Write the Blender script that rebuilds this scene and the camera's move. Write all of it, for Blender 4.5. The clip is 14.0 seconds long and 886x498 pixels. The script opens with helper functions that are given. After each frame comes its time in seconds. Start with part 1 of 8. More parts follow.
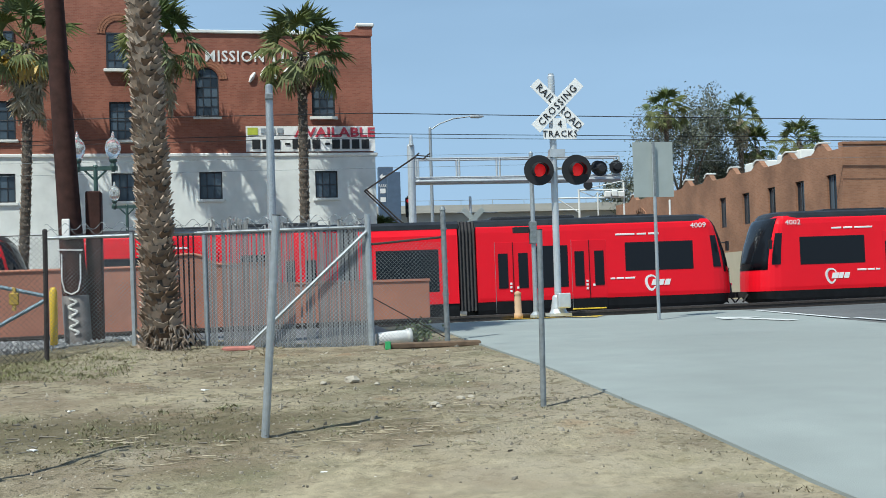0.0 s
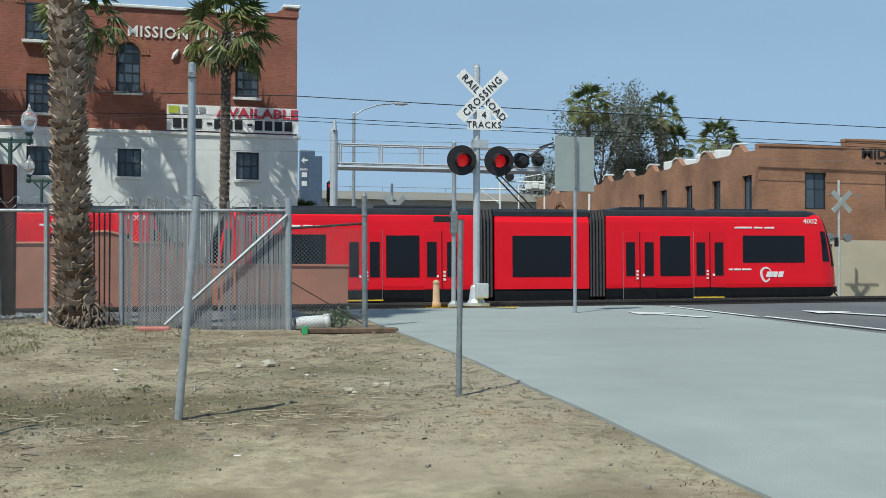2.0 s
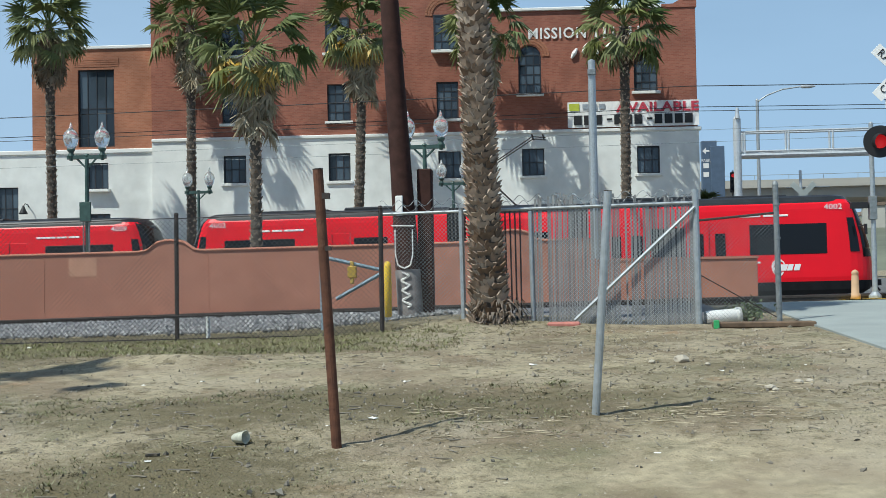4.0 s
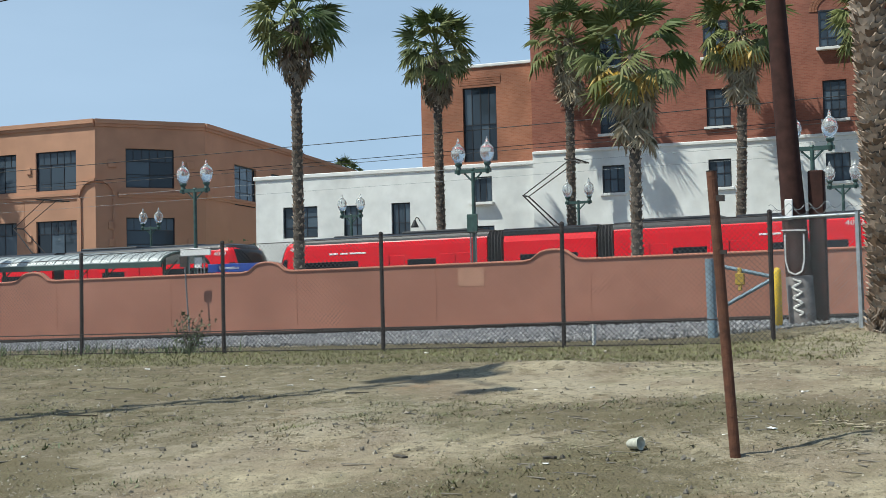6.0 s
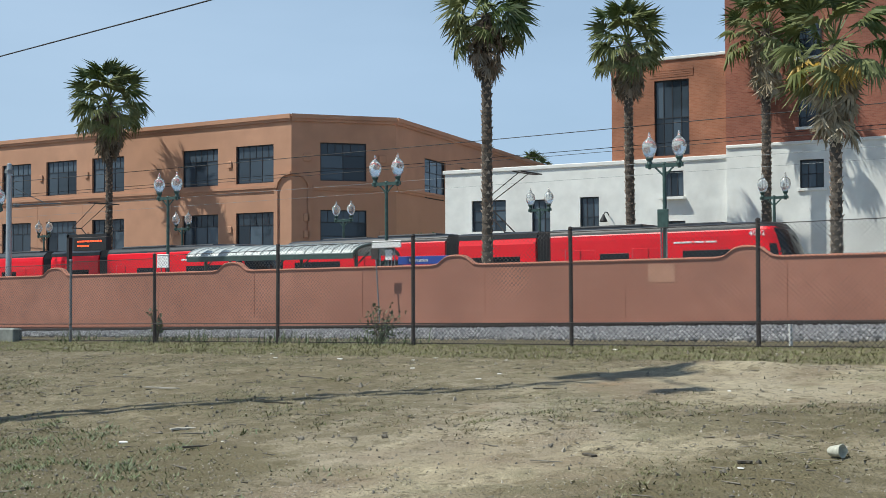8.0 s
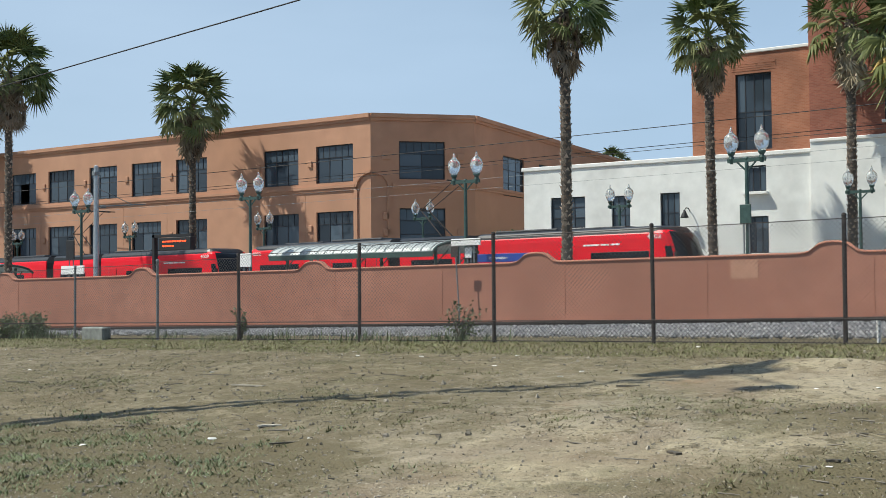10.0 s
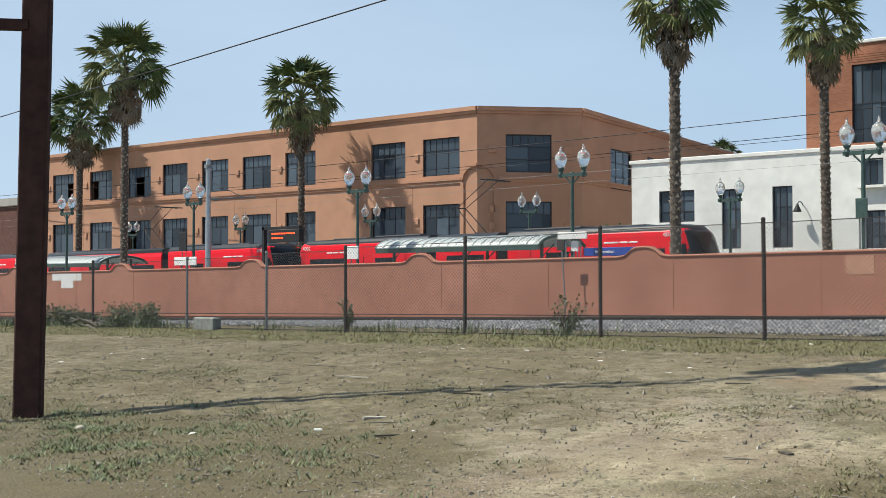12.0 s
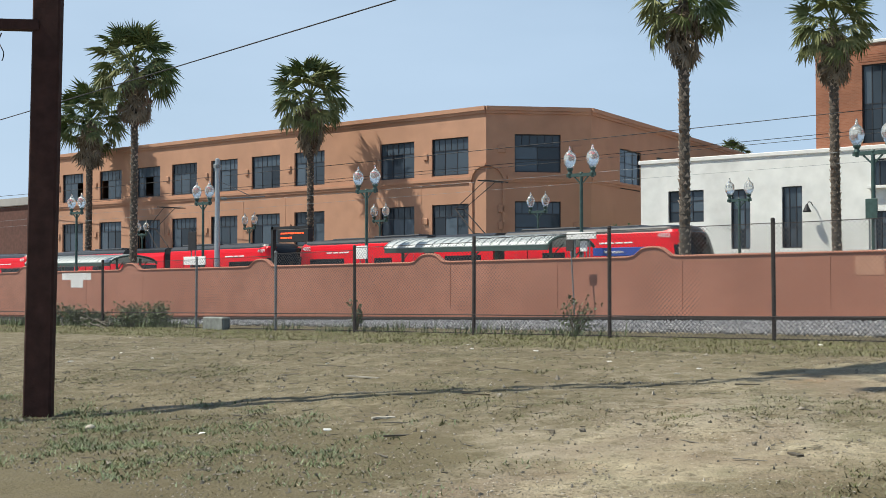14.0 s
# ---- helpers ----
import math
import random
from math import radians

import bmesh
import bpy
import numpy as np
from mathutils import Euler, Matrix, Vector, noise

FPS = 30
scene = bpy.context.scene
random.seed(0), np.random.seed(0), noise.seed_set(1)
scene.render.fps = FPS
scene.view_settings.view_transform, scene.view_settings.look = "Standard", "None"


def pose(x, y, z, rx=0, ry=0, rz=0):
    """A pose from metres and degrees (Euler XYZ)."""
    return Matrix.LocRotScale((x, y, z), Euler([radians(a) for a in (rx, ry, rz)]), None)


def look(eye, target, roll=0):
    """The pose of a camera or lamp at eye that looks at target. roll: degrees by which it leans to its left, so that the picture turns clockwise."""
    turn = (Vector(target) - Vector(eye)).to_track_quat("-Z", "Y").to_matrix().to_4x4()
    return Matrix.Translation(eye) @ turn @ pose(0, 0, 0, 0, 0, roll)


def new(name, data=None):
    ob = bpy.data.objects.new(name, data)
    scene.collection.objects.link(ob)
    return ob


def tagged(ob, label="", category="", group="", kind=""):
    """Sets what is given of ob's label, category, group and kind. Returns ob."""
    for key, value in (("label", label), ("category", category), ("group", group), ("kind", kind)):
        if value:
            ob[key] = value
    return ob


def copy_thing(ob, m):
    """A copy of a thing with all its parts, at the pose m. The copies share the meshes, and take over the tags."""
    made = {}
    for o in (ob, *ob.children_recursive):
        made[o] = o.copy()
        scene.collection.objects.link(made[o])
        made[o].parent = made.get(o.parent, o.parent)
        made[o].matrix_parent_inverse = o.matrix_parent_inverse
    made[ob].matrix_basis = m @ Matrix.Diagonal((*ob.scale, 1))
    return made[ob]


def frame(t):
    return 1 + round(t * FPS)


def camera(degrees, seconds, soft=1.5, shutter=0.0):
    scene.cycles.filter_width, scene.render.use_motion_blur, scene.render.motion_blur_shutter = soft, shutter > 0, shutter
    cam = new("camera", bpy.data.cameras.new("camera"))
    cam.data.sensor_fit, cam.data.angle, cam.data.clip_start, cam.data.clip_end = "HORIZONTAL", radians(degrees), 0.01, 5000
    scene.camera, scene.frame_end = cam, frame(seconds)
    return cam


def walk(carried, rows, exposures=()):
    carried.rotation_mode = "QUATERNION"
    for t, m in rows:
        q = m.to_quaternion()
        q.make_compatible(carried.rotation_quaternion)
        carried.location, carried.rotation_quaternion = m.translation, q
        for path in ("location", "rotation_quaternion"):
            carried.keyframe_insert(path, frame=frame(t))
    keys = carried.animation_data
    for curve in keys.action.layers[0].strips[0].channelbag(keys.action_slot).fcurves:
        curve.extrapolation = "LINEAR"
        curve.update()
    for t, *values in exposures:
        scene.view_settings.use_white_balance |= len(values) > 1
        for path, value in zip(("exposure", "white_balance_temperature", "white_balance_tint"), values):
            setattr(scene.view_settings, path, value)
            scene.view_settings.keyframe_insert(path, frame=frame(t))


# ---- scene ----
cam = camera(39.99, 14.0, 0.72)
# seconds, eye x y z, yaw, pitch, roll
ROWS = [
    (0, 0.168, -0.093, 1.547, -8.60, 2.03, 1.67),
    (0.5, 0.188, -0.095, 1.553, -12.40, 1.69, 0.92),
    (1, 0.172, -0.123, 1.542, -13.97, 1.40, -0.72),
    (1.5, 0.151, -0.118, 1.545, -13.76, 1.45, -0.54),
    (2, 0.153, -0.116, 1.552, -12.44, 1.39, -0.19),
    (2.5, 0.143, -0.058, 1.552, -9.77, 1.68, -0.32),
    (3, 0.128, -0.045, 1.556, -5.80, 1.27, 0.10),
    (3.5, 0.092, 0.011, 1.558, -0.45, 1.21, 0.02),
    (4, 0.079, 0.024, 1.554, 6.33, 1.25, 1.01),
    (4.2, 0.073, 0.032, 1.555, 9.16, 1.38, 1.60),
    (6.5, -0.048, 0.045, 1.520, 26.15, 1.79, 0.72),
    (7, -0.047, 0.052, 1.544, 28.34, 1.55, 0.54),
    (7.5, -0.076, 0.075, 1.554, 30.91, 1.86, 0.41),
    (8, -0.088, 0.081, 1.539, 32.74, 1.87, 0.27),
    (8.2, -0.073, 0.054, 1.540, 32.94, 1.57, 0.13),
    (10.5, -0.090, 0.020, 1.545, 38.11, 1.73, 0.82),
    (11, -0.102, 0.033, 1.544, 39.83, 1.40, 0.77),
    (11.5, -0.110, 0.047, 1.547, 40.75, 1.31, 0.15),
    (12, -0.112, 0.068, 1.550, 41.43, 1.48, 0.12),
    (12.5, -0.126, 0.067, 1.559, 41.48, 1.82, -0.07),
    (13, -0.116, 0.055, 1.557, 41.51, 1.34, 0.01),
    (13.5, -0.113, 0.051, 1.553, 41.53, 1.42, 0.31),
    (14, -0.111, 0.060, 1.556, 41.84, 1.47, 0.04),
]
walk(cam, [(t, pose(x, y, z, 90 + pitch, roll, yaw)) for t, x, y, z, yaw, pitch, roll in ROWS],
     [(0.0, 0.02, 6100, 1), (0.5, 0.04, 6150, 1), (1.0, -0.13, 6200, 1), (1.5, -0.15, 6200, 1), (3.0, -0.2, 6150, 1), (3.5, -0.16, 6150, 1), (4.2, 0.02, 6150, 1), (6.5, 0.02, 6300, 3), (8.2, 0.02, 6350, 4), (10.5, 0.11, 6600, 5), (12.0, 0.17, 6700, 6), (14.0, 0.17, 6700, 6)])

# ---- world and sun ----
SUN_TURN, SUN_UP = 227.0, 56.0   # the sun stands behind the camera and to its left
world = bpy.data.worlds.new("world")
scene.world = world
world.use_nodes = True
wn = world.node_tree
sky = wn.nodes.new("ShaderNodeTexSky")
sky.sky_type, sky.sun_disc = "NISHITA", False
sky.sun_elevation, sky.sun_rotation = radians(SUN_UP), radians(SUN_TURN)
sky.air_density, sky.dust_density, sky.ozone_density = 1.0, 0.6, 1.6
wn.nodes["Background"].inputs["Strength"].default_value = 0.086
haze = wn.nodes.new("ShaderNodeMix")   # a thin blue-grey haze over the clear sky
haze.data_type = "RGBA"
where = wn.nodes.new("ShaderNodeTexCoord")
split = wn.nodes.new("ShaderNodeSeparateXYZ")
thin = wn.nodes.new("ShaderNodeMapRange")   # the haze thins out with height above the horizon
thin.inputs[1].default_value, thin.inputs[2].default_value, thin.inputs[3].default_value, thin.inputs[4].default_value = 0.0, 0.7, 0.78, 0.2
wn.links.new(where.outputs["Generated"], split.inputs[0])
wn.links.new(split.outputs[2], thin.inputs[0])
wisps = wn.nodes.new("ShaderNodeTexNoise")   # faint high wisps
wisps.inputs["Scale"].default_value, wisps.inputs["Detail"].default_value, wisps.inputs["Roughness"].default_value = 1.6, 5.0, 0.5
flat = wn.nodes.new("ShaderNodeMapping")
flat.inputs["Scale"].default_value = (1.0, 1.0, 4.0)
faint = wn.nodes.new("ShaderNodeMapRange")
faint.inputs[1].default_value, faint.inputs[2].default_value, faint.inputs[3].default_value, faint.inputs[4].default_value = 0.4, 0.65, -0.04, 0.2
both = wn.nodes.new("ShaderNodeMath")
both.use_clamp = True
wn.links.new(where.outputs["Generated"], flat.inputs[0])
wn.links.new(flat.outputs[0], wisps.inputs["Vector"])
wn.links.new(wisps.outputs["Fac"], faint.inputs[0])
wn.links.new(thin.outputs[0], both.inputs[0])
wn.links.new(faint.outputs[0], both.inputs[1])
wn.links.new(both.outputs[0], haze.inputs[0])
haze.inputs[7].default_value = (4.65, 6.55, 9.3, 1)
wn.links.new(sky.outputs[0], haze.inputs[6])
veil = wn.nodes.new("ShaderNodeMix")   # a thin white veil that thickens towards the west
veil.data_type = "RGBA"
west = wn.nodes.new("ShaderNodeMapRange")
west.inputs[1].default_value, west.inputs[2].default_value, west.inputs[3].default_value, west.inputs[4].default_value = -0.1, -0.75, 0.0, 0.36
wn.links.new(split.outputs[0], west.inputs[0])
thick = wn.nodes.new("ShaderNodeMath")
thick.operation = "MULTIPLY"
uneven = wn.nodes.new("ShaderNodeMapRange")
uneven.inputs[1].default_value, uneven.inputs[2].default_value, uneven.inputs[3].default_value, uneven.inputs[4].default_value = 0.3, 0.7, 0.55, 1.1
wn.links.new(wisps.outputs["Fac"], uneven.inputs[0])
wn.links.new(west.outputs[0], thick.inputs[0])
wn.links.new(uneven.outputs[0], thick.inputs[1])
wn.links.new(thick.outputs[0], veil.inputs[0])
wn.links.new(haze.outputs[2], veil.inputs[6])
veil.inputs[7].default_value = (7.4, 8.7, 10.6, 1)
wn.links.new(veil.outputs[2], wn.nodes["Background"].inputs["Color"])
sun = new("sun", bpy.data.lights.new("sun", "SUN"))
sun.data.energy, sun.data.angle, sun.data.color = 5.0, radians(0.6), (1.0, 0.95, 0.87)
sx, sy = math.sin(radians(SUN_TURN)), math.cos(radians(SUN_TURN))
sun.matrix_world = look((sx * 40, sy * 40, 40 * math.tan(radians(SUN_UP))), (0, 0, 0))
scene.view_settings.exposure = 0.0

# ---- helpers for meshes ----
def ground_z(x, y):
    """The height of the ground: it falls gently to the west, and rises to the freight tracks."""
    west = 0.008 * max(0.0, min(45.0, -x) - 5.0) * max(0.0, min(1.0, (y - 19.5) / 4.0))
    return 0.013 * max(-60.0, min(60.0, x)) + float(np.interp(y, PROFILE_Y, PROFILE_Z)) - west


PROFILE_Y = (-40, 0, 4, 7, 9, 13, 17.5, 20, 23, 27, 30, 34, 42, 400)
PROFILE_Z = (0, 0, 0.13, 0.28, 0.46, 0.62, 0.72, 0.79, 0.87, 0.8, 0.72, 0.55, 0.33, 0.33)


def box(bm, x0, y0, z0, x1, y1, z1, m=None):
    v = bmesh.ops.create_cube(bm, size=1.0)["verts"]
    bmesh.ops.scale(bm, vec=(x1 - x0, y1 - y0, z1 - z0), verts=v)
    bmesh.ops.translate(bm, vec=((x0 + x1) / 2, (y0 + y1) / 2, (z0 + z1) / 2), verts=v)
    if m is not None:
        bmesh.ops.transform(bm, matrix=m, verts=v)
    return v


def tube(bm, a, b, r0, r1=None, seg=10, caps=True):
    a, b = Vector(a), Vector(b)
    d = b - a
    m = Matrix.Translation((a + b) / 2) @ d.to_track_quat("Z", "Y").to_matrix().to_4x4()
    return bmesh.ops.create_cone(bm, cap_ends=caps, segments=seg, radius1=r0, radius2=r0 if r1 is None else r1, depth=d.length, matrix=m)["verts"]


def lathe(bm, profile, seg=16, m=None):
    """Turns (radius, z) pairs round the z axis."""
    rings = []
    for r, z in profile:
        rings.append([bm.verts.new((r * math.cos(2 * math.pi * i / seg), r * math.sin(2 * math.pi * i / seg), z)) for i in range(seg)])
    for p, q in zip(rings, rings[1:]):
        for i in range(seg):
            bm.faces.new((p[i], p[(i + 1) % seg], q[(i + 1) % seg], q[i]))
    bm.faces.new(rings[0][::-1])
    bm.faces.new(rings[-1])
    if m is not None:
        bmesh.ops.transform(bm, matrix=m, verts=[v for r in rings for v in r])


def prism(bm, outline, y0, y1, m=None):
    """An outline of (x, z) pairs pushed from y0 to y1."""
    a = [bm.verts.new((x, y0, z)) for x, z in outline]
    b = [bm.verts.new((x, y1, z)) for x, z in outline]
    bm.faces.new(a)
    bm.faces.new(b[::-1])
    n = len(a)
    for i in range(n):
        bm.faces.new((a[i], b[i], b[(i + 1) % n], a[(i + 1) % n]))
    if m is not None:
        bmesh.ops.transform(bm, matrix=m, verts=a + b)


def bevelled(bm, width, segments=1):
    bmesh.ops.bevel(bm, geom=bm.edges[:], offset=width, segments=segments, affect="EDGES", clamp_overlap=True)


def mesh_of(name, bm, material, smooth=False):
    bmesh.ops.recalc_face_normals(bm, faces=bm.faces[:])
    me = bpy.data.meshes.new(name)
    bm.to_mesh(me)
    bm.free()
    for mat in (material if isinstance(material, (list, tuple)) else [material]):
        me.materials.append(mat)
    if smooth:
        me.polygons.foreach_set("use_smooth", [True] * len(me.polygons))
    return me


def part(name, bm, material, parent=None, label="", smooth=False):
    """One mesh object from a bmesh, under a thing or a part."""
    ob = new(name, mesh_of(name, bm, material, smooth))
    ob.parent = parent
    return tagged(ob, label)


def thing(name, m, label, category, group="", kind=""):
    ob = new(name)
    ob.empty_display_size = 0.2
    ob.matrix_basis = m
    return tagged(ob, label, category, group, kind)


def one(name, bm, material, label, category, group="", kind="", m=None, smooth=False):
    ob = new(name, mesh_of(name, bm, material, smooth))
    if m is not None:
        ob.matrix_basis = m
    return tagged(ob, label, category, group, kind)


def text_on(name, words, height, m, material, parent, stretch=1.0, space=1.0, bold=0.0):
    """Raised letters that face -y of the matrix's plane; the text's middle lies at the matrix's origin."""
    cu = bpy.data.curves.new(name, "FONT")
    cu.body, cu.size, cu.align_x, cu.align_y = words, height * 1.38, "CENTER", "CENTER"
    cu.extrude, cu.space_character, cu.resolution_u, cu.offset = 0.006, space, 2, bold
    ob = bpy.data.objects.new(name, cu)
    scene.collection.objects.link(ob)
    dg = bpy.context.evaluated_depsgraph_get()
    me = bpy.data.meshes.new_from_object(ob.evaluated_get(dg))
    bpy.data.objects.remove(ob)
    me.transform(m @ pose(0, 0, 0, 90, 0, 0) @ Matrix.Diagonal((stretch, 1, 1, 1)))
    me.materials.clear()
    me.materials.append(material)
    t = new(name, me)
    t.parent = parent
    return t


# ---- materials ----
def material(name, color, rough=0.7, metal=0.0, grain=6.0, vary=0.15, stain=0.0, bump=0.0, bump_scale=60.0, second=None, spec=0.5, island=False, objvary=0.0, coat=0.0):
    """A surface with a broad and a fine variation of its colour, stains and fine relief, in metres."""
    mat = bpy.data.materials.new(name)
    mat.use_nodes = True
    nt = mat.node_tree
    bsdf = nt.nodes["Principled BSDF"]
    bsdf.inputs["Metallic"].default_value = metal
    bsdf.inputs["Specular IOR Level"].default_value = spec
    bsdf.inputs["Coat Weight"].default_value = coat
    pos = nt.nodes.new("ShaderNodeTexCoord").outputs["Object"]

    def noise_at(scale, detail=4.0):
        n = nt.nodes.new("ShaderNodeTexNoise")
        n.inputs["Scale"].default_value, n.inputs["Detail"].default_value = scale, detail
        nt.links.new(pos, n.inputs["Vector"])
        return n.outputs["Fac"]

    def mix(fac, a, b):
        m = nt.nodes.new("ShaderNodeMix")
        m.data_type = "RGBA"
        for socket, value in ((m.inputs[0], fac), (m.inputs[6], a), (m.inputs[7], b)):
            if isinstance(value, (tuple, list)):
                socket.default_value = (*value[:3], 1)
            elif isinstance(value, float):
                socket.default_value = value
            else:
                nt.links.new(value, socket)
        return m.outputs[2]

    def spread(value, lo, hi):
        r = nt.nodes.new("ShaderNodeMapRange")
        nt.links.new(value, r.inputs[0])
        r.inputs[1].default_value, r.inputs[2].default_value = lo, hi
        return r.outputs[0]

    dark = tuple(c * (1 - vary) for c in color)
    light = tuple(min(1.0, c * (1 + vary)) for c in color)
    col = mix(spread(noise_at(grain), 0.3, 0.7), dark, light)
    if second is not None:
        col = mix(spread(noise_at(grain * 0.13, 6.0), 0.42, 0.62), col, second)
    if stain > 0:
        s = nt.nodes.new("ShaderNodeMath")
        s.operation = "MULTIPLY"
        nt.links.new(spread(noise_at(grain * 0.3, 8.0), 0.5, 0.75), s.inputs[0])
        s.inputs[1].default_value = stain
        col = mix(s.outputs[0], col, tuple(c * 0.45 for c in color))
    if island or objvary:
        src = nt.nodes.new("ShaderNodeNewGeometry").outputs["Random Per Island"] if island else nt.nodes.new("ShaderNodeObjectInfo").outputs["Random"]
        amount = objvary or 0.25
        col = mix(src, mix(amount, col, (0.0, 0.0, 0.0)), mix(amount * 0.5, col, (1.0, 0.95, 0.85)))
    nt.links.new(col, bsdf.inputs["Base Color"])
    rr = nt.nodes.new("ShaderNodeMapRange")
    nt.links.new(noise_at(grain * 1.7), rr.inputs[0])
    rr.inputs[3].default_value, rr.inputs[4].default_value = max(0.02, rough - 0.12), min(1.0, rough + 0.12)
    nt.links.new(rr.outputs[0], bsdf.inputs["Roughness"])
    if bump:
        b = nt.nodes.new("ShaderNodeBump")
        b.inputs["Strength"].default_value, b.inputs["Distance"].default_value = min(1.0, bump), 0.02
        nt.links.new(noise_at(bump_scale), b.inputs["Height"])
        nt.links.new(b.outputs[0], bsdf.inputs["Normal"])
    return mat


def glowing(name, color, strength):
    mat = bpy.data.materials.new(name)
    mat.use_nodes = True
    b = mat.node_tree.nodes["Principled BSDF"]
    b.inputs["Base Color"].default_value = (*color, 1)
    b.inputs["Emission Color"].default_value = (*color, 1)
    b.inputs["Emission Strength"].default_value = strength
    return mat


def glass_like(name, color, rough=0.08):
    mat = bpy.data.materials.new(name)
    mat.use_nodes = True
    b = mat.node_tree.nodes["Principled BSDF"]
    b.inputs["Base Color"].default_value = (*color, 1)
    b.inputs["Roughness"].default_value = rough
    return mat


def brick_material(name, a, b, mortar, scale=1.0):
    """Courses of bricks 0.2 by 0.067 m, on walls that run along x or y."""
    mat = material(name, a, 0.85)
    nt = mat.node_tree
    bsdf = nt.nodes["Principled BSDF"]
    tc = nt.nodes.new("ShaderNodeTexCoord")
    sep, com = nt.nodes.new("ShaderNodeSeparateXYZ"), nt.nodes.new("ShaderNodeCombineXYZ")
    add = nt.nodes.new("ShaderNodeMath")
    nt.links.new(tc.outputs["Object"], sep.inputs[0])
    nt.links.new(sep.outputs[0], add.inputs[0])
    nt.links.new(sep.outputs[1], add.inputs[1])
    nt.links.new(add.outputs[0], com.inputs[0])
    nt.links.new(sep.outputs[2], com.inputs[1])
    br = nt.nodes.new("ShaderNodeTexBrick")
    br.inputs["Scale"].default_value = scale
    br.inputs["Brick Width"].default_value, br.inputs["Row Height"].default_value, br.inputs["Mortar Size"].default_value = 0.215, 0.075, 0.008
    br.inputs["Color1"].default_value, br.inputs["Color2"].default_value, br.inputs["Mortar"].default_value = (*a, 1), (*b, 1), (*mortar, 1)
    nt.links.new(com.outputs[0], br.inputs["Vector"])
    big = nt.nodes.new("ShaderNodeTexNoise")
    big.inputs["Scale"].default_value, big.inputs["Detail"].default_value = 0.45, 7.0
    nt.links.new(tc.outputs["Object"], big.inputs["Vector"])
    rng = nt.nodes.new("ShaderNodeMapRange")
    rng.inputs[1].default_value, rng.inputs[2].default_value, rng.inputs[3].default_value, rng.inputs[4].default_value = 0.32, 0.68, 0.68, 1.18
    nt.links.new(big.outputs["Fac"], rng.inputs[0])
    mul = nt.nodes.new("ShaderNodeVectorMath")
    mul.operation = "SCALE"
    nt.links.new(br.outputs["Color"], mul.inputs[0])
    nt.links.new(rng.outputs[0], mul.inputs["Scale"])
    nt.links.new(mul.outputs[0], bsdf.inputs["Base Color"])
    bump = nt.nodes.new("ShaderNodeBump")
    bump.inputs["Strength"].default_value, bump.inputs["Distance"].default_value = 0.2, 0.006
    nt.links.new(br.outputs["Fac"], bump.inputs["Height"])
    bump.invert = True
    nt.links.new(bump.outputs[0], bsdf.inputs["Normal"])
    return mat


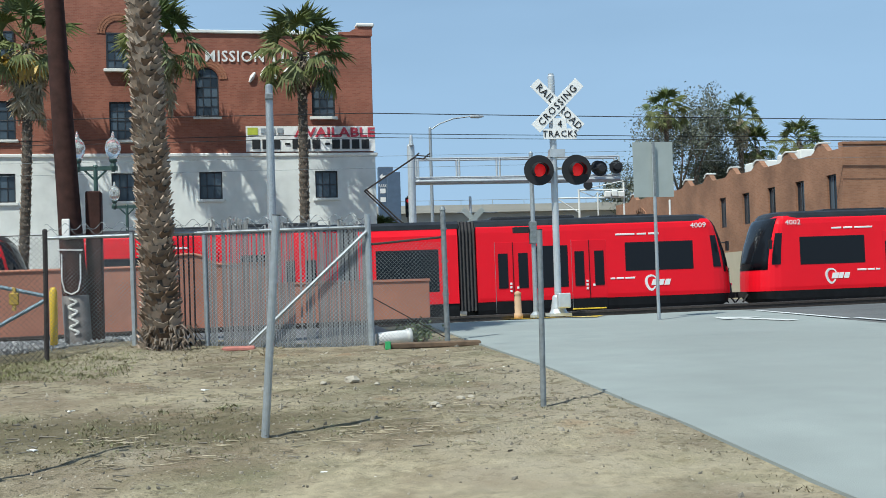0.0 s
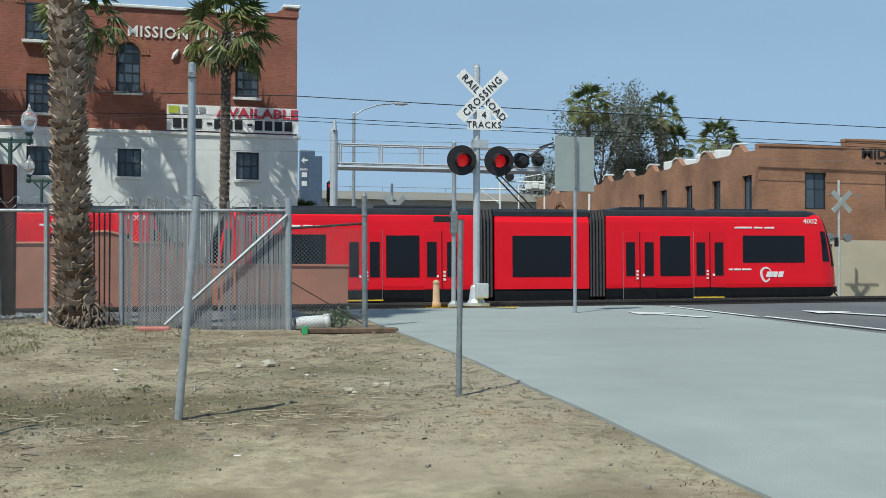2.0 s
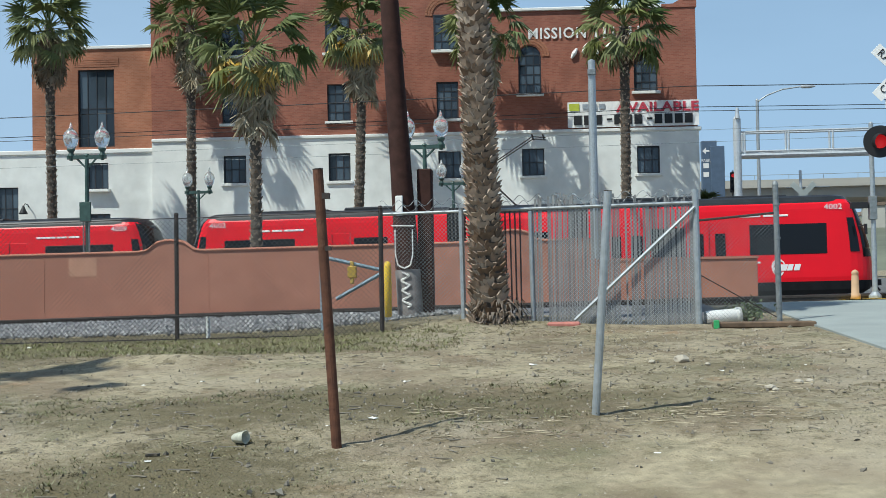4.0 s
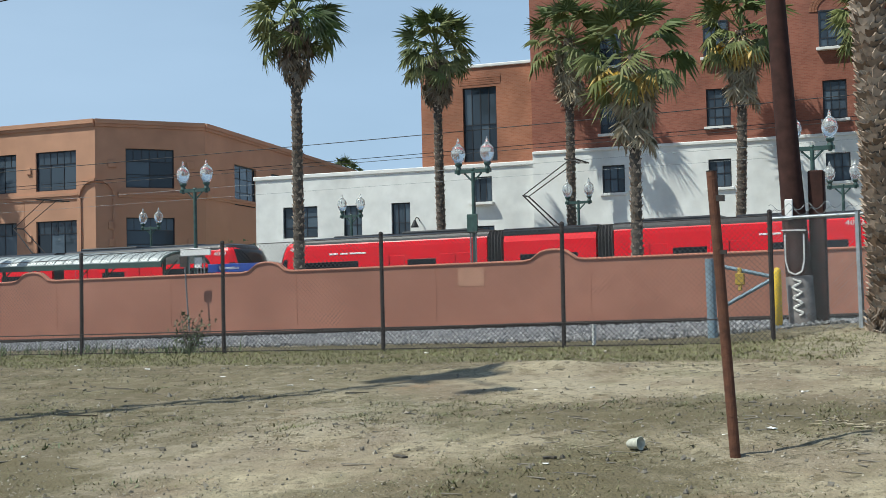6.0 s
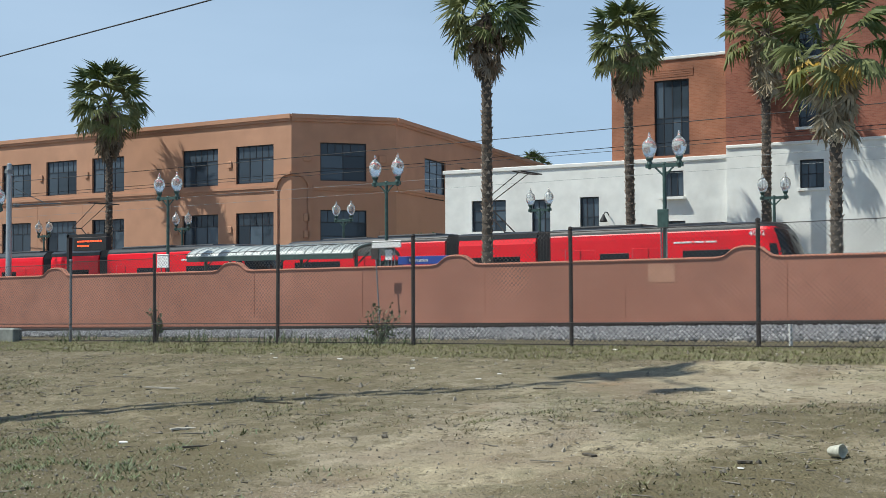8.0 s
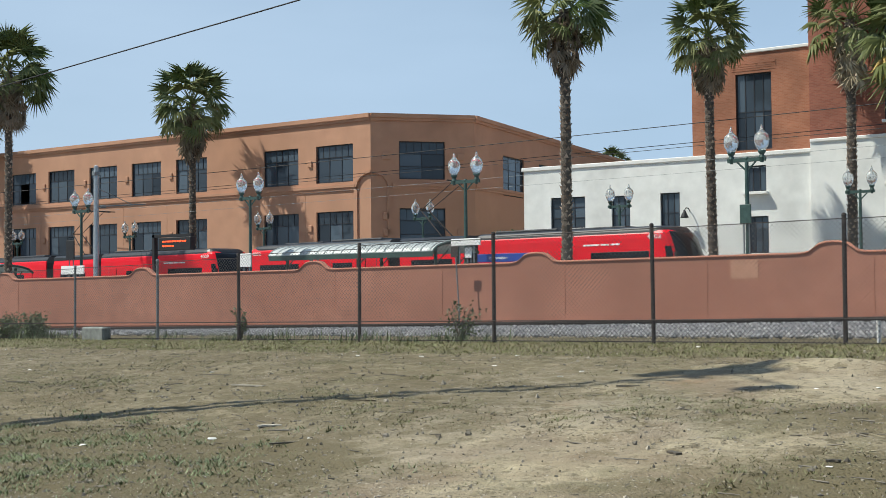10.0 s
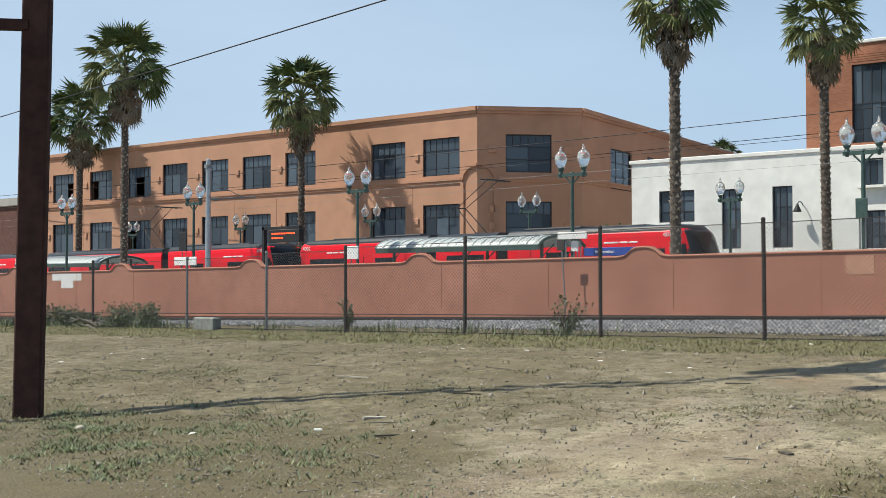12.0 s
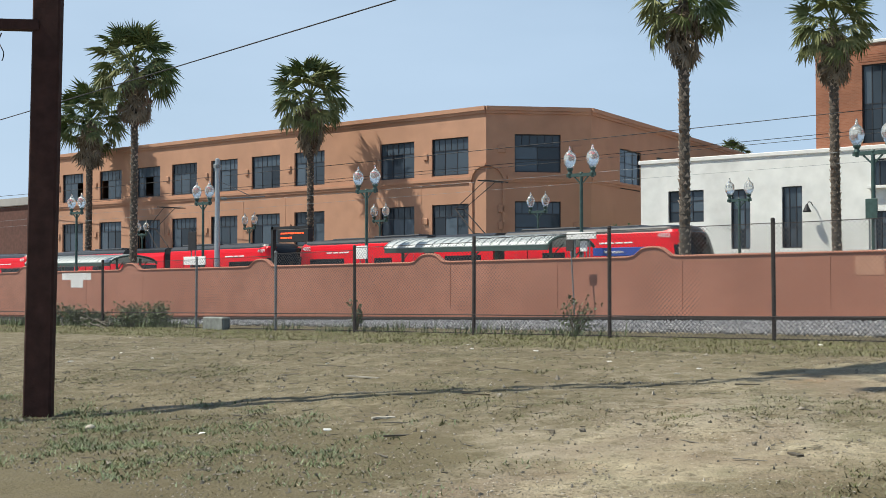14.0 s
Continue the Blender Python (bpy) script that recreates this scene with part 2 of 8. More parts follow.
def dirt_material():
    """Dry trampled earth: tan, browner and greyer patches, a thin green cast where weeds grow, fine grit."""
    mat = material("dry_dirt", (0.318, 0.27, 0.178), 0.95, grain=9.0, vary=0.22, bump=0.9, bump_scale=38.0, second=(0.20, 0.155, 0.10), stain=0.25)
    nt = mat.node_tree
    bsdf = nt.nodes["Principled BSDF"]
    pos = nt.nodes.new("ShaderNodeTexCoord").outputs["Object"]
    src = bsdf.inputs["Base Color"].links[0].from_socket
    smooth_part = nt.nodes.new("ShaderNodeAttribute")
    smooth_part.attribute_name = "bare"
    rough_part = nt.nodes.new("ShaderNodeMapRange")
    rough_part.inputs[1].default_value, rough_part.inputs[2].default_value, rough_part.inputs[3].default_value, rough_part.inputs[4].default_value = 0.1, 0.9, 1.0, 0.2
    nt.links.new(smooth_part.outputs["Fac"], rough_part.inputs[0])
    for scale, lo, hi, colour in ((0.55, 0.52, 0.68, (0.125, 0.12, 0.06)), (1.9, 0.56, 0.7, (0.15, 0.135, 0.075)), (0.28, 0.5, 0.62, (0.32, 0.275, 0.2)), (0.8, 0.6, 0.72, (0.27, 0.17, 0.095)), (3.4, 0.56, 0.62, (0.135, 0.105, 0.055)), (7.0, 0.575, 0.61, (0.1, 0.08, 0.045)), (13.0, 0.59, 0.62, (0.075, 0.06, 0.035)), (17.0, 0.62, 0.65, (0.06, 0.05, 0.03)), (24.0, 0.61, 0.64, (0.46, 0.41, 0.32))):
        n = nt.nodes.new("ShaderNodeTexNoise")
        n.inputs["Scale"].default_value, n.inputs["Detail"].default_value, n.inputs["Roughness"].default_value = scale, 10.0, 0.66
        mp = nt.nodes.new("ShaderNodeMapping")
        mp.inputs["Location"].default_value = (scale * 7.1, scale * 3.3, 0)
        nt.links.new(pos, mp.inputs[0])
        nt.links.new(mp.outputs[0], n.inputs["Vector"])
        r = nt.nodes.new("ShaderNodeMapRange")
        r.inputs[1].default_value, r.inputs[2].default_value, r.inputs[4].default_value = lo, hi, 0.8
        nt.links.new(n.outputs["Fac"], r.inputs[0])
        m = nt.nodes.new("ShaderNodeMix")
        m.data_type = "RGBA"
        less = nt.nodes.new("ShaderNodeMath")
        less.operation = "MULTIPLY"
        nt.links.new(r.outputs[0], less.inputs[0])
        nt.links.new(rough_part.outputs[0], less.inputs[1])
        nt.links.new(less.outputs[0] if scale > 1.0 else r.outputs[0], m.inputs[0])
        nt.links.new(src, m.inputs[6])
        m.inputs[7].default_value = (*colour, 1)
        src = m.outputs[2]
    weedy = nt.nodes.new("ShaderNodeAttribute")
    weedy.attribute_name = "weedy"
    n = nt.nodes.new("ShaderNodeTexNoise")
    n.inputs["Scale"].default_value, n.inputs["Detail"].default_value, n.inputs["Roughness"].default_value = 3.8, 12.0, 0.74
    nt.links.new(pos, n.inputs["Vector"])
    add = nt.nodes.new("ShaderNodeMath")
    nt.links.new(n.outputs["Fac"], add.inputs[0])
    nt.links.new(weedy.outputs["Fac"], add.inputs[1])
    r = nt.nodes.new("ShaderNodeMapRange")
    r.inputs[1].default_value, r.inputs[2].default_value, r.inputs[4].default_value = 0.76, 1.08, 0.9
    nt.links.new(add.outputs[0], r.inputs[0])
    m = nt.nodes.new("ShaderNodeMix")
    m.data_type = "RGBA"
    nt.links.new(r.outputs[0], m.inputs[0])
    nt.links.new(src, m.inputs[6])
    m.inputs[7].default_value = (0.106, 0.086, 0.041, 1)
    nt.links.new(m.outputs[2], bsdf.inputs["Base Color"])
    for node in nt.nodes:
        if node.bl_idname == "ShaderNodeBump":
            node.inputs["Distance"].default_value = 0.03
            nt.links.new(rough_part.outputs[0], node.inputs["Strength"])
    return mat


def weed_cover(x, y):
    """How much weeds cover the lot; e and g add two darker stretches."""
    a = 0.62 * math.exp(-((x + 1.8) / 4.3) ** 2 - ((y - 10.0) / 1.5) ** 2)
    b = 1.0 * min(1, max(0, (-4.8 - x) / 2.2)) * min(1, max(0, (8.6 - y) / 1.6))
    c = 0.75 * min(1, max(0, (y - 14.4) / 0.8)) * min(1, max(0, (-1.5 - x) / 2))
    d = 0.4 * math.exp(-((x - 0.5) / 2.5) ** 2 - ((y - 15.6) / 1.4) ** 2)
    e = 0.5 * min(1, max(0, (-3.5 - x) / 3.5))
    g = 0.72 * math.exp(-((x + 2.5) / 1.4) ** 2 - ((y - 7.3) / 1.8) ** 2)
    return min(1.0, max(a, b, c, d, e, g))


def bare(x, y):
    """Smooth trampled stretches with next to nothing on them."""
    return max(math.exp(-((x - 1.5) / 2.3) ** 2 - ((y - 6.9) / 1.7) ** 2), 0.7 * math.exp(-((x + 6) / 5.5) ** 2 - ((y - 12.4) / 1.1) ** 2), 0.6 * math.exp(-((x + 5.2) / 2.0) ** 2 - ((y - 7.6) / 0.8) ** 2))


DIRT = dirt_material()
CONCRETE = material("concrete", (0.275, 0.302, 0.292), 0.85, grain=1.6, vary=0.08, stain=0.16, bump=0.25, bump_scale=120, second=(0.255, 0.278, 0.268))
ASPHALT = material("asphalt", (0.10, 0.103, 0.105), 0.85, grain=5, vary=0.15, bump=0.3, bump_scale=150, second=(0.13, 0.13, 0.13))
ROAD_PAINT = material("road_paint", (0.6, 0.61, 0.6), 0.75, grain=9, vary=0.12, stain=0.7)
YELLOW = material("yellow_paint", (0.75, 0.5, 0.03), 0.6, grain=12, vary=0.12, stain=0.3)
GRAVEL = material("gravel", (0.13, 0.13, 0.138), 0.9, grain=25, vary=0.35, bump=1.0, bump_scale=30, second=(0.17, 0.16, 0.16))
STONES = material("ballast_stone", (0.24, 0.245, 0.265), 0.85, grain=8, vary=0.25, island=True, objvary=0.5)
PEBBLE = material("pebble", (0.29, 0.25, 0.19), 0.9, grain=20, vary=0.2, island=True, objvary=0.3)
WHITE_BIT = material("white_litter", (0.75, 0.74, 0.7), 0.7, grain=20, vary=0.08, stain=0.15)
RUST = material("rusty_steel", (0.11, 0.045, 0.025), 0.8, 0.2, grain=14, vary=0.35, stain=0.4, bump=0.4, bump_scale=70)
RAIL = material("rail_steel", (0.06, 0.048, 0.042), 0.6, 0.4, grain=20, vary=0.3)
GALV = material("galvanised_steel", (0.42, 0.45, 0.47), 0.45, 0.6, grain=18, vary=0.12, stain=0.2)
GALV_DARK = material("weathered_steel", (0.23, 0.25, 0.26), 0.55, 0.5, grain=18, vary=0.2, stain=0.3)
DARK_POST = material("dark_fence_post", (0.055, 0.045, 0.042), 0.75, 0.3, grain=16, vary=0.3)
WIRE = material("fence_wire", (0.09, 0.085, 0.085), 0.65, 0.4, grain=10, vary=0.2)
SLAT = material("grey_slat", (0.2, 0.205, 0.21), 0.6, grain=3, vary=0.18, stain=0.3, objvary=0.14)
STUCCO_PINK = material("pink_stucco", (0.4, 0.18, 0.122), 0.9, grain=2.2, vary=0.12, stain=0.36, bump=0.4, bump_scale=60, second=(0.345, 0.15, 0.1))
STUCCO_CAP = material("pink_cap", (0.40, 0.17, 0.11), 0.9, grain=3, vary=0.1, bump=0.2)
STUCCO_PATCH = material("repaired_stucco", (0.47, 0.25, 0.165), 0.9, grain=4, vary=0.08)
STUCCO_WHITE = material("white_stucco", (0.73, 0.74, 0.71), 0.9, grain=1.3, vary=0.08, stain=0.38, bump=0.15, bump_scale=50)
WHITE_TRIM = material("white_trim", (0.74, 0.74, 0.71), 0.7, grain=3, vary=0.05, stain=0.15)
STUCCO_TAN = material("tan_stucco", (0.49, 0.268, 0.17), 0.9, grain=0.9, vary=0.09, stain=0.28, bump=0.3, bump_scale=50, second=(0.45, 0.245, 0.155))
STUCCO_BEIGE = material("beige_stucco", (0.45, 0.40, 0.30), 0.9, grain=1.0, vary=0.06, stain=0.15)
BRICK_RED = brick_material("red_brick", (0.25, 0.082, 0.052), (0.32, 0.118, 0.076), (0.28, 0.13, 0.092))
BRICK_ORANGE = brick_material("orange_brick", (0.32, 0.12, 0.062), (0.39, 0.16, 0.09), (0.36, 0.18, 0.115))
BRICK_TAN = brick_material("tan_brick", (0.27, 0.13, 0.072), (0.33, 0.17, 0.1), (0.30, 0.175, 0.115))
FRAME_DARK = material("dark_window_frame", (0.02, 0.022, 0.028), 0.5, grain=8, vary=0.2)
PANE = glass_like("window_glass", (0.05, 0.07, 0.095), 0.06)
_i, _m = PANE.node_tree.nodes.new("ShaderNodeObjectInfo"), PANE.node_tree.nodes.new("ShaderNodeMix")   # old panes differ from one another; blue-grey puts reflected sky into the colour
_m.data_type = "RGBA"
_m.inputs[6].default_value, _m.inputs[7].default_value = (0.012, 0.016, 0.022, 1), (0.085, 0.115, 0.145, 1)
PANE.node_tree.links.new(_i.outputs["Random"], _m.inputs[0])
PANE.node_tree.links.new(_m.outputs[2], PANE.node_tree.nodes["Principled BSDF"].inputs["Base Color"])
PANE_DARK = glass_like("train_glass", (0.01, 0.012, 0.016), 0.1)
PANE_DARK.node_tree.nodes["Principled BSDF"].inputs["Specular IOR Level"].default_value = 0.22
TRAIN_RED = material("train_red", (0.78, 0.005, 0.018), 0.35, grain=0.8, vary=0.04, stain=0.06, coat=0.05, spec=0.3)
TRAIN_RED_DARK = material("door_red", (0.72, 0.005, 0.018), 0.35, grain=0.8, vary=0.04, coat=0.05, spec=0.3)
TRAIN_BLACK = material("train_black", (0.007, 0.0075, 0.009), 0.65, grain=5, vary=0.3, stain=0.2, spec=0.2)
TRAIN_ROOF = material("train_roof", (0.02, 0.021, 0.024), 0.34, grain=3, vary=0.25, stain=0.2)
BELLOWS = material("bellows_rubber", (0.045, 0.043, 0.045), 0.85, grain=12, vary=0.25)
UNDER = material("underframe", (0.02, 0.019, 0.018), 0.8, grain=10, vary=0.3)
WHITE_PAINT = material("white_lettering", (0.8, 0.79, 0.77), 0.6, grain=5, vary=0.05)
BLACK_PAINT = material("black_paint", (0.012, 0.012, 0.014), 0.6, grain=6, vary=0.2)
RED_PAINT = material("red_lettering", (0.48, 0.045, 0.075), 0.6, grain=5, vary=0.08)
BLUE_SIGN = material("blue_sign", (0.015, 0.06, 0.33), 0.5, grain=4, vary=0.08)
LIME = material("lime_paint", (0.45, 0.5, 0.05), 0.6, grain=5, vary=0.1)
GREEN_POST = material("green_lamp_post", (0.045, 0.085, 0.075), 0.5, 0.2, grain=8, vary=0.2)
GREY_SIGN = material("sign_back", (0.42, 0.45, 0.42), 0.5, 0.5, grain=3, vary=0.06, stain=0.1)
SILVER = material("silver_paint", (0.55, 0.58, 0.6), 0.4, 0.4, grain=9, vary=0.08, stain=0.15)
WOOD_POLE = material("creosoted_wood", (0.045, 0.019, 0.015), 0.85, grain=7, vary=0.3, stain=0.3, bump=0.12, bump_scale=40, spec=0.3)
WOOD_PALE = material("weathered_wood", (0.3, 0.27, 0.22), 0.9, grain=9, vary=0.25, objvary=0.4)
PALM_TRUNK = material("palm_trunk", (0.085, 0.07, 0.056), 0.95, grain=9, vary=0.35, bump=0.8, bump_scale=18)
PALM_BOOT = material("palm_boot", (0.27, 0.17, 0.105), 0.9, grain=12, vary=0.4, island=True, objvary=0.5)
PALM_FOOT = material("palm_foot_fibre", (0.1, 0.062, 0.036), 0.95, grain=9, vary=0.35, island=True)
PALM_LEAF = material("palm_leaf", (0.075, 0.118, 0.026), 0.66, grain=2, vary=0.35, island=True, objvary=0.16, second=(0.15, 0.165, 0.042), spec=0.25)
PALM_DEAD = material("palm_dead_leaf", (0.19, 0.135, 0.08), 0.85, grain=3, vary=0.3, island=True)
PALM_PALE = material("palm_straw_leaf", (0.33, 0.27, 0.17), 0.85, grain=3, vary=0.3, island=True)
PALM_YELLOW = material("palm_yellow_leaf", (0.5, 0.32, 0.03), 0.6, grain=3, vary=0.3, island=True)
LEAF_GREY = material("eucalyptus_leaf", (0.075, 0.095, 0.062), 0.6, grain=2, vary=0.3, island=True)
BARK = material("bark", (0.16, 0.12, 0.09), 0.9, grain=6, vary=0.3)
WEED = material("weed", (0.12, 0.125, 0.036), 0.8, grain=5, vary=0.3, island=True)
STRAW = material("dry_grass", (0.28, 0.23, 0.115), 0.9, grain=5, vary=0.3, island=True)
BUSH = material("bush_leaf", (0.10, 0.15, 0.045), 0.7, grain=4, vary=0.3, island=True)
CAR_NAVY = material("navy_car_paint", (0.01, 0.012, 0.03), 0.2, grain=2, vary=0.1, coat=0.5)
TYRE = material("tyre_rubber", (0.015, 0.015, 0.015), 0.9, grain=10, vary=0.2)
VIADUCT = material("viaduct_concrete", (0.4, 0.385, 0.345), 0.9, grain=0.3, vary=0.06, stain=0.15)
HILL = material("far_hill", (0.13, 0.14, 0.1), 0.95, grain=0.05, vary=0.25)
ROOF = material("flat_roof", (0.35, 0.34, 0.32), 0.9, grain=0.8, vary=0.1)
METAL_ROOF = material("ribbed_metal_roof", (0.44, 0.47, 0.46), 0.5, 0.3, grain=3, vary=0.06)
RED_LENS = glowing("red_signal_lens", (0.8, 0.015, 0.02), 0.35)
LED = glowing("red_display", (1.0, 0.08, 0.02), 1.5)
GLOBE = bpy.data.materials.new("lamp_globe")
GLOBE.use_nodes = True
_g = GLOBE.node_tree.nodes["Principled BSDF"]
_g.inputs["Base Color"].default_value = (0.85, 0.88, 0.88, 1)
_g.inputs["Roughness"].default_value = 0.16
_g.inputs["Transmission Weight"].default_value = 0.82


# ---- ground, road, pavement, tracks ----
def mound(x, y):
    bump = 0.2 * math.exp(-((x + 1.7) ** 2 + (y - 18.9) ** 2) / 3.2) + 0.12 * math.exp(-((x + 4.9) ** 2 / 1.2 + (y - 13.7) ** 2 / 0.15))
    if 1.5 < y < 18.2 and -34 < x < 3.2:
        v = Vector((x, y, 0))
        bump += 0.022 * noise.noise(v * 0.9) + 0.02 * noise.noise(v * 2.7) + 0.022 * noise.noise(v * 6.1)
    return bump


def spans(*parts):
    out = []
    for a, b, n in parts:
        out += [a + (b - a) * i / n for i in range(n)]
    return out + [parts[-1][1]]


def sheet(bm, xs, ys, lift=0.0, extra=None):
    g = [[bm.verts.new((x, y, ground_z(x, y) + lift + (extra(x, y) if extra else 0))) for x in xs] for y in ys]
    for a, b in zip(g, g[1:]):
        for i in range(len(xs) - 1):
            bm.faces.new((a[i], a[i + 1], b[i + 1], b[i]))


bm = bmesh.new()
sheet(bm, spans((-3000, -400, 4), (-400, -60, 6), (-60, -30, 30), (-30, 3.2, 330), (3.2, 60, 30), (60, 400, 6), (400, 3000, 4)),
      spans((-1500, -40, 4), (-40, 3, 12), (3, 19, 180), (19, 60, 60), (60, 400, 10), (400, 3500, 6)), 0, mound)
gr = one("ground", bm, DIRT, "bare dry tan earth with sparse weeds and litter", "ground", kind="structure", smooth=True)
att = gr.data.attributes.new("weedy", "FLOAT", "POINT")
att.data.foreach_set("value", [weed_cover(v.co.x, v.co.y) if -60 < v.co.x < 4 and 0 < v.co.y < 19 else 0.0 for v in gr.data.vertices])
att = gr.data.attributes.new("bare", "FLOAT", "POINT")
att.data.foreach_set("value", [bare(v.co.x, v.co.y) if -60 < v.co.x < 4 and 0 < v.co.y < 19 else 0.0 for v in gr.data.vertices])

bm = bmesh.new()
sheet(bm, spans((9.7, 26.4, 8)), spans((-60, 0, 4), (0, 60, 60), (60, 300, 8)), 0.015)
sheet(bm, spans((4.6, 9.7, 4)), spans((26.6, 52, 26)), 0.015)
one("road", bm, ASPHALT, "dark grey asphalt street crossing the tracks", "road", kind="structure")

bm = bmesh.new()
xs, ys = spans((3.32, 9.7, 4)), spans((-30, 0, 6), (0, 26.6, 40))
sheet(bm, xs, ys, 0.025)
edge = lambda y: 3.32 + float(np.interp(y, (4.0, 7.4, 8.5, 9.7, 13.0), (0.25, 0.128, 0.04, -0.03, 0.0)))
for v in bm.verts:
    if v.co.x < 3.33:
        v.co.x = edge(v.co.y)
for x0, x1, ya, yb in [(3.32, 3.32, a, b) for a, b in zip(ys, ys[1:])] + [(9.7, 9.7, a, b) for a, b in zip(ys, ys[1:])]:
    bm.faces.new([bm.verts.new((edge(y) if x0 < 5 else x0, y, ground_z(x0, y) + h)) for y, h in ((ya, 0.025), (yb, 0.025), (yb, -0.2), (ya, -0.2))])
one("pavement", bm, CONCRETE, "wide pale grey concrete pavement beside the dirt lot", "pavement", kind="structure")

bm = bmesh.new()
for y0, y1, xa in ((-2, 6, 10.45), (6, 15, 10.3), (15, 19, 10.05), (19, 22.5, 9.8)):
    v = [(xa, y0), (xa + 0.12, y0), (xa + 0.12 - 0.1, y1), (xa - 0.1, y1)]
    bm.faces.new([bm.verts.new((x, y, ground_z(x, y) + 0.035)) for x, y in v])
one("road_line", bm, ROAD_PAINT, "worn white edge line painted along the street", "road marking", kind="structure")


def arrow(x, y, turn):
    bm = bmesh.new()
    pts = [(-0.12, -1.0), (0.12, -1.0), (0.12, 0.2), (0.42, 0.2), (0, 1.0), (-0.42, 0.2), (-0.12, 0.2)]
    c, s = math.cos(radians(turn)), math.sin(radians(turn))
    w = [(x + c * a - s * b, y + s * a + c * b) for a, b in pts]
    bm.faces.new([bm.verts.new((a, b, ground_z(a, b) + 0.037)) for a, b in w])
    one("road_arrow", bm, ROAD_PAINT, "white arrow painted on the street", "road marking", kind="structure")


arrow(8.6, 20.0, 20)
arrow(11.8, 19.5, 20)
bm = bmesh.new()
for k in range(12):
    u, v = k / 12, (k + 1) / 12
    q = [(4.6 + 2 * u, 24.9 - 2.2 * u), (4.6 + 2 * v, 24.9 - 2.2 * v), (4.85 + 2 * v, 25.35 - 2.2 * v), (4.85 + 2 * u, 25.35 - 2.2 * u)]
    bm.faces.new([bm.verts.new((a, b, ground_z(a, b) + 0.043)) for a, b in q])
one("yellow_strip", bm, YELLOW, "yellow warning strip painted on the pavement by the crossing", "road marking", kind="structure")

# freight tracks: ballast, sleepers, rails
bm = bmesh.new()


def bed(x, y):
    return 0.02 + 0.03 * noise.noise(Vector((x * 3, y * 3, 2))) - (0.06 if y < 19.3 else 0)


sheet(bm, spans((-62, -30, 40), (-30, 2.4, 140)), spans((18.9, 29.9, 46)), 0.02, bed)
tagged(one("ballast", bm, GRAVEL, "grey crushed-stone ballast of the freight tracks", "ballast", smooth=True), kind="structure")
rng = random.Random(5)


def stones(bm, n, xr, yr, size, lift, bias=1.0):
    for _ in range(n):
        x, y = rng.uniform(*xr), yr[0] + (yr[1] - yr[0]) * rng.random() ** bias
        s = rng.uniform(*size)
        if y < 17.5 and rng.random() < 0.9 * bare(x, y):
            continue
        m = Matrix.LocRotScale((x, y, ground_z(x, y) + mound(x, y) + lift), Euler([rng.uniform(0, 6) for _ in range(3)]), (s, s * rng.uniform(0.5, 0.9), s * rng.uniform(0.35, 0.7)))
        bmesh_ico(bm, m)


ICO = [Vector(v).normalized() for v in ((0, 0, 1), (0, 0, -1), (1, 0.1, 0), (-1, 0, 0.1), (0, 1, 0), (0.1, -1, 0))]
ICO_F = ((0, 2, 4), (0, 4, 3), (0, 3, 5), (0, 5, 2), (1, 4, 2), (1, 3, 4), (1, 5, 3), (1, 2, 5))


def bmesh_ico(bm, m):
    v = [bm.verts.new(m @ (p * rng.uniform(0.75, 1.15))) for p in ICO]
    for f in ICO_F:
        bm.faces.new([v[i] for i in f])


bm = bmesh.new()
stones(bm, 9000, (-30, -2), (18.7, 24.6), (0.025, 0.055), 0.04, 1.5)
tagged(one("ballast_stones", bm, STONES, "loose grey ballast stones beside the rails", "stones"), kind="stuff")

for ya in (24.4, 25.9, 27.4, 28.9):
    bm = bmesh.new()
    prof = [(-0.035, 0.07), (0.035, 0.07), (0.035, 0.03), (0.012, 0.02), (0.012, -0.07), (0.06, -0.1), (-0.06, -0.1), (-0.012, -0.07), (-0.012, 0.02), (-0.035, 0.03)]
    ends = [[bm.verts.new((x, ya + a, ground_z(x, ya) + b + 0.07)) for a, b in prof] for x in range(-62, 28, 6)]
    for p, q in zip(ends, ends[1:]):
        for i in range(10):
            bm.faces.new((p[i], p[(i + 1) % 10], q[(i + 1) % 10], q[i]))
    one("rail", bm, RAIL, "rusty brown steel rail of the freight track", "rail", group="freight rails")
for yc in (25.15, 28.15):
    bm = bmesh.new()
    box(bm, -0.11, -1.25, -0.15, 0.11, 1.25, 0.035)
    me = mesh_of("sleeper", bm, WOOD_POLE)
    top = thing("sleepers", pose(0, yc, 0), "dark timber sleepers bedded in grey ballast", "sleepers", "sleeper rows")
    for i in range(100):
        x = -58 + 0.6 * i
        s = new("sleeper", me)
        s.parent = top
        s.matrix_basis = pose(x, 0, ground_z(x, yc) - 0.02)
for ya in (44.6, 46.04, 48.9, 50.34):
    bm = bmesh.new()
    box(bm, -100, -0.035, -0.15, 60, 0.035, 0.0)
    one("rail", bm, RAIL, "steel rail of the tramway track", "rail", group="tramway rails", m=pose(0, ya, 0.45, 0, -0.487, 0))
# platforms on both sides of the tramway
for y0, y1 in ((31.5, 43.9), (51.6, 55.0)):
    bm = bmesh.new()
    box(bm, -95, y0, -0.6, 2.6, y1, 0.12)
    one("platform", bm, CONCRETE, "pale concrete station platform beside the tramway", "platform", kind="structure", m=pose(0, 0, 0.45, 0, -0.487, 0))

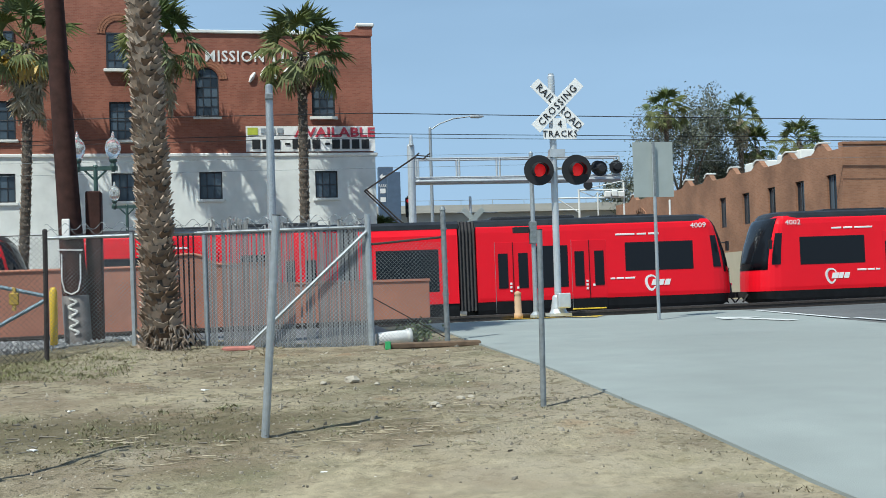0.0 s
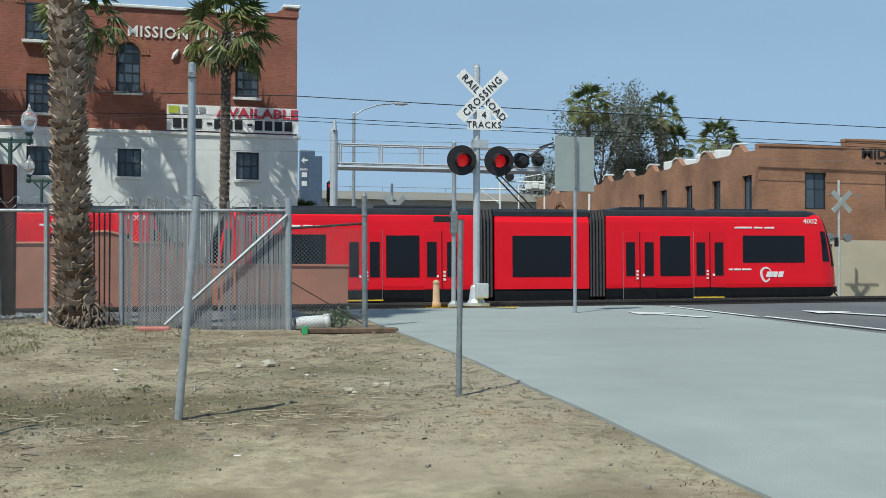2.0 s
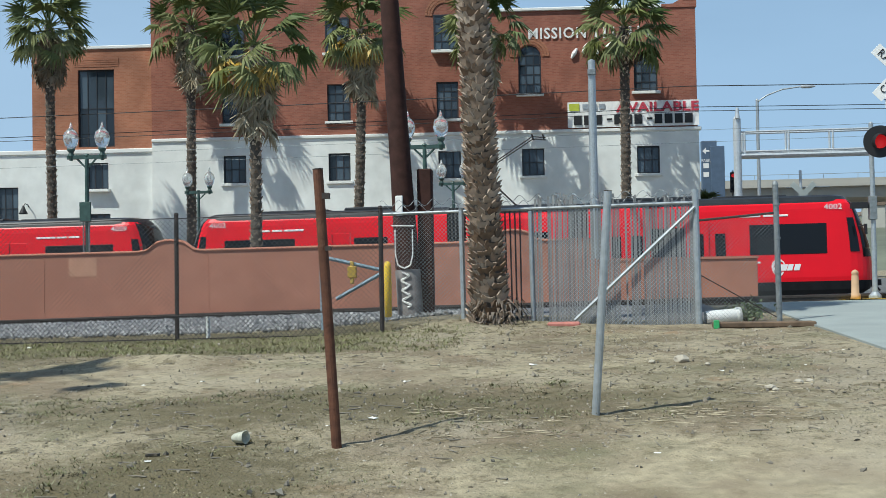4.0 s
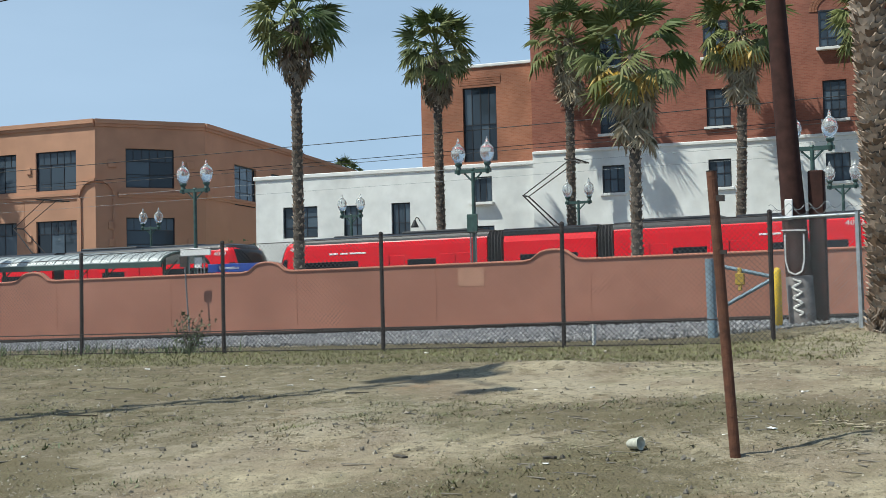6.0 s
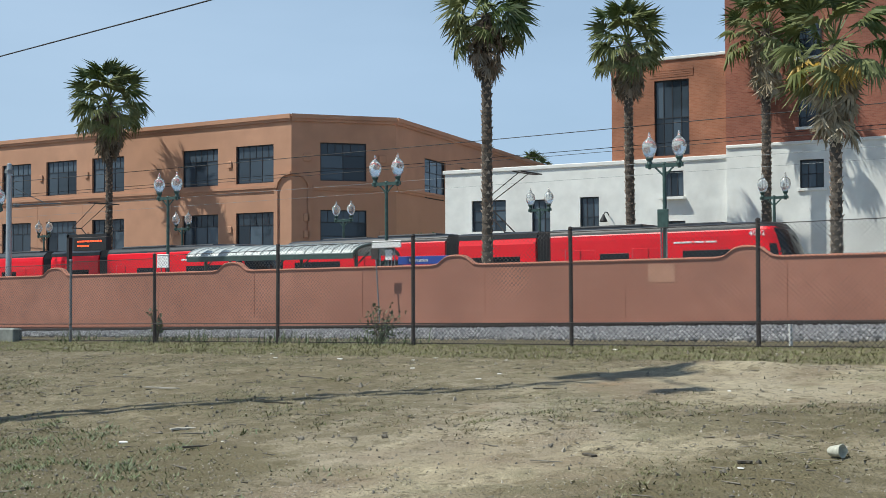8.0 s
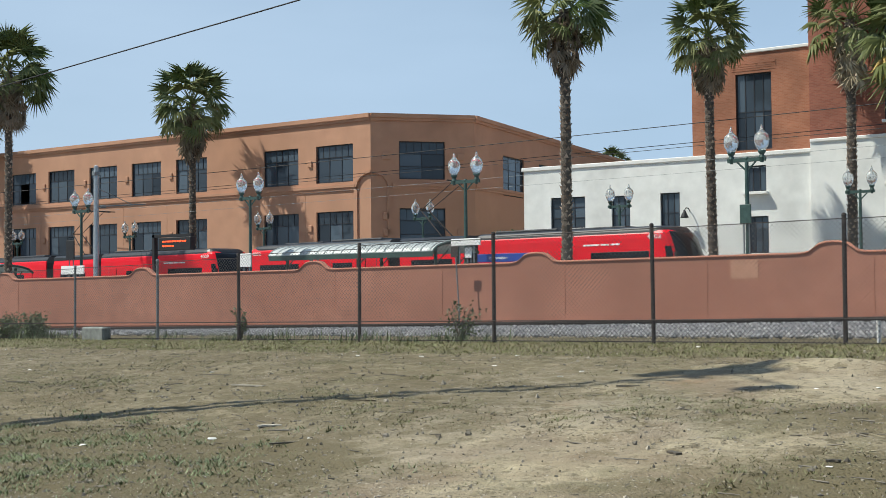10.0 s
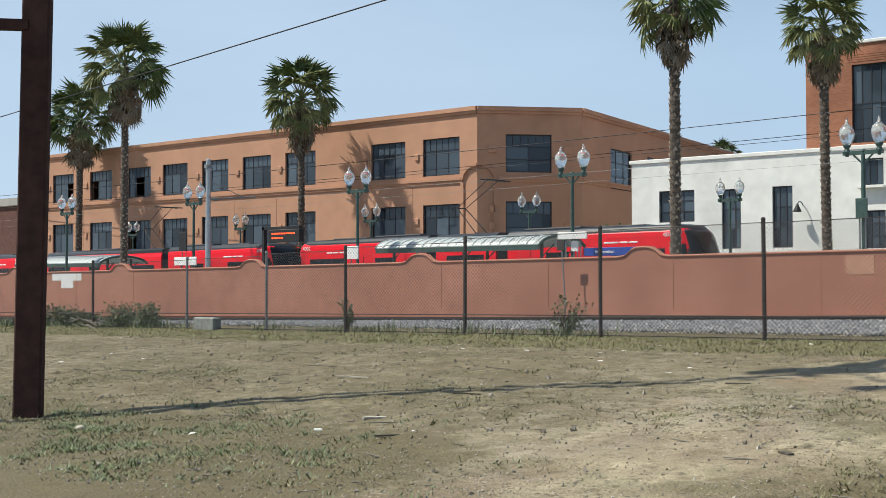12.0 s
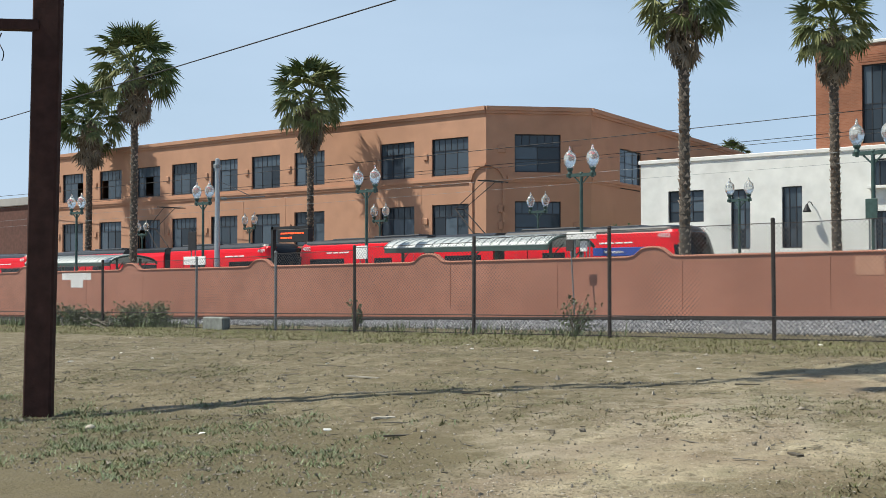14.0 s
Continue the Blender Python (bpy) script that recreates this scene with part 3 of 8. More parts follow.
# ---- the long pink wall ----
def pink_wall():
    zt, zb, slope = 2.36, -0.6, 0.0085
    top = thing("wall_north", Matrix.Identity(4), "long pink stucco wall with curved humps and a rounded cap", "wall", kind="structure")
    hump = [(-0.85, 0), (-0.62, 0.03), (-0.5, 0.12), (-0.36, 0.22), (-0.18, 0.265), (0, 0.275), (0.18, 0.265), (0.36, 0.22), (0.5, 0.12), (0.62, 0.03), (0.85, 0)]
    line = [(-64, 0.0)]
    hx = -62.36
    while hx < 0:
        line += [(hx + a, b) for a, b in hump]
        hx += 8.69
    line.append((0.4, 0.0))
    outline = [(x, zt + slope * x + h) for x, h in line]
    bm = bmesh.new()
    a = [bm.verts.new((x, 30.0, z)) for x, z in outline]
    b = [bm.verts.new((x, 30.0, zb)) for x, z in outline]
    c = [bm.verts.new((x, 30.22, z)) for x, z in outline]
    d = [bm.verts.new((x, 30.22, zb)) for x, z in outline]
    for i in range(len(a) - 1):
        bm.faces.new((b[i], b[i + 1], a[i + 1], a[i]))
        bm.faces.new((c[i], c[i + 1], d[i + 1], d[i]))
        bm.faces.new((a[i], a[i + 1], c[i + 1], c[i]))
    bm.faces.new((a[0], c[0], d[0], b[0]))
    bm.faces.new((b[-1], d[-1], c[-1], a[-1]))
    part("wall_panel", bm, STUCCO_PINK, top)
    bm = bmesh.new()
    rings = []
    for x, z in outline:
        rings.append([bm.verts.new((x, 30.11 + 0.15 * math.cos(t), z + 0.015 + 0.05 * math.sin(t))) for t in [math.pi * k / 3 for k in range(6)]])
    for p, q in zip(rings, rings[1:]):
        for k in range(6):
            bm.faces.new((p[k], p[(k + 1) % 6], q[(k + 1) % 6], q[k]))
    bm.faces.new(rings[0])
    bm.faces.new(rings[-1][::-1])
    part("wall_cap", bm, STUCCO_CAP, top, "rounded pink cap", smooth=True)
    for x in [-62.36 + 8.69 * k + 1.0 - 4.35 * j for k in range(8) for j in (0, 1)]:
        if x > -0.3:
            continue
        bm = bmesh.new()
        box(bm, x - 0.012, 29.992, 0.9 + slope * x, x + 0.012, 30.01, zt + slope * x - 0.02)
        part("wall_joint", bm, STUCCO_CAP, top)
    bm = bmesh.new()
    prism(bm, [(-64, 0.86 - 1.05), (0.4, 0.87), (0.4, 0.81), (-64, 0.80 - 1.05)], 29.96, 30.02)
    part("base_moulding", bm, STUCCO_CAP, top)
    bm = bmesh.new()
    box(bm, 0.4, 30.0, 0.3, 4.38, 30.22, 1.84)
    bevelled(bm, 0.01)
    part("low_wall_panel", bm, STUCCO_PINK, top, "lower pink end section")
    bm = bmesh.new()
    box(bm, 0.4, 29.97, 1.843, 4.4, 30.25, 1.9)
    part("low_wall_cap", bm, STUCCO_CAP, top)
    for x0, x1, z0, z1, m in ((-12.9, -12.15, 1.68, 2.16, STUCCO_PATCH), (-50.35, -47.95, 1.58, 1.9, WHITE_TRIM), (-49.6, -48.6, 1.24, 1.582, WHITE_TRIM), (-58.0, -56.3, 0.7, 1.6, WHITE_TRIM)):
        bm = bmesh.new()
        box(bm, x0, 29.993, z0, x1, 30.01, z1)
        part("paint_patch", bm, m, top, "patch of mismatched paint")


pink_wall()


# ---- buildings ----
def wall_with_holes(bm, x0, x1, z0, z1, y0, y1, holes):
    """A wall along x from y0 (outside) to y1, with openings (xa, xb, za, zb) that go through it."""
    xs = sorted({x0, x1, *[h[0] for h in holes], *[h[1] for h in holes]})
    zs = sorted({z0, z1, *[h[2] for h in holes], *[h[3] for h in holes]})
    xs, zs = [x for x in xs if x0 <= x <= x1], [z for z in zs if z0 <= z <= z1]
    cache = {}

    def v(x, y, z):
        k = (round(x, 4), round(y, 4), round(z, 4))
        if k not in cache:
            cache[k] = bm.verts.new((x, y, z))
        return cache[k]

    def solid(i, j):
        if not (0 <= i < len(xs) - 1 and 0 <= j < len(zs) - 1):
            return False
        cx, cz = (xs[i] + xs[i + 1]) / 2, (zs[j] + zs[j + 1]) / 2
        return not any(h[0] < cx < h[1] and h[2] < cz < h[3] for h in holes)

    for i in range(len(xs) - 1):
        for j in range(len(zs) - 1):
            if not solid(i, j):
                continue
            a, b, c, d = xs[i], xs[i + 1], zs[j], zs[j + 1]
            bm.faces.new((v(a, y0, c), v(b, y0, c), v(b, y0, d), v(a, y0, d)))
            bm.faces.new((v(a, y1, d), v(b, y1, d), v(b, y1, c), v(a, y1, c)))
            if not solid(i - 1, j):
                bm.faces.new((v(a, y0, c), v(a, y0, d), v(a, y1, d), v(a, y1, c)))
            if not solid(i + 1, j):
                bm.faces.new((v(b, y0, d), v(b, y0, c), v(b, y1, c), v(b, y1, d)))
            if not solid(i, j - 1):
                bm.faces.new((v(a, y0, c), v(a, y1, c), v(b, y1, c), v(b, y0, c)))
            if not solid(i, j + 1):
                bm.faces.new((v(a, y0, d), v(b, y0, d), v(b, y1, d), v(a, y1, d)))


PANES = random.Random(61)


def window(parent, xa, xb, za, zb, y=0.12, cols=2, rows=3, sill=True, arch=False, m=None, frame_mat=None, top_row=0.0, name="window", ajar=0.0):
    """A dark-framed window in an opening: frame, single glazing bars and panes, sill; some panes stand open."""
    bm = bmesh.new()
    f, b = 0.07, 0.022
    wall_with_holes(bm, xa, xb, za, zb, y, y + 0.08, [(xa + f, xb - f, za + f, zb - f)])
    w = part(name, bm, frame_mat or FRAME_DARK, parent)

    def bar(x0, z0, x1, z1, d):
        bm = bmesh.new()
        box(bm, x0, y + d, z0, x1, y + 0.078 - d, z1)
        part("glazing_bar", bm, frame_mat or FRAME_DARK, w)

    zt = zb - top_row if top_row else zb - f
    xs = [xa + (xb - xa) * i / cols for i in range(cols + 1)]
    zs = [za + ((zt if top_row else zb) - za) * j / rows for j in range(rows + 1)]
    for x in xs[1:-1]:
        bar(x - b, za + f, x + b, zt - (b if top_row else 0), 0.012)
    for z in zs[1:-1]:
        bar(xa + f, z - b, xb - f, z + b, 0.008)
    cells = [(p, q, u, v) for p, q in zip(xs, xs[1:]) for u, v in zip(zs, zs[1:])]
    if top_row:
        bar(xa + f, zt - b, xb - f, zt + b, 0.004)
        n = max(4, int((xb - xa) / 0.42))
        for i in range(1, n):
            x = xa + (xb - xa) * i / n
            bar(x - b * 0.8, zt + b, x + b * 0.8, zb - f, 0.016)
        cells.append((xa, xb, zt, zb))
    for p, q, u, v in cells:
        if PANES.random() < ajar:
            continue
        bm = bmesh.new()
        box(bm, -(q - p) / 2 + 0.012, -0.005, -(v - u) / 2 + 0.012, (q - p) / 2 - 0.012, 0.005, (v - u) / 2 - 0.012)
        g = part("pane", bm, PANE, w)
        g.matrix_basis = pose((p + q) / 2, y + 0.04, (u + v) / 2, PANES.uniform(-0.7, 0.7), 0, PANES.uniform(-0.5, 0.5))
    if arch:
        r = (xb - xa) / 2
        cx, cz = (xa + xb) / 2, zb - r
        bm = bmesh.new()
        prism(bm, [(cx + r * 0.98 * math.cos(math.pi * k / 14), cz + r * 0.98 * math.sin(math.pi * k / 14)) for k in range(15)] + [(xa, cz), (xa, zb), (xb, zb), (xb, cz)], y - 0.1, y + 0.1)
        part("arch_head", bm, BRICK_RED, w)
    if sill:
        bm = bmesh.new()
        box(bm, xa - 0.12, -0.1, za - 0.14, xb + 0.12, y + 0.05, za - 0.002)
        bevelled(bm, 0.012)
        part("sill", bm, WHITE_TRIM, w, "white stone sill")
    if m is not None:
        w.matrix_basis = m
    return w


def arch_fill(bm, h, y0, y1):
    """Fills the corners of an opening above a round arch."""
    xa, xb, za, zb = h
    r, cx = (xb - xa) / 2, (xa + xb) / 2
    cz = zb - r
    pts = [(cx + r * math.cos(math.pi * k / 14), cz + r * math.sin(math.pi * k / 14)) for k in range(15)]
    for half, corner in ((pts[:8], (xb, zb)), (pts[7:], (xa, zb))):
        prism(bm, half + [corner], y0, y1)


def brick_building():
    top = thing("brick_warehouse", pose(0, 60, 0, 0, 0, 3.49), "old red brick warehouse on a white rendered ground floor", "building")
    low = [(-2.55, -1.45, 6.38, 7.72), (3.07, 4.18, 6.38, 7.72), (-6.67, -5.56, 6.34, 7.7), (-17.38, -16.24, 6.32, 7.7), (-12.12, -11.03, 6.33, 7.7), (-24.35, -23.28, 6.18, 7.52)]
    doors = [(-24.28, -23.2, 3.08, 4.95), (-28.98, -27.9, 3.2, 6.37), (-31.8, -30.72, 3.2, 6.35), (-35.5, -33.38, 4.7, 6.42)]
    rect = [(-6.71, -5.63, 9.3, 11.12), (-12.14, -10.98, 9.3, 11.14), (-17.42, -16.3, 9.3, 11.14), (3.0, 4.15, 10.42, 12.25)]
    archs = [(-2.65, -1.53, 10.43, 12.82), (-6.8, -5.64, 12.68, 15.0), (-12.2, -11.0, 12.68, 15.0), (-17.4, -16.25, 12.68, 15.0)]
    tall = [(-24.8, -22.95, 8.32, 12.22)]
    bm = bmesh.new()
    wall_with_holes(bm, -20.98, 6.1, 0.2, 8.45, 0, 0.4, low[:5])
    part("ground_floor_wall", bm, STUCCO_WHITE, top, "white rendered ground-floor wall")
    bm = bmesh.new()
    wall_with_holes(bm, -37.2, -20.98, 0.2, 7.98, 0.25, 0.65, low[5:] + doors)
    part("annex_wall", bm, STUCCO_WHITE, top, "white rendered annex wall")
    bm = bmesh.new()
    wall_with_holes(bm, -20.98, 6.03, 8.62, 14.5, 0.03, 0.4, rect + archs[:1])
    for h in archs[:1]:
        arch_fill(bm, h, 0.03, 0.4)
    part("upper_wall", bm, BRICK_RED, top, "red brick upper wall")
    bm = bmesh.new()
    wall_with_holes(bm, -20.98, -4.6, 14.5, 19.0, 0.03, 0.4, [])
    part("tower_wall", bm, BRICK_RED, top, "red brick upper wall")
    for h in archs:
        bm = bmesh.new()
        r, cx = (h[1] - h[0]) / 2, (h[0] + h[1]) / 2
        cz = h[3] - r
        for ring in range(3):
            rr = r + 0.04 + 0.13 * ring
            for k in range(19):
                t = math.pi * (k + 0.5) / 19
                m = Matrix.Translation((cx + (rr + 0.06) * math.cos(t), 0.015, cz + (rr + 0.06) * math.sin(t))) @ pose(0, 0, 0, 0, -math.degrees(t), 0)
                box(bm, -0.055, -0.02, -0.07, 0.055, 0.06, 0.07, m)
        part("brick_arch", bm, BRICK_ORANGE, top, "ring of arch bricks")
    bm = bmesh.new()
    wall_with_holes(bm, -27.15, -20.98, 8.1, 13.25, 0.28, 0.7, tall)
    part("stair_tower_wall", bm, BRICK_ORANGE, top, "orange brick stair wall")
    bm = bmesh.new()
    for k in range(4):
        box(bm, -25.0, 0.262 - 0.006 * k, 12.36 + 0.11 * k, -22.7, 0.3, 12.45 + 0.11 * k)
    part("lintel", bm, BRICK_ORANGE, top, "stepped brick lintel")
    # cornices
    for q, nm in (((-20.98, -0.08, 8.45, 6.22, 0.42, 8.62), "band"), ((-37.32, 0.17, 7.98, -20.98, 0.7, 8.2), "coping"), ((-27.2, 0.2, 13.25, -20.98, 0.75, 13.42), "coping"), ((-21.1, -0.1, 19.0, -4.5, 0.5, 19.2), "coping"), ((-4.6, -0.08, 14.5, 4.4, 0.5, 14.66), "coping")):
        bm = bmesh.new()
        box(bm, *q)
        bevelled(bm, 0.03)
        part(nm, bm, WHITE_TRIM, top, "white moulded band")
    bm = bmesh.new()
    prism(bm, [(4.4, 14.5), (6.1, 14.5), (6.1, 14.95), (5.5, 14.95), (5.2, 14.82), (4.95, 14.68), (4.4, 14.66)], -0.02, 0.4)
    part("parapet_end", bm, BRICK_RED, top)
    bm = bmesh.new()
    box(bm, 5.3, -0.1, 14.95, 6.2, 0.5, 15.12)
    bevelled(bm, 0.04)
    part("corner_coping", bm, WHITE_TRIM, top, "white corner coping")
    bm = bmesh.new()
    box(bm, 5.72, 0.4, 0.2, 6.1, 22, 14.8)
    part("side_wall", bm, BRICK_RED, top)
    bm = bmesh.new()
    box(bm, -20.98, 0.4, 0.2, -20.6, 22, 19)
    part("side_wall", bm, BRICK_RED, top)
    bm = bmesh.new()
    box(bm, -4.95, 0.4, 14.4, -4.6, 22, 19)
    part("tower_side_wall", bm, BRICK_RED, top)
    bm = bmesh.new()
    box(bm, -27.15, 0.7, 0.2, -26.8, 18, 13.25)
    part("stair_side_wall", bm, BRICK_ORANGE, top)
    bm = bmesh.new()
    box(bm, -37.2, 0.65, 0.2, -36.9, 18, 7.98)
    part("annex_side_wall", bm, STUCCO_WHITE, top)
    bm = bmesh.new()
    for q in ((-4.6, 0.4, 14.2, 5.72, 22, 14.3), (-20.6, 0.4, 18.6, -4.95, 22, 18.7), (-26.8, 0.7, 12.9, -20.98, 18, 13.0), (-36.9, 0.65, 7.6, -26.8, 18, 7.7), (-36.9, 18, 0.2, 6.1, 18.3, 7.6), (-20.98, 22, 0.2, 6.1, 22.3, 18.6)):
        box(bm, *q)
    part("roof", bm, ROOF, top)
    for h in low[:5]:
        window(top, *h, cols=3, rows=2)
    window(top, *low[5], y=0.37, cols=3, rows=1)
    for h in doors:
        window(top, *h, y=0.37, cols=3, rows=3, sill=False, name="door" if h[3] - h[2] > 1.8 and h[1] - h[0] < 1.3 else "window")
    for h in rect:
        window(top, *h, cols=3, rows=4)
    for h in archs[:1]:
        window(top, *h, cols=3, rows=5, arch=True)
    for h in archs[1:]:
        window(top, h[0], h[1], h[2], 14.45, cols=3, rows=4, m=pose(0, -0.16, 0))
    for h in tall:
        window(top, *h, y=0.4, cols=4, rows=2, sill=False)
    # raised lettering; what the palm hides stays plain bars
    text_on("lettering", "MISSION", 0.55, pose(-0.72, -0.02, 13.35), WHITE_PAINT, top, 0.92, 1.12, 0.012)
    for k in range(7):
        x = 1.18 + k * 0.42
        bm = bmesh.new()
        box(bm, x - 0.06, -0.05, 13.07, x + 0.06, 0.03, 13.62)
        part("raised_bar", bm, WHITE_PAINT, top, "white raised sign bar")
    for k in range(6):
        bm = bmesh.new()
        x = 0.1 + k * 0.55
        lathe(bm, [(0.05, -0.28), (0.12, 0), (0.05, 0.28)], 8, pose(x, -0.03, 12.35 + (0.25 if k % 2 else 0), 0, 30, 0))
        part("raised_ornament", bm, WHITE_PAINT, top, "white scrolled ornament")


brick_building()


def banner():
    top = thing("banner", pose(0, 60, 0, 0, 0, 3.49), "white vinyl banner with red and black print on the brick wall", "banner")
    bm = bmesh.new()
    x0, x1, z0, z1, n = -0.28, 6.1, 8.68, 9.93, 20
    f = [[bm.verts.new((x0 + (x1 - x0) * i / n, -0.1 - 0.015 * math.sin(i * 1.7 + j * 2), z0 + (z1 - z0) * j / 3)) for i in range(n + 1)] for j in range(4)]
    bk = [[bm.verts.new((v.co.x, v.co.y + 0.012, v.co.z)) for v in r] for r in f]
    for j in range(3):
        for i in range(n):
            bm.faces.new((f[j][i], f[j][i + 1], f[j + 1][i + 1], f[j + 1][i]))
            bm.faces.new((bk[j + 1][i], bk[j + 1][i + 1], bk[j][i + 1], bk[j][i]))
    part("sheet", bm, WHITE_PAINT, top)
    text_on("lettering", "AVAILABLE", 0.46, pose(4.1, -0.135, 9.6), RED_PAINT, top, 1.24, 1.04, 0.022)
    for k in range(12):
        if k in (3, 7):
            bm = bmesh.new()
            box(bm, 0.15 + k * 0.49, -0.14, 9.0, 0.4 + k * 0.49, -0.125, 9.1)
        else:
            bm = bmesh.new()
            box(bm, 0.02 + k * 0.49, -0.14, 8.8, 0.4 + k * 0.49, -0.125, 9.27)
            bevelled(bm, 0.004)
        part("printed_bar", bm, BLACK_PAINT, top, "black printed bar")
    bm = bmesh.new()
    box(bm, -0.2, -0.14, 9.5, 0.3, -0.125, 9.85)
    part("printed_square", bm, LIME, top, "lime green printed square")
    for k in range(3):
        bm = bmesh.new()
        box(bm, 0.45 + 0.4 * k, -0.14, 9.58, 0.75 + 0.4 * k, -0.125, 9.82)
        part("printed_bar", bm, GALV, top)


banner()


def tan_building():
    """Two storeys with a cut-off corner; the long front runs west, the shady side runs away to the north."""
    top = thing("tan_office_building", pose(-46.7, 55.97, 0, 0, 0, 2.46), "two-storey tan stucco office building with dark gridded windows", "building")
    up, low = [], []
    for xa in (-4.24, -8.57, -16.5, -20.85, -25.25, -29.77, -34.1, -38.95, -44.1):
        up.append((xa, xa + 2.9, 7.98, 10.28))
        low.append((xa, xa + 2.9, 3.9, 6.2))
    zc = 12.0
    bm = bmesh.new()
    wall_with_holes(bm, -45.2, 0, 0.2, zc - 0.25, 0, 0.35, up + low)
    part("front_wall", bm, STUCCO_TAN, top)
    # the cut-off corner and the side
    a, b = Vector((0, 0, 0)), Vector((4.3, 4.85, 0))
    ang = math.degrees(math.atan2(b.y, b.x))
    L = b.length
    mc = pose(0, 0, 0, 0, 0, ang)
    hc = [(1.75, 4.6, 8.05, 10.35), (1.75, 4.6, 3.9, 6.3)]
    bm = bmesh.new()
    wall_with_holes(bm, 0, L, 0.2, zc - 0.25, 0, 0.35, hc)
    bmesh.ops.transform(bm, matrix=mc, verts=bm.verts[:])
    part("corner_wall", bm, STUCCO_TAN, top)
    ms = Matrix.Translation(b) @ pose(0, 0, 0, 0, 0, 98.5)
    hs = [(4.5, 8.2, 7.4, 10.0), (11, 15, 8.0, 10.0), (19, 23, 8.0, 10.0)]
    bm = bmesh.new()
    wall_with_holes(bm, 0, 40, 0.2, zc - 0.25, 0, 0.35, hs)
    bmesh.ops.transform(bm, matrix=ms, verts=bm.verts[:])
    part("side_wall", bm, STUCCO_TAN, top)
    for m, l0, l1 in ((Matrix.Identity(4), -45.2, 0), (mc, 0, L), (ms, 0, 40)):
        bm = bmesh.new()
        box(bm, l0, -0.18, zc - 0.25, l1, 0.4, zc, m)
        box(bm, l0, -0.1, zc - 0.42, l1, 0.003, zc - 0.25, m)
        part("cornice", bm, STUCCO_TAN, top, "moulded tan cornice")
        bm = bmesh.new()
        s0, s1 = (l0, l1 - 1.1) if l1 == 0 else ((1.3, l1) if m is mc else (0, l1))
        box(bm, s0, -0.14, 7.62, s1, 0.003, 7.78, m)
        box(bm, s0, -0.08, 7.46, s1, 0.003, 7.62, m)
        part("belt_course", bm, STUCCO_TAN, top, "moulded tan belt course")
    for h in up + low:
        window(top, *h, cols=3, rows=1, top_row=0.75, sill=False, ajar=0.08)
    for h in hc:
        window(top, *h, cols=2, rows=2, top_row=0.75, sill=False, m=mc)
    for h in hs:
        window(top, *h, cols=3, rows=3, sill=False, m=ms)
    # raised square bosses and thin joints between the windows
    for xa, xb, z0, z1 in up:
        for z in (9.0, 5.0):
            bm = bmesh.new()
            box(bm, xa - 0.62, -0.09, z, xa - 0.3, 0.003, z + 0.42)
            bevelled(bm, 0.03)
            part("boss", bm, STUCCO_TAN, top, "raised square boss")
        bm = bmesh.new()
        box(bm, xa - 0.9, -0.012, 4.0, xa - 0.86, 0.003, 7.4)
        part("wall_joint", bm, STUCCO_TAN, top)
    for x, z in ((0.95, 9.2), (0.95, 4.6), (5.6, 9.2), (5.6, 4.6), (0.95, 5.6)):
        bm = bmesh.new()
        box(bm, x - 0.24, -0.1, z, x + 0.24, 0.003, z + 0.46, mc)
        bevelled(bm, 0.03)
        part("boss", bm, STUCCO_TAN, top, "raised square boss")
    # rounded arch mould over the corner pier
    for m, cx, sgn in ((Matrix.Identity(4), -0.0, -1), (mc, 0.0, 1)):
        bm = bmesh.new()
        pts = [(sgn * 1.1, 7.62), (sgn * 1.0, 7.95), (sgn * 0.75, 8.25), (sgn * 0.4, 8.42), (0, 8.47)]
        for p, q in zip(pts, pts[1:]):
            d = Vector((q[0] - p[0], 0, q[1] - p[1]))
            box(bm, 0, -0.14, -0.08, d.length + 0.03, 0.003, 0.08, m @ Matrix.Translation((p[0], 0, p[1])) @ pose(0, 0, 0, 0, -math.degrees(math.atan2(d.z, d.x)), 0))
        part("arch_mould", bm, STUCCO_TAN, top, "rounded arch moulding")
        bm = bmesh.new()
        x = sgn * 1.1
        box(bm, x - 0.12, -0.1, 3.2, x + 0.12, 0.003, 7.45, m)
        part("pilaster", bm, STUCCO_TAN, top)
    bm = bmesh.new()
    v = [bm.verts.new(p) for p in ((-45.0, 0.3, zc - 0.5), (0, 0.3, zc - 0.5), (4.2, 5.1, zc - 0.5), (-1.5, 44, zc - 0.5), (-45, 45, zc - 0.5))]
    bm.faces.new(v)
    part("roof", bm, ROOF, top)
    bm = bmesh.new()
    box(bm, -45.2, 0.35, 0.2, -44.9, 45, zc)
    part("end_wall", bm, STUCCO_TAN, top)
    bm = bmesh.new()
    box(bm, -44.9, 44.6, 0.2, -1.0, 45, zc - 0.55)
    part("back_wall", bm, STUCCO_TAN, top)
    bm = bmesh.new()
    v = [bm.verts.new(q) for q in ((-44.8, 0.4, 7.3), (-0.2, 0.4, 7.3), (3.7, 5.1, 7.3), (-1.5, 44, 7.3), (-44.8, 44, 7.3))]
    bm.faces.new(v)
    part("upper_floor", bm, ROOF, top)


tan_building()


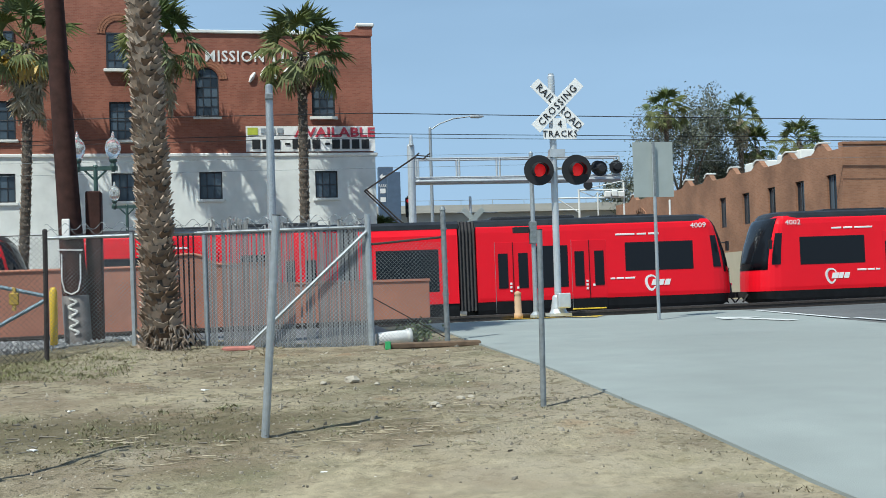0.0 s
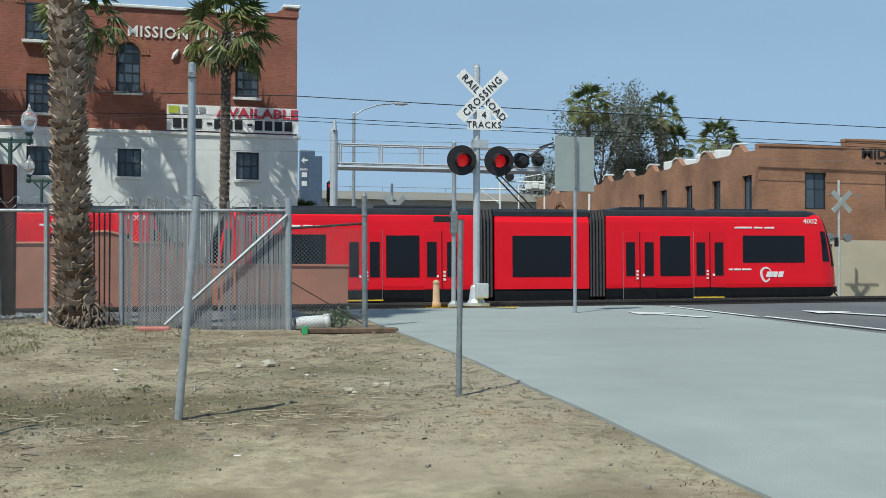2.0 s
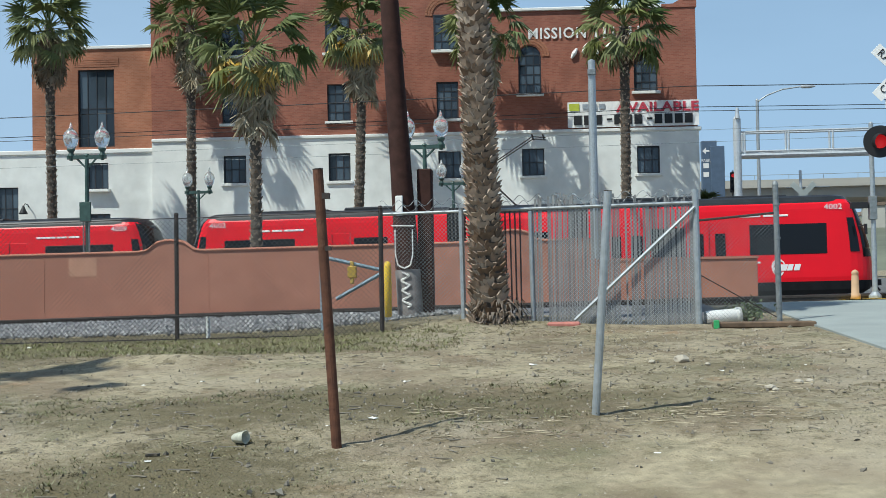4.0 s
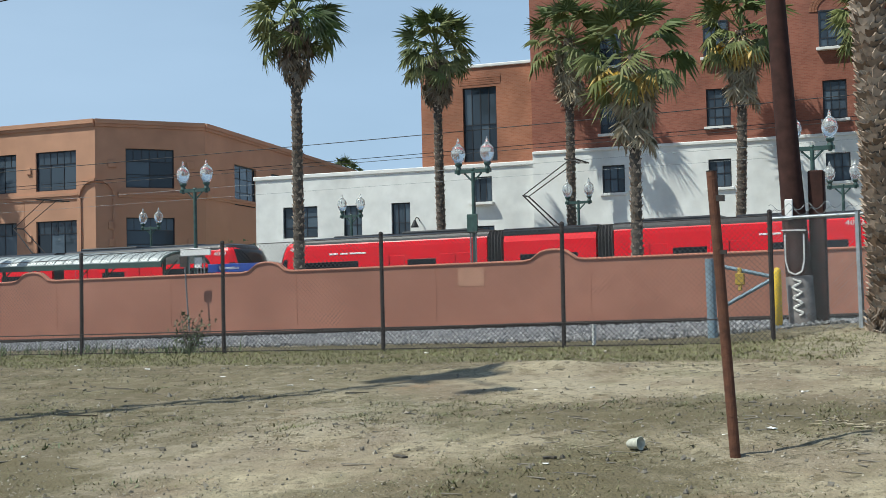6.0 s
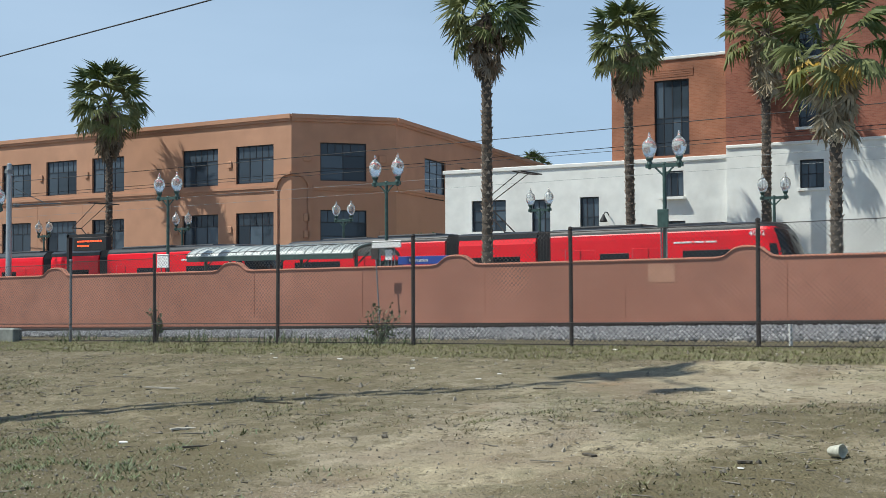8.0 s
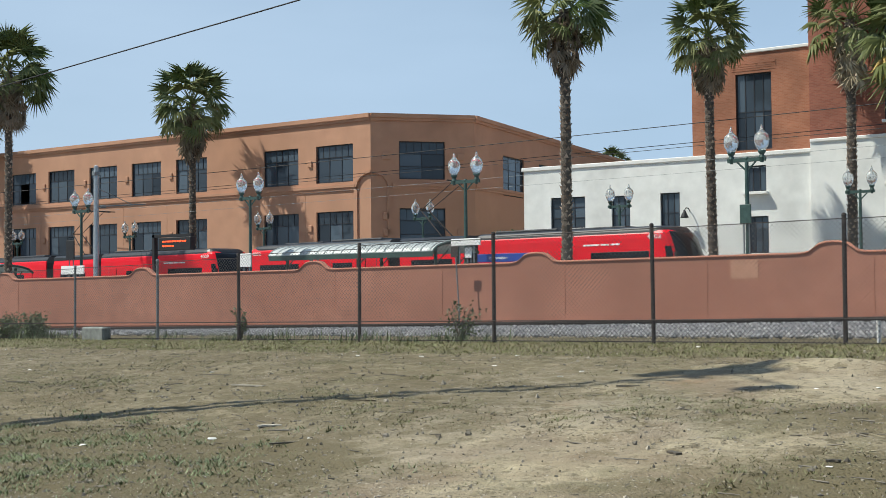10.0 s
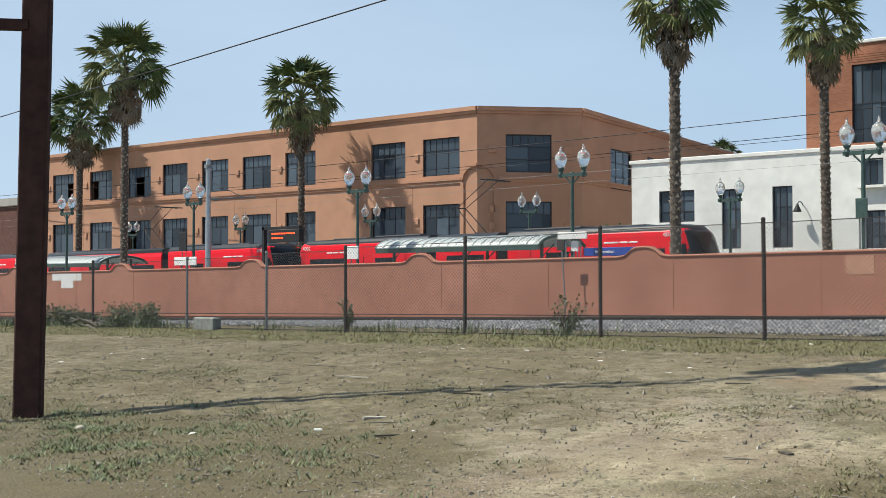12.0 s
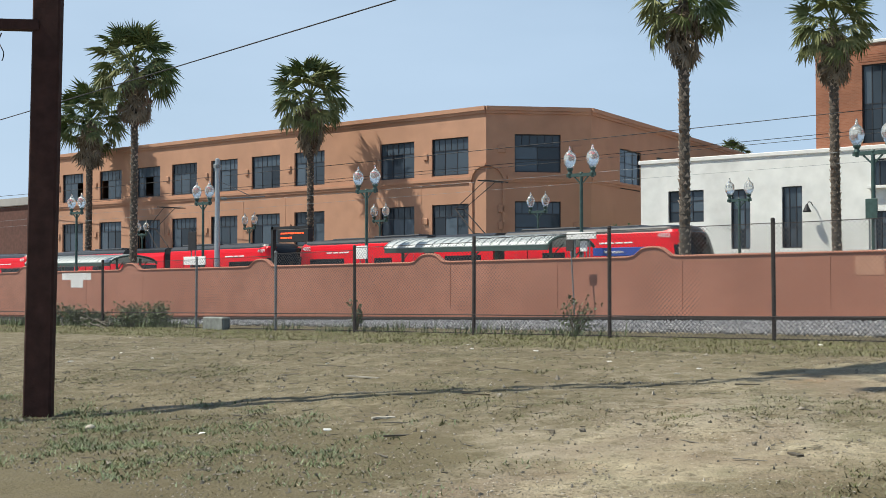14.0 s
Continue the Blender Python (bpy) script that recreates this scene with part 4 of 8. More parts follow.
def neighbour():
    top = thing("brick_shed", pose(-112, 55.5, 0), "low dark brick building with a yellow edge", "building")
    bm = bmesh.new()
    box(bm, -20, 0, 0, 14, 14, 8.2)
    part("wall", bm, material("dark_brown_brick", (0.11, 0.05, 0.038), 0.9, grain=3, vary=0.2, stain=0.3), top)
    bm = bmesh.new()
    box(bm, -20.2, -0.2, 8.2, 14.2, 14.2, 8.9)
    part("parapet", bm, ROOF, top)
    bm = bmesh.new()
    box(bm, 14.01, -0.3, 0, 14.8, 0.3, 8.9)
    part("edge_post", bm, YELLOW, top, "yellow painted edge")


neighbour()


def corner_building():
    """Brick above, beige render below; its long side runs away along the street."""
    X, Y0 = 27.7, 54.0
    top = thing("corner_brick_building", pose(X, Y0, 0), "two-storey tan brick building with scalloped parapet and beige base", "building")
    fr_up = [(2.46, 3.62, 5.0, 6.8), (6.83, 8.0, 5.0, 6.84), (11.2, 12.4, 5.0, 6.84)]
    fr_low = [(2.3, 3.9, 1.6, 3.3)]
    bm = bmesh.new()
    wall_with_holes(bm, 0, 30, 3.5, 8.02, 0, 0.35, fr_up)
    part("front_wall", bm, BRICK_TAN, top)
    bm = bmesh.new()
    wall_with_holes(bm, 0, 30, 0.3, 3.5, -0.05, 0.35, fr_low)
    part("front_base", bm, STUCCO_BEIGE, top, "beige rendered base")
    ms = pose(0, 0, 0, 0, 0, 90) @ Matrix.Diagonal((1, -1, 1, 1))
    sd_up = [(0.7 + 3.5 * k, 1.7 + 3.5 * k, 4.9, 6.68) for k in range(6)]
    sd_low = [(3.0, 4.5, 1.1, 2.75), (7.2, 8.2, 1.3, 2.62), (10.8, 11.75, 1.25, 2.52), (14.4, 15.4, 1.2, 2.5)]
    far_arch = [(19.8, 21.6, 2.3, 6.0), (23.6, 25.5, 2.3, 5.9)]
    far_door = (29.0, 33.0, 0.6, 5.0)
    bm = bmesh.new()
    wall_with_holes(bm, 0.35, 37, 3.4, 7.85, 0, 0.35, sd_up[:5] + [(a, b, 3.4, d) for a, b, c, d in far_arch] + [(29.0, 33.0, 3.4, 5.0)])
    for a, b, c, d in far_arch:
        arch_fill(bm, (a, b, 3.4, d), 0, 0.35)
    bmesh.ops.transform(bm, matrix=ms, verts=bm.verts[:])
    part("side_wall", bm, BRICK_TAN, top)
    bm = bmesh.new()
    wall_with_holes(bm, 0.35, 37, 0.3, 3.4, -0.06, 0.35, sd_low + [(a, b, c, 3.4) for a, b, c, d in far_arch] + [(29.0, 33.0, 0.6, 3.4)])
    bmesh.ops.transform(bm, matrix=ms, verts=bm.verts[:])
    part("side_base", bm, STUCCO_BEIGE, top, "beige rendered base")
    for h in fr_up + fr_low:
        window(top, *h, cols=2, rows=1, sill=False)
    for h in sd_up[:5] + sd_low + far_arch:
        window(top, *h, cols=2, rows=1, sill=False, m=ms)
    bm = bmesh.new()
    box(bm, 29.0, 0.28, 0.6, 33.0, 0.34, 5.0, ms)
    for k in range(9):
        box(bm, 29.0, 0.255, 0.7 + 0.5 * k, 33.0, 0.28, 1.1 + 0.5 * k, ms)
    part("loading_door", bm, WOOD_POLE, top, "dark brown slatted loading door")
    bm = bmesh.new()
    for k in range(13):
        t = math.pi * (k + 0.5) / 13
        box(bm, -0.28, -0.07, -0.14, 0.28, 0.003, 0.14, ms @ Matrix.Translation((31.0 + 1.9 * math.cos(t), 0, 5.3 + 1.8 * math.sin(t))) @ pose(0, 0, 0, 0, 90 - math.degrees(t), 0))
    part("arch_mould", bm, BRICK_TAN, top, "raised brick arch over the door")
    # scallops of the parapet with white roof edges behind
    for k in range(9):
        bm = bmesh.new()
        y = 2.3 + 3.8 * k
        pts = [(y - 0.95, 7.6), (y - 0.75, 7.66), (y - 0.5, 7.84), (y - 0.28, 8.02), (y, 8.08), (y + 0.28, 8.02), (y + 0.5, 7.84), (y + 0.75, 7.66), (y + 0.95, 7.6)]
        prism(bm, [(a, b + 0.25) for a, b in pts], 0.0, 0.3, ms)
        part("scallop", bm, BRICK_TAN, top, "curved parapet hump")
    for k in range(9):
        bm = bmesh.new()
        y = 2.3 + 3.8 * k
        pts = [(y - 0.2, 8.045), (y, 8.085), (y + 0.28, 8.025), (y + 0.52, 7.83), (y + 0.56, 7.9), (y + 0.3, 8.1), (y, 8.16), (y - 0.22, 8.11)]
        prism(bm, [(a, b + 0.25) for a, b in pts], -0.06, 0.5, ms)
        part("coping", bm, WHITE_TRIM, top, "white curved coping")
    bm = bmesh.new()
    box(bm, 0, -0.05, 8.02, 4.6, 0.4, 8.14)
    part("coping", bm, BRICK_TAN, top)
    bm = bmesh.new()
    box(bm, 4.6, -0.02, 8.02, 30, 0.35, 8.4)
    part("parapet", bm, BRICK_TAN, top)
    bm = bmesh.new()
    box(bm, 4.6, -0.05, 8.4, 30, 0.4, 8.5)
    part("coping", bm, BRICK_TAN, top)
    bm = bmesh.new()
    box(bm, 0.36, 0.36, 7.0, 30, 37, 7.1)
    box(bm, 29.7, 0.36, 0.3, 30, 37, 7.0)
    box(bm, 0.36, 37, 0.3, 30, 37.3, 7.0)
    part("roof", bm, ROOF, top)
    for y, s in ((10, 2.6), (15.5, 2.0)):
        bm = bmesh.new()
        box(bm, 2.6, y, 7.1, 4.5, y + s * 1.2, 8.95)
        bevelled(bm, 0.05)
        part("roof_box", bm, WHITE_TRIM, top, "white rooftop unit")
    text_on("lettering", "MIDDLETOWN", 0.48, pose(8.3, -0.03, 7.78), BLACK_PAINT, top, 1.25, 1.0, 0.018)
    for k in range(9):
        bm = bmesh.new()
        box(bm, 6.3 + 0.45 * k, -0.02, 7.3, 6.6 + 0.45 * k, 0.01, 7.37)
        part("small_print", bm, BLACK_PAINT, top)


corner_building()


# ---- trains ----
def section(bm, stations, zb, zt, w, chamfer=0.12, y_shift=0.0):
    """A closed shell along x: stations (x, half-width factor, top drop)."""
    rings = []
    for x, f, drop in stations:
        hw, t = w * f, zt - drop
        lo, hi = zb + 0.2 * (t - zb), t - min(0.35, 0.4 * (t - zb))
        pts = [(-hw, zb), (-hw, lo), (-hw, hi), (-hw + chamfer, t), (hw - chamfer, t), (hw, hi), (hw, lo), (hw, zb)]
        rings.append([bm.verts.new((x, y, z)) for y, z in pts])
    n = len(rings[0])
    for p, q in zip(rings, rings[1:]):
        for i in range(n):
            bm.faces.new((p[i], p[(i + 1) % n], q[(i + 1) % n], q[i]))
    bm.faces.new(rings[0][::-1])
    bm.faces.new(rings[-1])


def nose_point(level, a, grow=0.0, x0=11.3):
    """A point of the rounded tram nose: level (z, tip x, half-width), a turn from the tip."""
    z, tip, w = level
    c, q = max(0.0, math.cos(radians(a))) ** 0.72, math.copysign(abs(math.sin(radians(a))) ** 0.72, a)
    return (x0 + (tip - x0 + grow) * c, (w + grow) * q, z)


def nose_shell(bm, levels, x_back, x0=11.3, n=18):
    """A closed body with a flat back at x_back and a nose rounded in plan, level by level."""
    rings = []
    for lv in levels:
        arc = [nose_point(lv, -90 + 180 * k / n, 0.0, x0) for k in range(n + 1)]
        rings.append([bm.verts.new(q) for q in [(x_back, -lv[2], lv[0])] + arc + [(x_back, lv[2], lv[0])]])
    for p, q in zip(rings, rings[1:]):
        for i in range(len(p)):
            bm.faces.new((p[i], p[(i + 1) % len(p)], q[(i + 1) % len(p)], q[i]))
    bm.faces.new(rings[0][::-1])
    bm.faces.new(rings[-1])


def nose_patch(bm, levels, a0, a1, n, grow=0.012):
    """A thin curved plate that lies on the nose between two turns."""
    out = [[bm.verts.new(nose_point(lv, a0 + (a1 - a0) * k / n, grow)) for k in range(n + 1)] for lv in levels]
    back = [[bm.verts.new(nose_point(lv, a0 + (a1 - a0) * k / n, -0.02)) for k in range(n + 1)] for lv in levels]
    for g in (out, back):
        for p, q in zip(g, g[1:]):
            for k in range(n):
                bm.faces.new((p[k], p[k + 1], q[k + 1], q[k]))
    rim = lambda g: g[0] + [r[-1] for r in g[1:]] + g[-1][-2::-1] + [r[0] for r in g[-2:0:-1]]
    o, i = rim(out), rim(back)
    for k in range(len(o)):
        bm.faces.new((o[k], o[(k + 1) % len(o)], i[(k + 1) % len(o)], i[k]))


def nose_level(z, w=1.33):
    return (z, float(np.interp(z, (0.5, 1.2, 1.7, 2.2, 2.8, 3.15, 3.35, 3.46), (12.6, 12.58, 12.52, 12.4, 12.18, 12.02, 11.88, 11.72))), w)


def tram_car(number):
    """A three-section low-floor tram car 25 m long; its middle lies at the origin, rails at z = 0."""
    top = thing("tram_car", Matrix.Identity(4), "bright red articulated tram car with black skirt and roof, white print", "tram", "coupled tram cars")
    W = 1.33
    for s in (-1, 1):
        m = Matrix.Diagonal((s, 1, 1, 1))
        bm = bmesh.new()
        nose_shell(bm, [nose_level(z, w) for z, w in ((0.6, 1.31), (0.75, W), (1.2, W), (1.7, W), (2.2, W), (2.8, W), (3.15, W), (3.33, 1.31), (3.46, 1.22))], 2.55)
        bmesh.ops.transform(bm, matrix=m, verts=bm.verts[:])
        part("end_body", bm, TRAIN_RED, top)
        bm = bmesh.new()
        nose_shell(bm, [(0.05, 12.1, 1.24), (0.3, 12.5, 1.3), (0.595, 12.58, 1.305)], 2.55)
        bmesh.ops.transform(bm, matrix=m, verts=bm.verts[:])
        part("skirt", bm, TRAIN_BLACK, top, "black lower skirt")
        bm = bmesh.new()
        nose_shell(bm, [(3.36, 11.86, 1.285), (3.46, 11.8, 1.25), (3.58, 11.68, 1.15), (3.64, 11.5, 1.02)], 2.5, 10.9)
        bmesh.ops.transform(bm, matrix=m, verts=bm.verts[:])
        part("roof_fairing", bm, TRAIN_ROOF, top, "black roof fairing")
        bm = bmesh.new()
        box(bm, 3.2, -0.95, 3.6, 6.4, 0.95, 3.75)
        bevelled(bm, 0.05)
        bmesh.ops.transform(bm, matrix=m, verts=bm.verts[:])
        part("roof_unit", bm, TRAIN_ROOF, top)
        bm = bmesh.new()
        box(bm, 7.0, -0.85, 3.6, 9.6, 0.85, 3.71)
        bevelled(bm, 0.04)
        bmesh.ops.transform(bm, matrix=m, verts=bm.verts[:])
        part("roof_unit", bm, TRAIN_ROOF, top)
        bm = bmesh.new()
        nose_patch(bm, [nose_level(z, w) for z, w in ((1.42, W), (1.8, W), (2.2, W), (2.6, W), (2.9, W), (3.15, W), (3.33, 1.31), (3.4, 1.27))], -56, 56, 16)
        bmesh.ops.transform(bm, matrix=m, verts=bm.verts[:])
        part("windscreen", bm, PANE_DARK, top, "black wraparound windscreen", smooth=True)
        bm = bmesh.new()
        tube(bm, (11.95, -1.36, 2.5), (12.15, -1.5, 2.52), 0.02, seg=6)
        box(bm, 12.1, -1.62, 2.2, 12.18, -1.44, 2.56)
        bmesh.ops.transform(bm, matrix=m, verts=bm.verts[:])
        part("mirror", bm, BLACK_PAINT, top, "black wing mirror")
        for a in (-80, 64):
            bm = bmesh.new()
            nose_patch(bm, [nose_level(z) for z in (1.61, 2.0, 2.4, 2.81)], a, a + 16, 4)
            bmesh.ops.transform(bm, matrix=m, verts=bm.verts[:])
            part("cab_window", bm, PANE_DARK, top)
        for y in (-0.72, 0.72):
            bm = bmesh.new()
            box(bm, 12.15, y - 0.13, 0.98, 12.4, y + 0.13, 1.14)
            bevelled(bm, 0.03)
            bmesh.ops.transform(bm, matrix=m, verts=bm.verts[:])
            part("headlight", bm, WHITE_TRIM, top, "pale headlight")
        bm = bmesh.new()
        box(bm, 12.5, -0.12, 0.38, 12.95, 0.12, 0.6)
        tube(bm, (12.6, -0.3, 0.5), (12.85, -0.35, 0.2), 0.03)
        tube(bm, (12.6, 0.3, 0.5), (12.85, 0.35, 0.2), 0.03)
        bmesh.ops.transform(bm, matrix=m, verts=bm.verts[:])
        part("coupler", bm, UNDER, top, "black coupler")
        for side in (-1, 1):
            y0, y1 = (-W - 0.012, -W + 0.03) if side < 0 else (W - 0.03, W + 0.012)

            def pane(x0, x1, z0, z1, nm="side_window", mat=PANE_DARK, off=0.0, label=""):
                bm = bmesh.new()
                q = -off if side < 0 else off
                box(bm, x0, y0 + q, z0, x1, y1 + q, z1)
                bevelled(bm, 0.01)
                bmesh.ops.transform(bm, matrix=m, verts=bm.verts[:])
                return part(nm, bm, mat, top, label)

            pane(8.2, 10.86, 1.57, 2.64)
            pane(4.74, 5.99, 1.06, 2.61)
            for xd in (3.9, 6.8):
                leaf = pane(xd - 0.67, xd + 0.67, 0.62, 2.78, "door", TRAIN_RED_DARK, -0.004, "red double door")
                pane(xd - 0.68, xd - 0.665, 0.2, 2.8, "door_edge", GALV_DARK, 0.002)
                pane(xd - 0.66, xd + 0.66, 0.16, 0.6, "door_foot", TRAIN_BLACK, 0.0)
                for dx in (-0.38, 0.38):
                    bm = bmesh.new()
                    o = -0.012 if side < 0 else 0.012
                    box(bm, xd + dx - 0.18, y0 + o, 1.08, xd + dx + 0.18, y1 + o, 2.37)
                    bmesh.ops.transform(bm, matrix=m, verts=bm.verts[:])
                    part("door_pane", bm, PANE_DARK, leaf)
                bm = bmesh.new()
                o = -0.016 if side < 0 else 0.016
                box(bm, xd - 0.01, y0 + o, 0.62, xd + 0.01, y1, 2.78)
                bmesh.ops.transform(bm, matrix=m, verts=bm.verts[:])
                part("door_gap", bm, TRAIN_BLACK, leaf)
                for dx, dz in ((-0.1, 1.12), (-0.1, 1.25), (0.16, 1.1), (-0.1, 0.98)):
                    bm = bmesh.new()
                    box(bm, xd + dx - 0.04, y0 + o * 1.4, dz - 0.04, xd + dx + 0.04, y1, dz + 0.04)
                    bmesh.ops.transform(bm, matrix=m, verts=bm.verts[:])
                    part("door_sticker", bm, WHITE_PAINT, leaf)
            pane(6.1, 7.4, 0.2, 0.25, "step_edge", YELLOW, 0.02, "yellow step edge")
            # white print: fine bars, a plain round emblem, the car's number
            for k, (u0, u1) in enumerate(((7.85, 8.6), (8.68, 9.05), (9.13, 9.55))):
                pane(u0, u1, 2.91, 2.98, "printed_line", WHITE_PAINT, 0.004)
            for k, (u0, u1) in enumerate(((7.6, 7.78), (7.83, 8.12), (8.17, 8.55))):
                pane(u0, u1, 1.27, 1.34, "printed_line", WHITE_PAINT, 0.004)
            bm = bmesh.new()
            # a swirl and three slanted strokes to its right, on both ends
            c0 = 9.18 if s > 0 else 9.62
            ring = [(c0 + (0.2 + 0.05 * math.sin(t)) * math.cos(t) * s, 1.1 + 0.27 * math.sin(t)) for t in [0.5 + 5.2 * k / 15 for k in range(16)]]
            for k, (p, q) in enumerate(zip(ring, ring[1:])):
                d = Vector((q[0] - p[0], 0, q[1] - p[1]))
                h = 0.02 + 0.03 * math.sin(math.pi * k / 15)
                box(bm, 0, y0 - 0.003, -h, d.length + 0.01, y1 + 0.003, h, Matrix.Translation((p[0], 0, p[1])) @ pose(0, 0, 0, 0, -math.degrees(math.atan2(d.z, d.x)), 0))
            for k, w in enumerate((0.13, 0.09, 0.1)):
                u = c0 + s * (0.12 + 0.24 * k)
                prism(bm, [(u - w, 1.0), (u + w, 1.0), (u + w + s * 0.07, 1.22), (u - w + s * 0.07, 1.22)], y0 - 0.005, y1 + 0.005)
            bmesh.ops.transform(bm, matrix=m, verts=bm.verts[:])
            part("emblem", bm, WHITE_PAINT, top, "white painted emblem")
        text_on("car_number", number, 0.2, Matrix.Translation((s * 11.1, -W - 0.016, 3.2)), WHITE_PAINT, top, 1.15)
        # bellows
        bm = bmesh.new()
        for k in range(5):
            x = 1.9 + 0.13 * k
            section(bm, [(x, 0.93, 0), (x + 0.06, 1.0, 0), (x + 0.125, 0.93, 0)], 0.3, 3.6, W - 0.02, 0.15)
        bmesh.ops.transform(bm, matrix=m, verts=bm.verts[:])
        part("bellows", bm, BELLOWS, top, "dark ribbed bellows")
        for x in (9.2, 7.4):
            for y in (-0.72, 0.72):
                bm = bmesh.new()
                tube(bm, (s * x, y - 0.06, 0.33), (s * x, y + 0.06, 0.33), 0.33, seg=20)
                part("wheel", bm, UNDER, top)
        bm = bmesh.new()
        box(bm, 6.8, -0.85, 0.15, 9.8, 0.85, 0.55)
        bmesh.ops.transform(bm, matrix=m, verts=bm.verts[:])
        part("bogie", bm, UNDER, top)
    bm = bmesh.new()
    section(bm, [(-1.85, 1, 0), (1.85, 1, 0)], 0.6, 3.46, W)
    part("middle_body", bm, TRAIN_RED, top)
    bm = bmesh.new()
    section(bm, [(-1.85, 0.985, 0), (1.85, 0.985, 0)], 0.08, 0.595, W, 0.02)
    part("skirt", bm, TRAIN_BLACK, top, "black lower skirt")
    bm = bmesh.new()
    section(bm, [(-1.9, 0.95, 0), (1.9, 0.95, 0)], 3.35, 3.63, W, 0.2)
    part("roof_fairing", bm, TRAIN_ROOF, top, "black roof fairing")
    for y0, y1 in ((-W - 0.012, -W + 0.03), (W - 0.03, W + 0.012)):
        bm = bmesh.new()
        box(bm, -1.18, y0, 1.05, 1.13, y1, 2.61)
        bevelled(bm, 0.01)
        part("side_window", bm, PANE_DARK, top)
    # pantograph over the middle section
    bm = bmesh.new()
    tube(bm, (-0.05, -0.5, 3.66), (-0.05, 0.5, 3.66), 0.05, seg=6)
    pan = part("pantograph", bm, DARK_POST, top, "folded-arm pantograph")
    rods = [((-1.35, -0.35, 4.95), (-1.35, 0.35, 4.95), 0.03), ((0.6, -0.9, 6.2), (0.6, 0.9, 6.2), 0.03), ((1.0, -0.9, 6.18), (1.0, 0.9, 6.18), 0.03)]
    for y in (-0.45, 0.45):
        rods += [((-0.05, y, 3.66), (-1.35, y * 0.7, 4.95), 0.03), ((-1.35, y * 0.7, 4.95), (0.6, y * 0.9, 6.18), 0.022), ((0.6, y * 0.9, 6.18), (1.1, y * 0.9, 6.12), 0.02)]
    for p, q, r in rods:
        bm = bmesh.new()
        tube(bm, p, q, r, seg=6)
        part("rod", bm, DARK_POST, pan)
    return top


tram_a = tram_car("4002")
tram_b = tram_car("4009")
tram_c = copy_thing(tram_b, pose(0, 0, 0))
TRACK_Y = 45.33


def tram_rows(shift):
    """Where the middle of the last car stands: it runs west, slows down and stops at the platform."""
    stops = [(0.0, 31.6), (0.5, 26.8), (1.0, 22.5), (1.5, 18.1), (2.0, 13.75), (2.5, 9.55), (3.0, 5.5), (3.5, 1.65), (4.0, -2.05), (4.5, -5.6), (5.0, -8.95), (5.5, -12.1), (6.0, -15.1), (6.5, -17.9), (7.0, -20.7), (7.5, -23.35), (8.0, -25.65), (8.6, -28.35), (9.2, -30.65), (9.9, -32.85), (10.5, -34.6), (11.0, -35.7), (11.5, -36.7), (12.0, -37.45), (12.5, -37.9), (13.0, -38.1), (14.0, -38.15)]
    return [(t, pose(x + shift, TRACK_Y, 0.455 + 0.0085 * (x + shift), 0, -0.487, 0)) for t, x in stops]


# ---- lamps, poles, wires ----
def acorn_lamp(h, m, group):
    top = thing("street_lamp", m, "dark green twin-globe lamp post on the platform", "street lamp", group)
    bm = bmesh.new()
    lathe(bm, [(0.2, 0), (0.2, 0.12), (0.13, 0.22), (0.12, 0.7), (0.075, 0.85), (0.06, h - 1.0), (0.08, h - 0.95), (0.055, h - 0.9)], 12)
    part("post", bm, GREEN_POST, top, smooth=False)
    bm = bmesh.new()
    box(bm, -0.62, -0.05, h - 1.06, 0.62, 0.05, h - 0.94)
    for s in (-1, 1):
        tube(bm, (0, 0, h - 1.35), (s * 0.3, 0, h - 1.06), 0.03, seg=6)
        lathe(bm, [(0.05, h - 1.1), (0.1, h - 0.95), (0.07, h - 0.85), (0.12, h - 0.78), (0.12, h - 0.74)], 10, pose(s * 0.5, 0, 0))
    part("crossarm", bm, GREEN_POST, top)
    for s in (-1, 1):
        bm = bmesh.new()
        lathe(bm, [(0.11, h - 0.74), (0.2, h - 0.58), (0.235, h - 0.4), (0.2, h - 0.24), (0.1, h - 0.14), (0.06, h - 0.1), (0.045, h - 0.02), (0.015, h + 0.08)], 14, pose(s * 0.5, 0, 0))
        part("globe", bm, GLOBE, top, "clear acorn globe", smooth=True)
    return top


first = acorn_lamp(5.95, pose(-4.4, 36, 0.45), "near platform lamps")
for x in (-14.88, -25.6, -36.6, -47.8, -59.0):
    copy_thing(first, pose(x, 36, 0.5 + 0.004 * x))
first = acorn_lamp(6.05, pose(-5.2, 52.2, 0.45), "far platform lamps")
for x in (-16.5, -28.0, -39.93, -51.9, -64.2, -76.6):
    copy_thing(first, pose(x, 52.2, 0.5 + 0.008 * x))


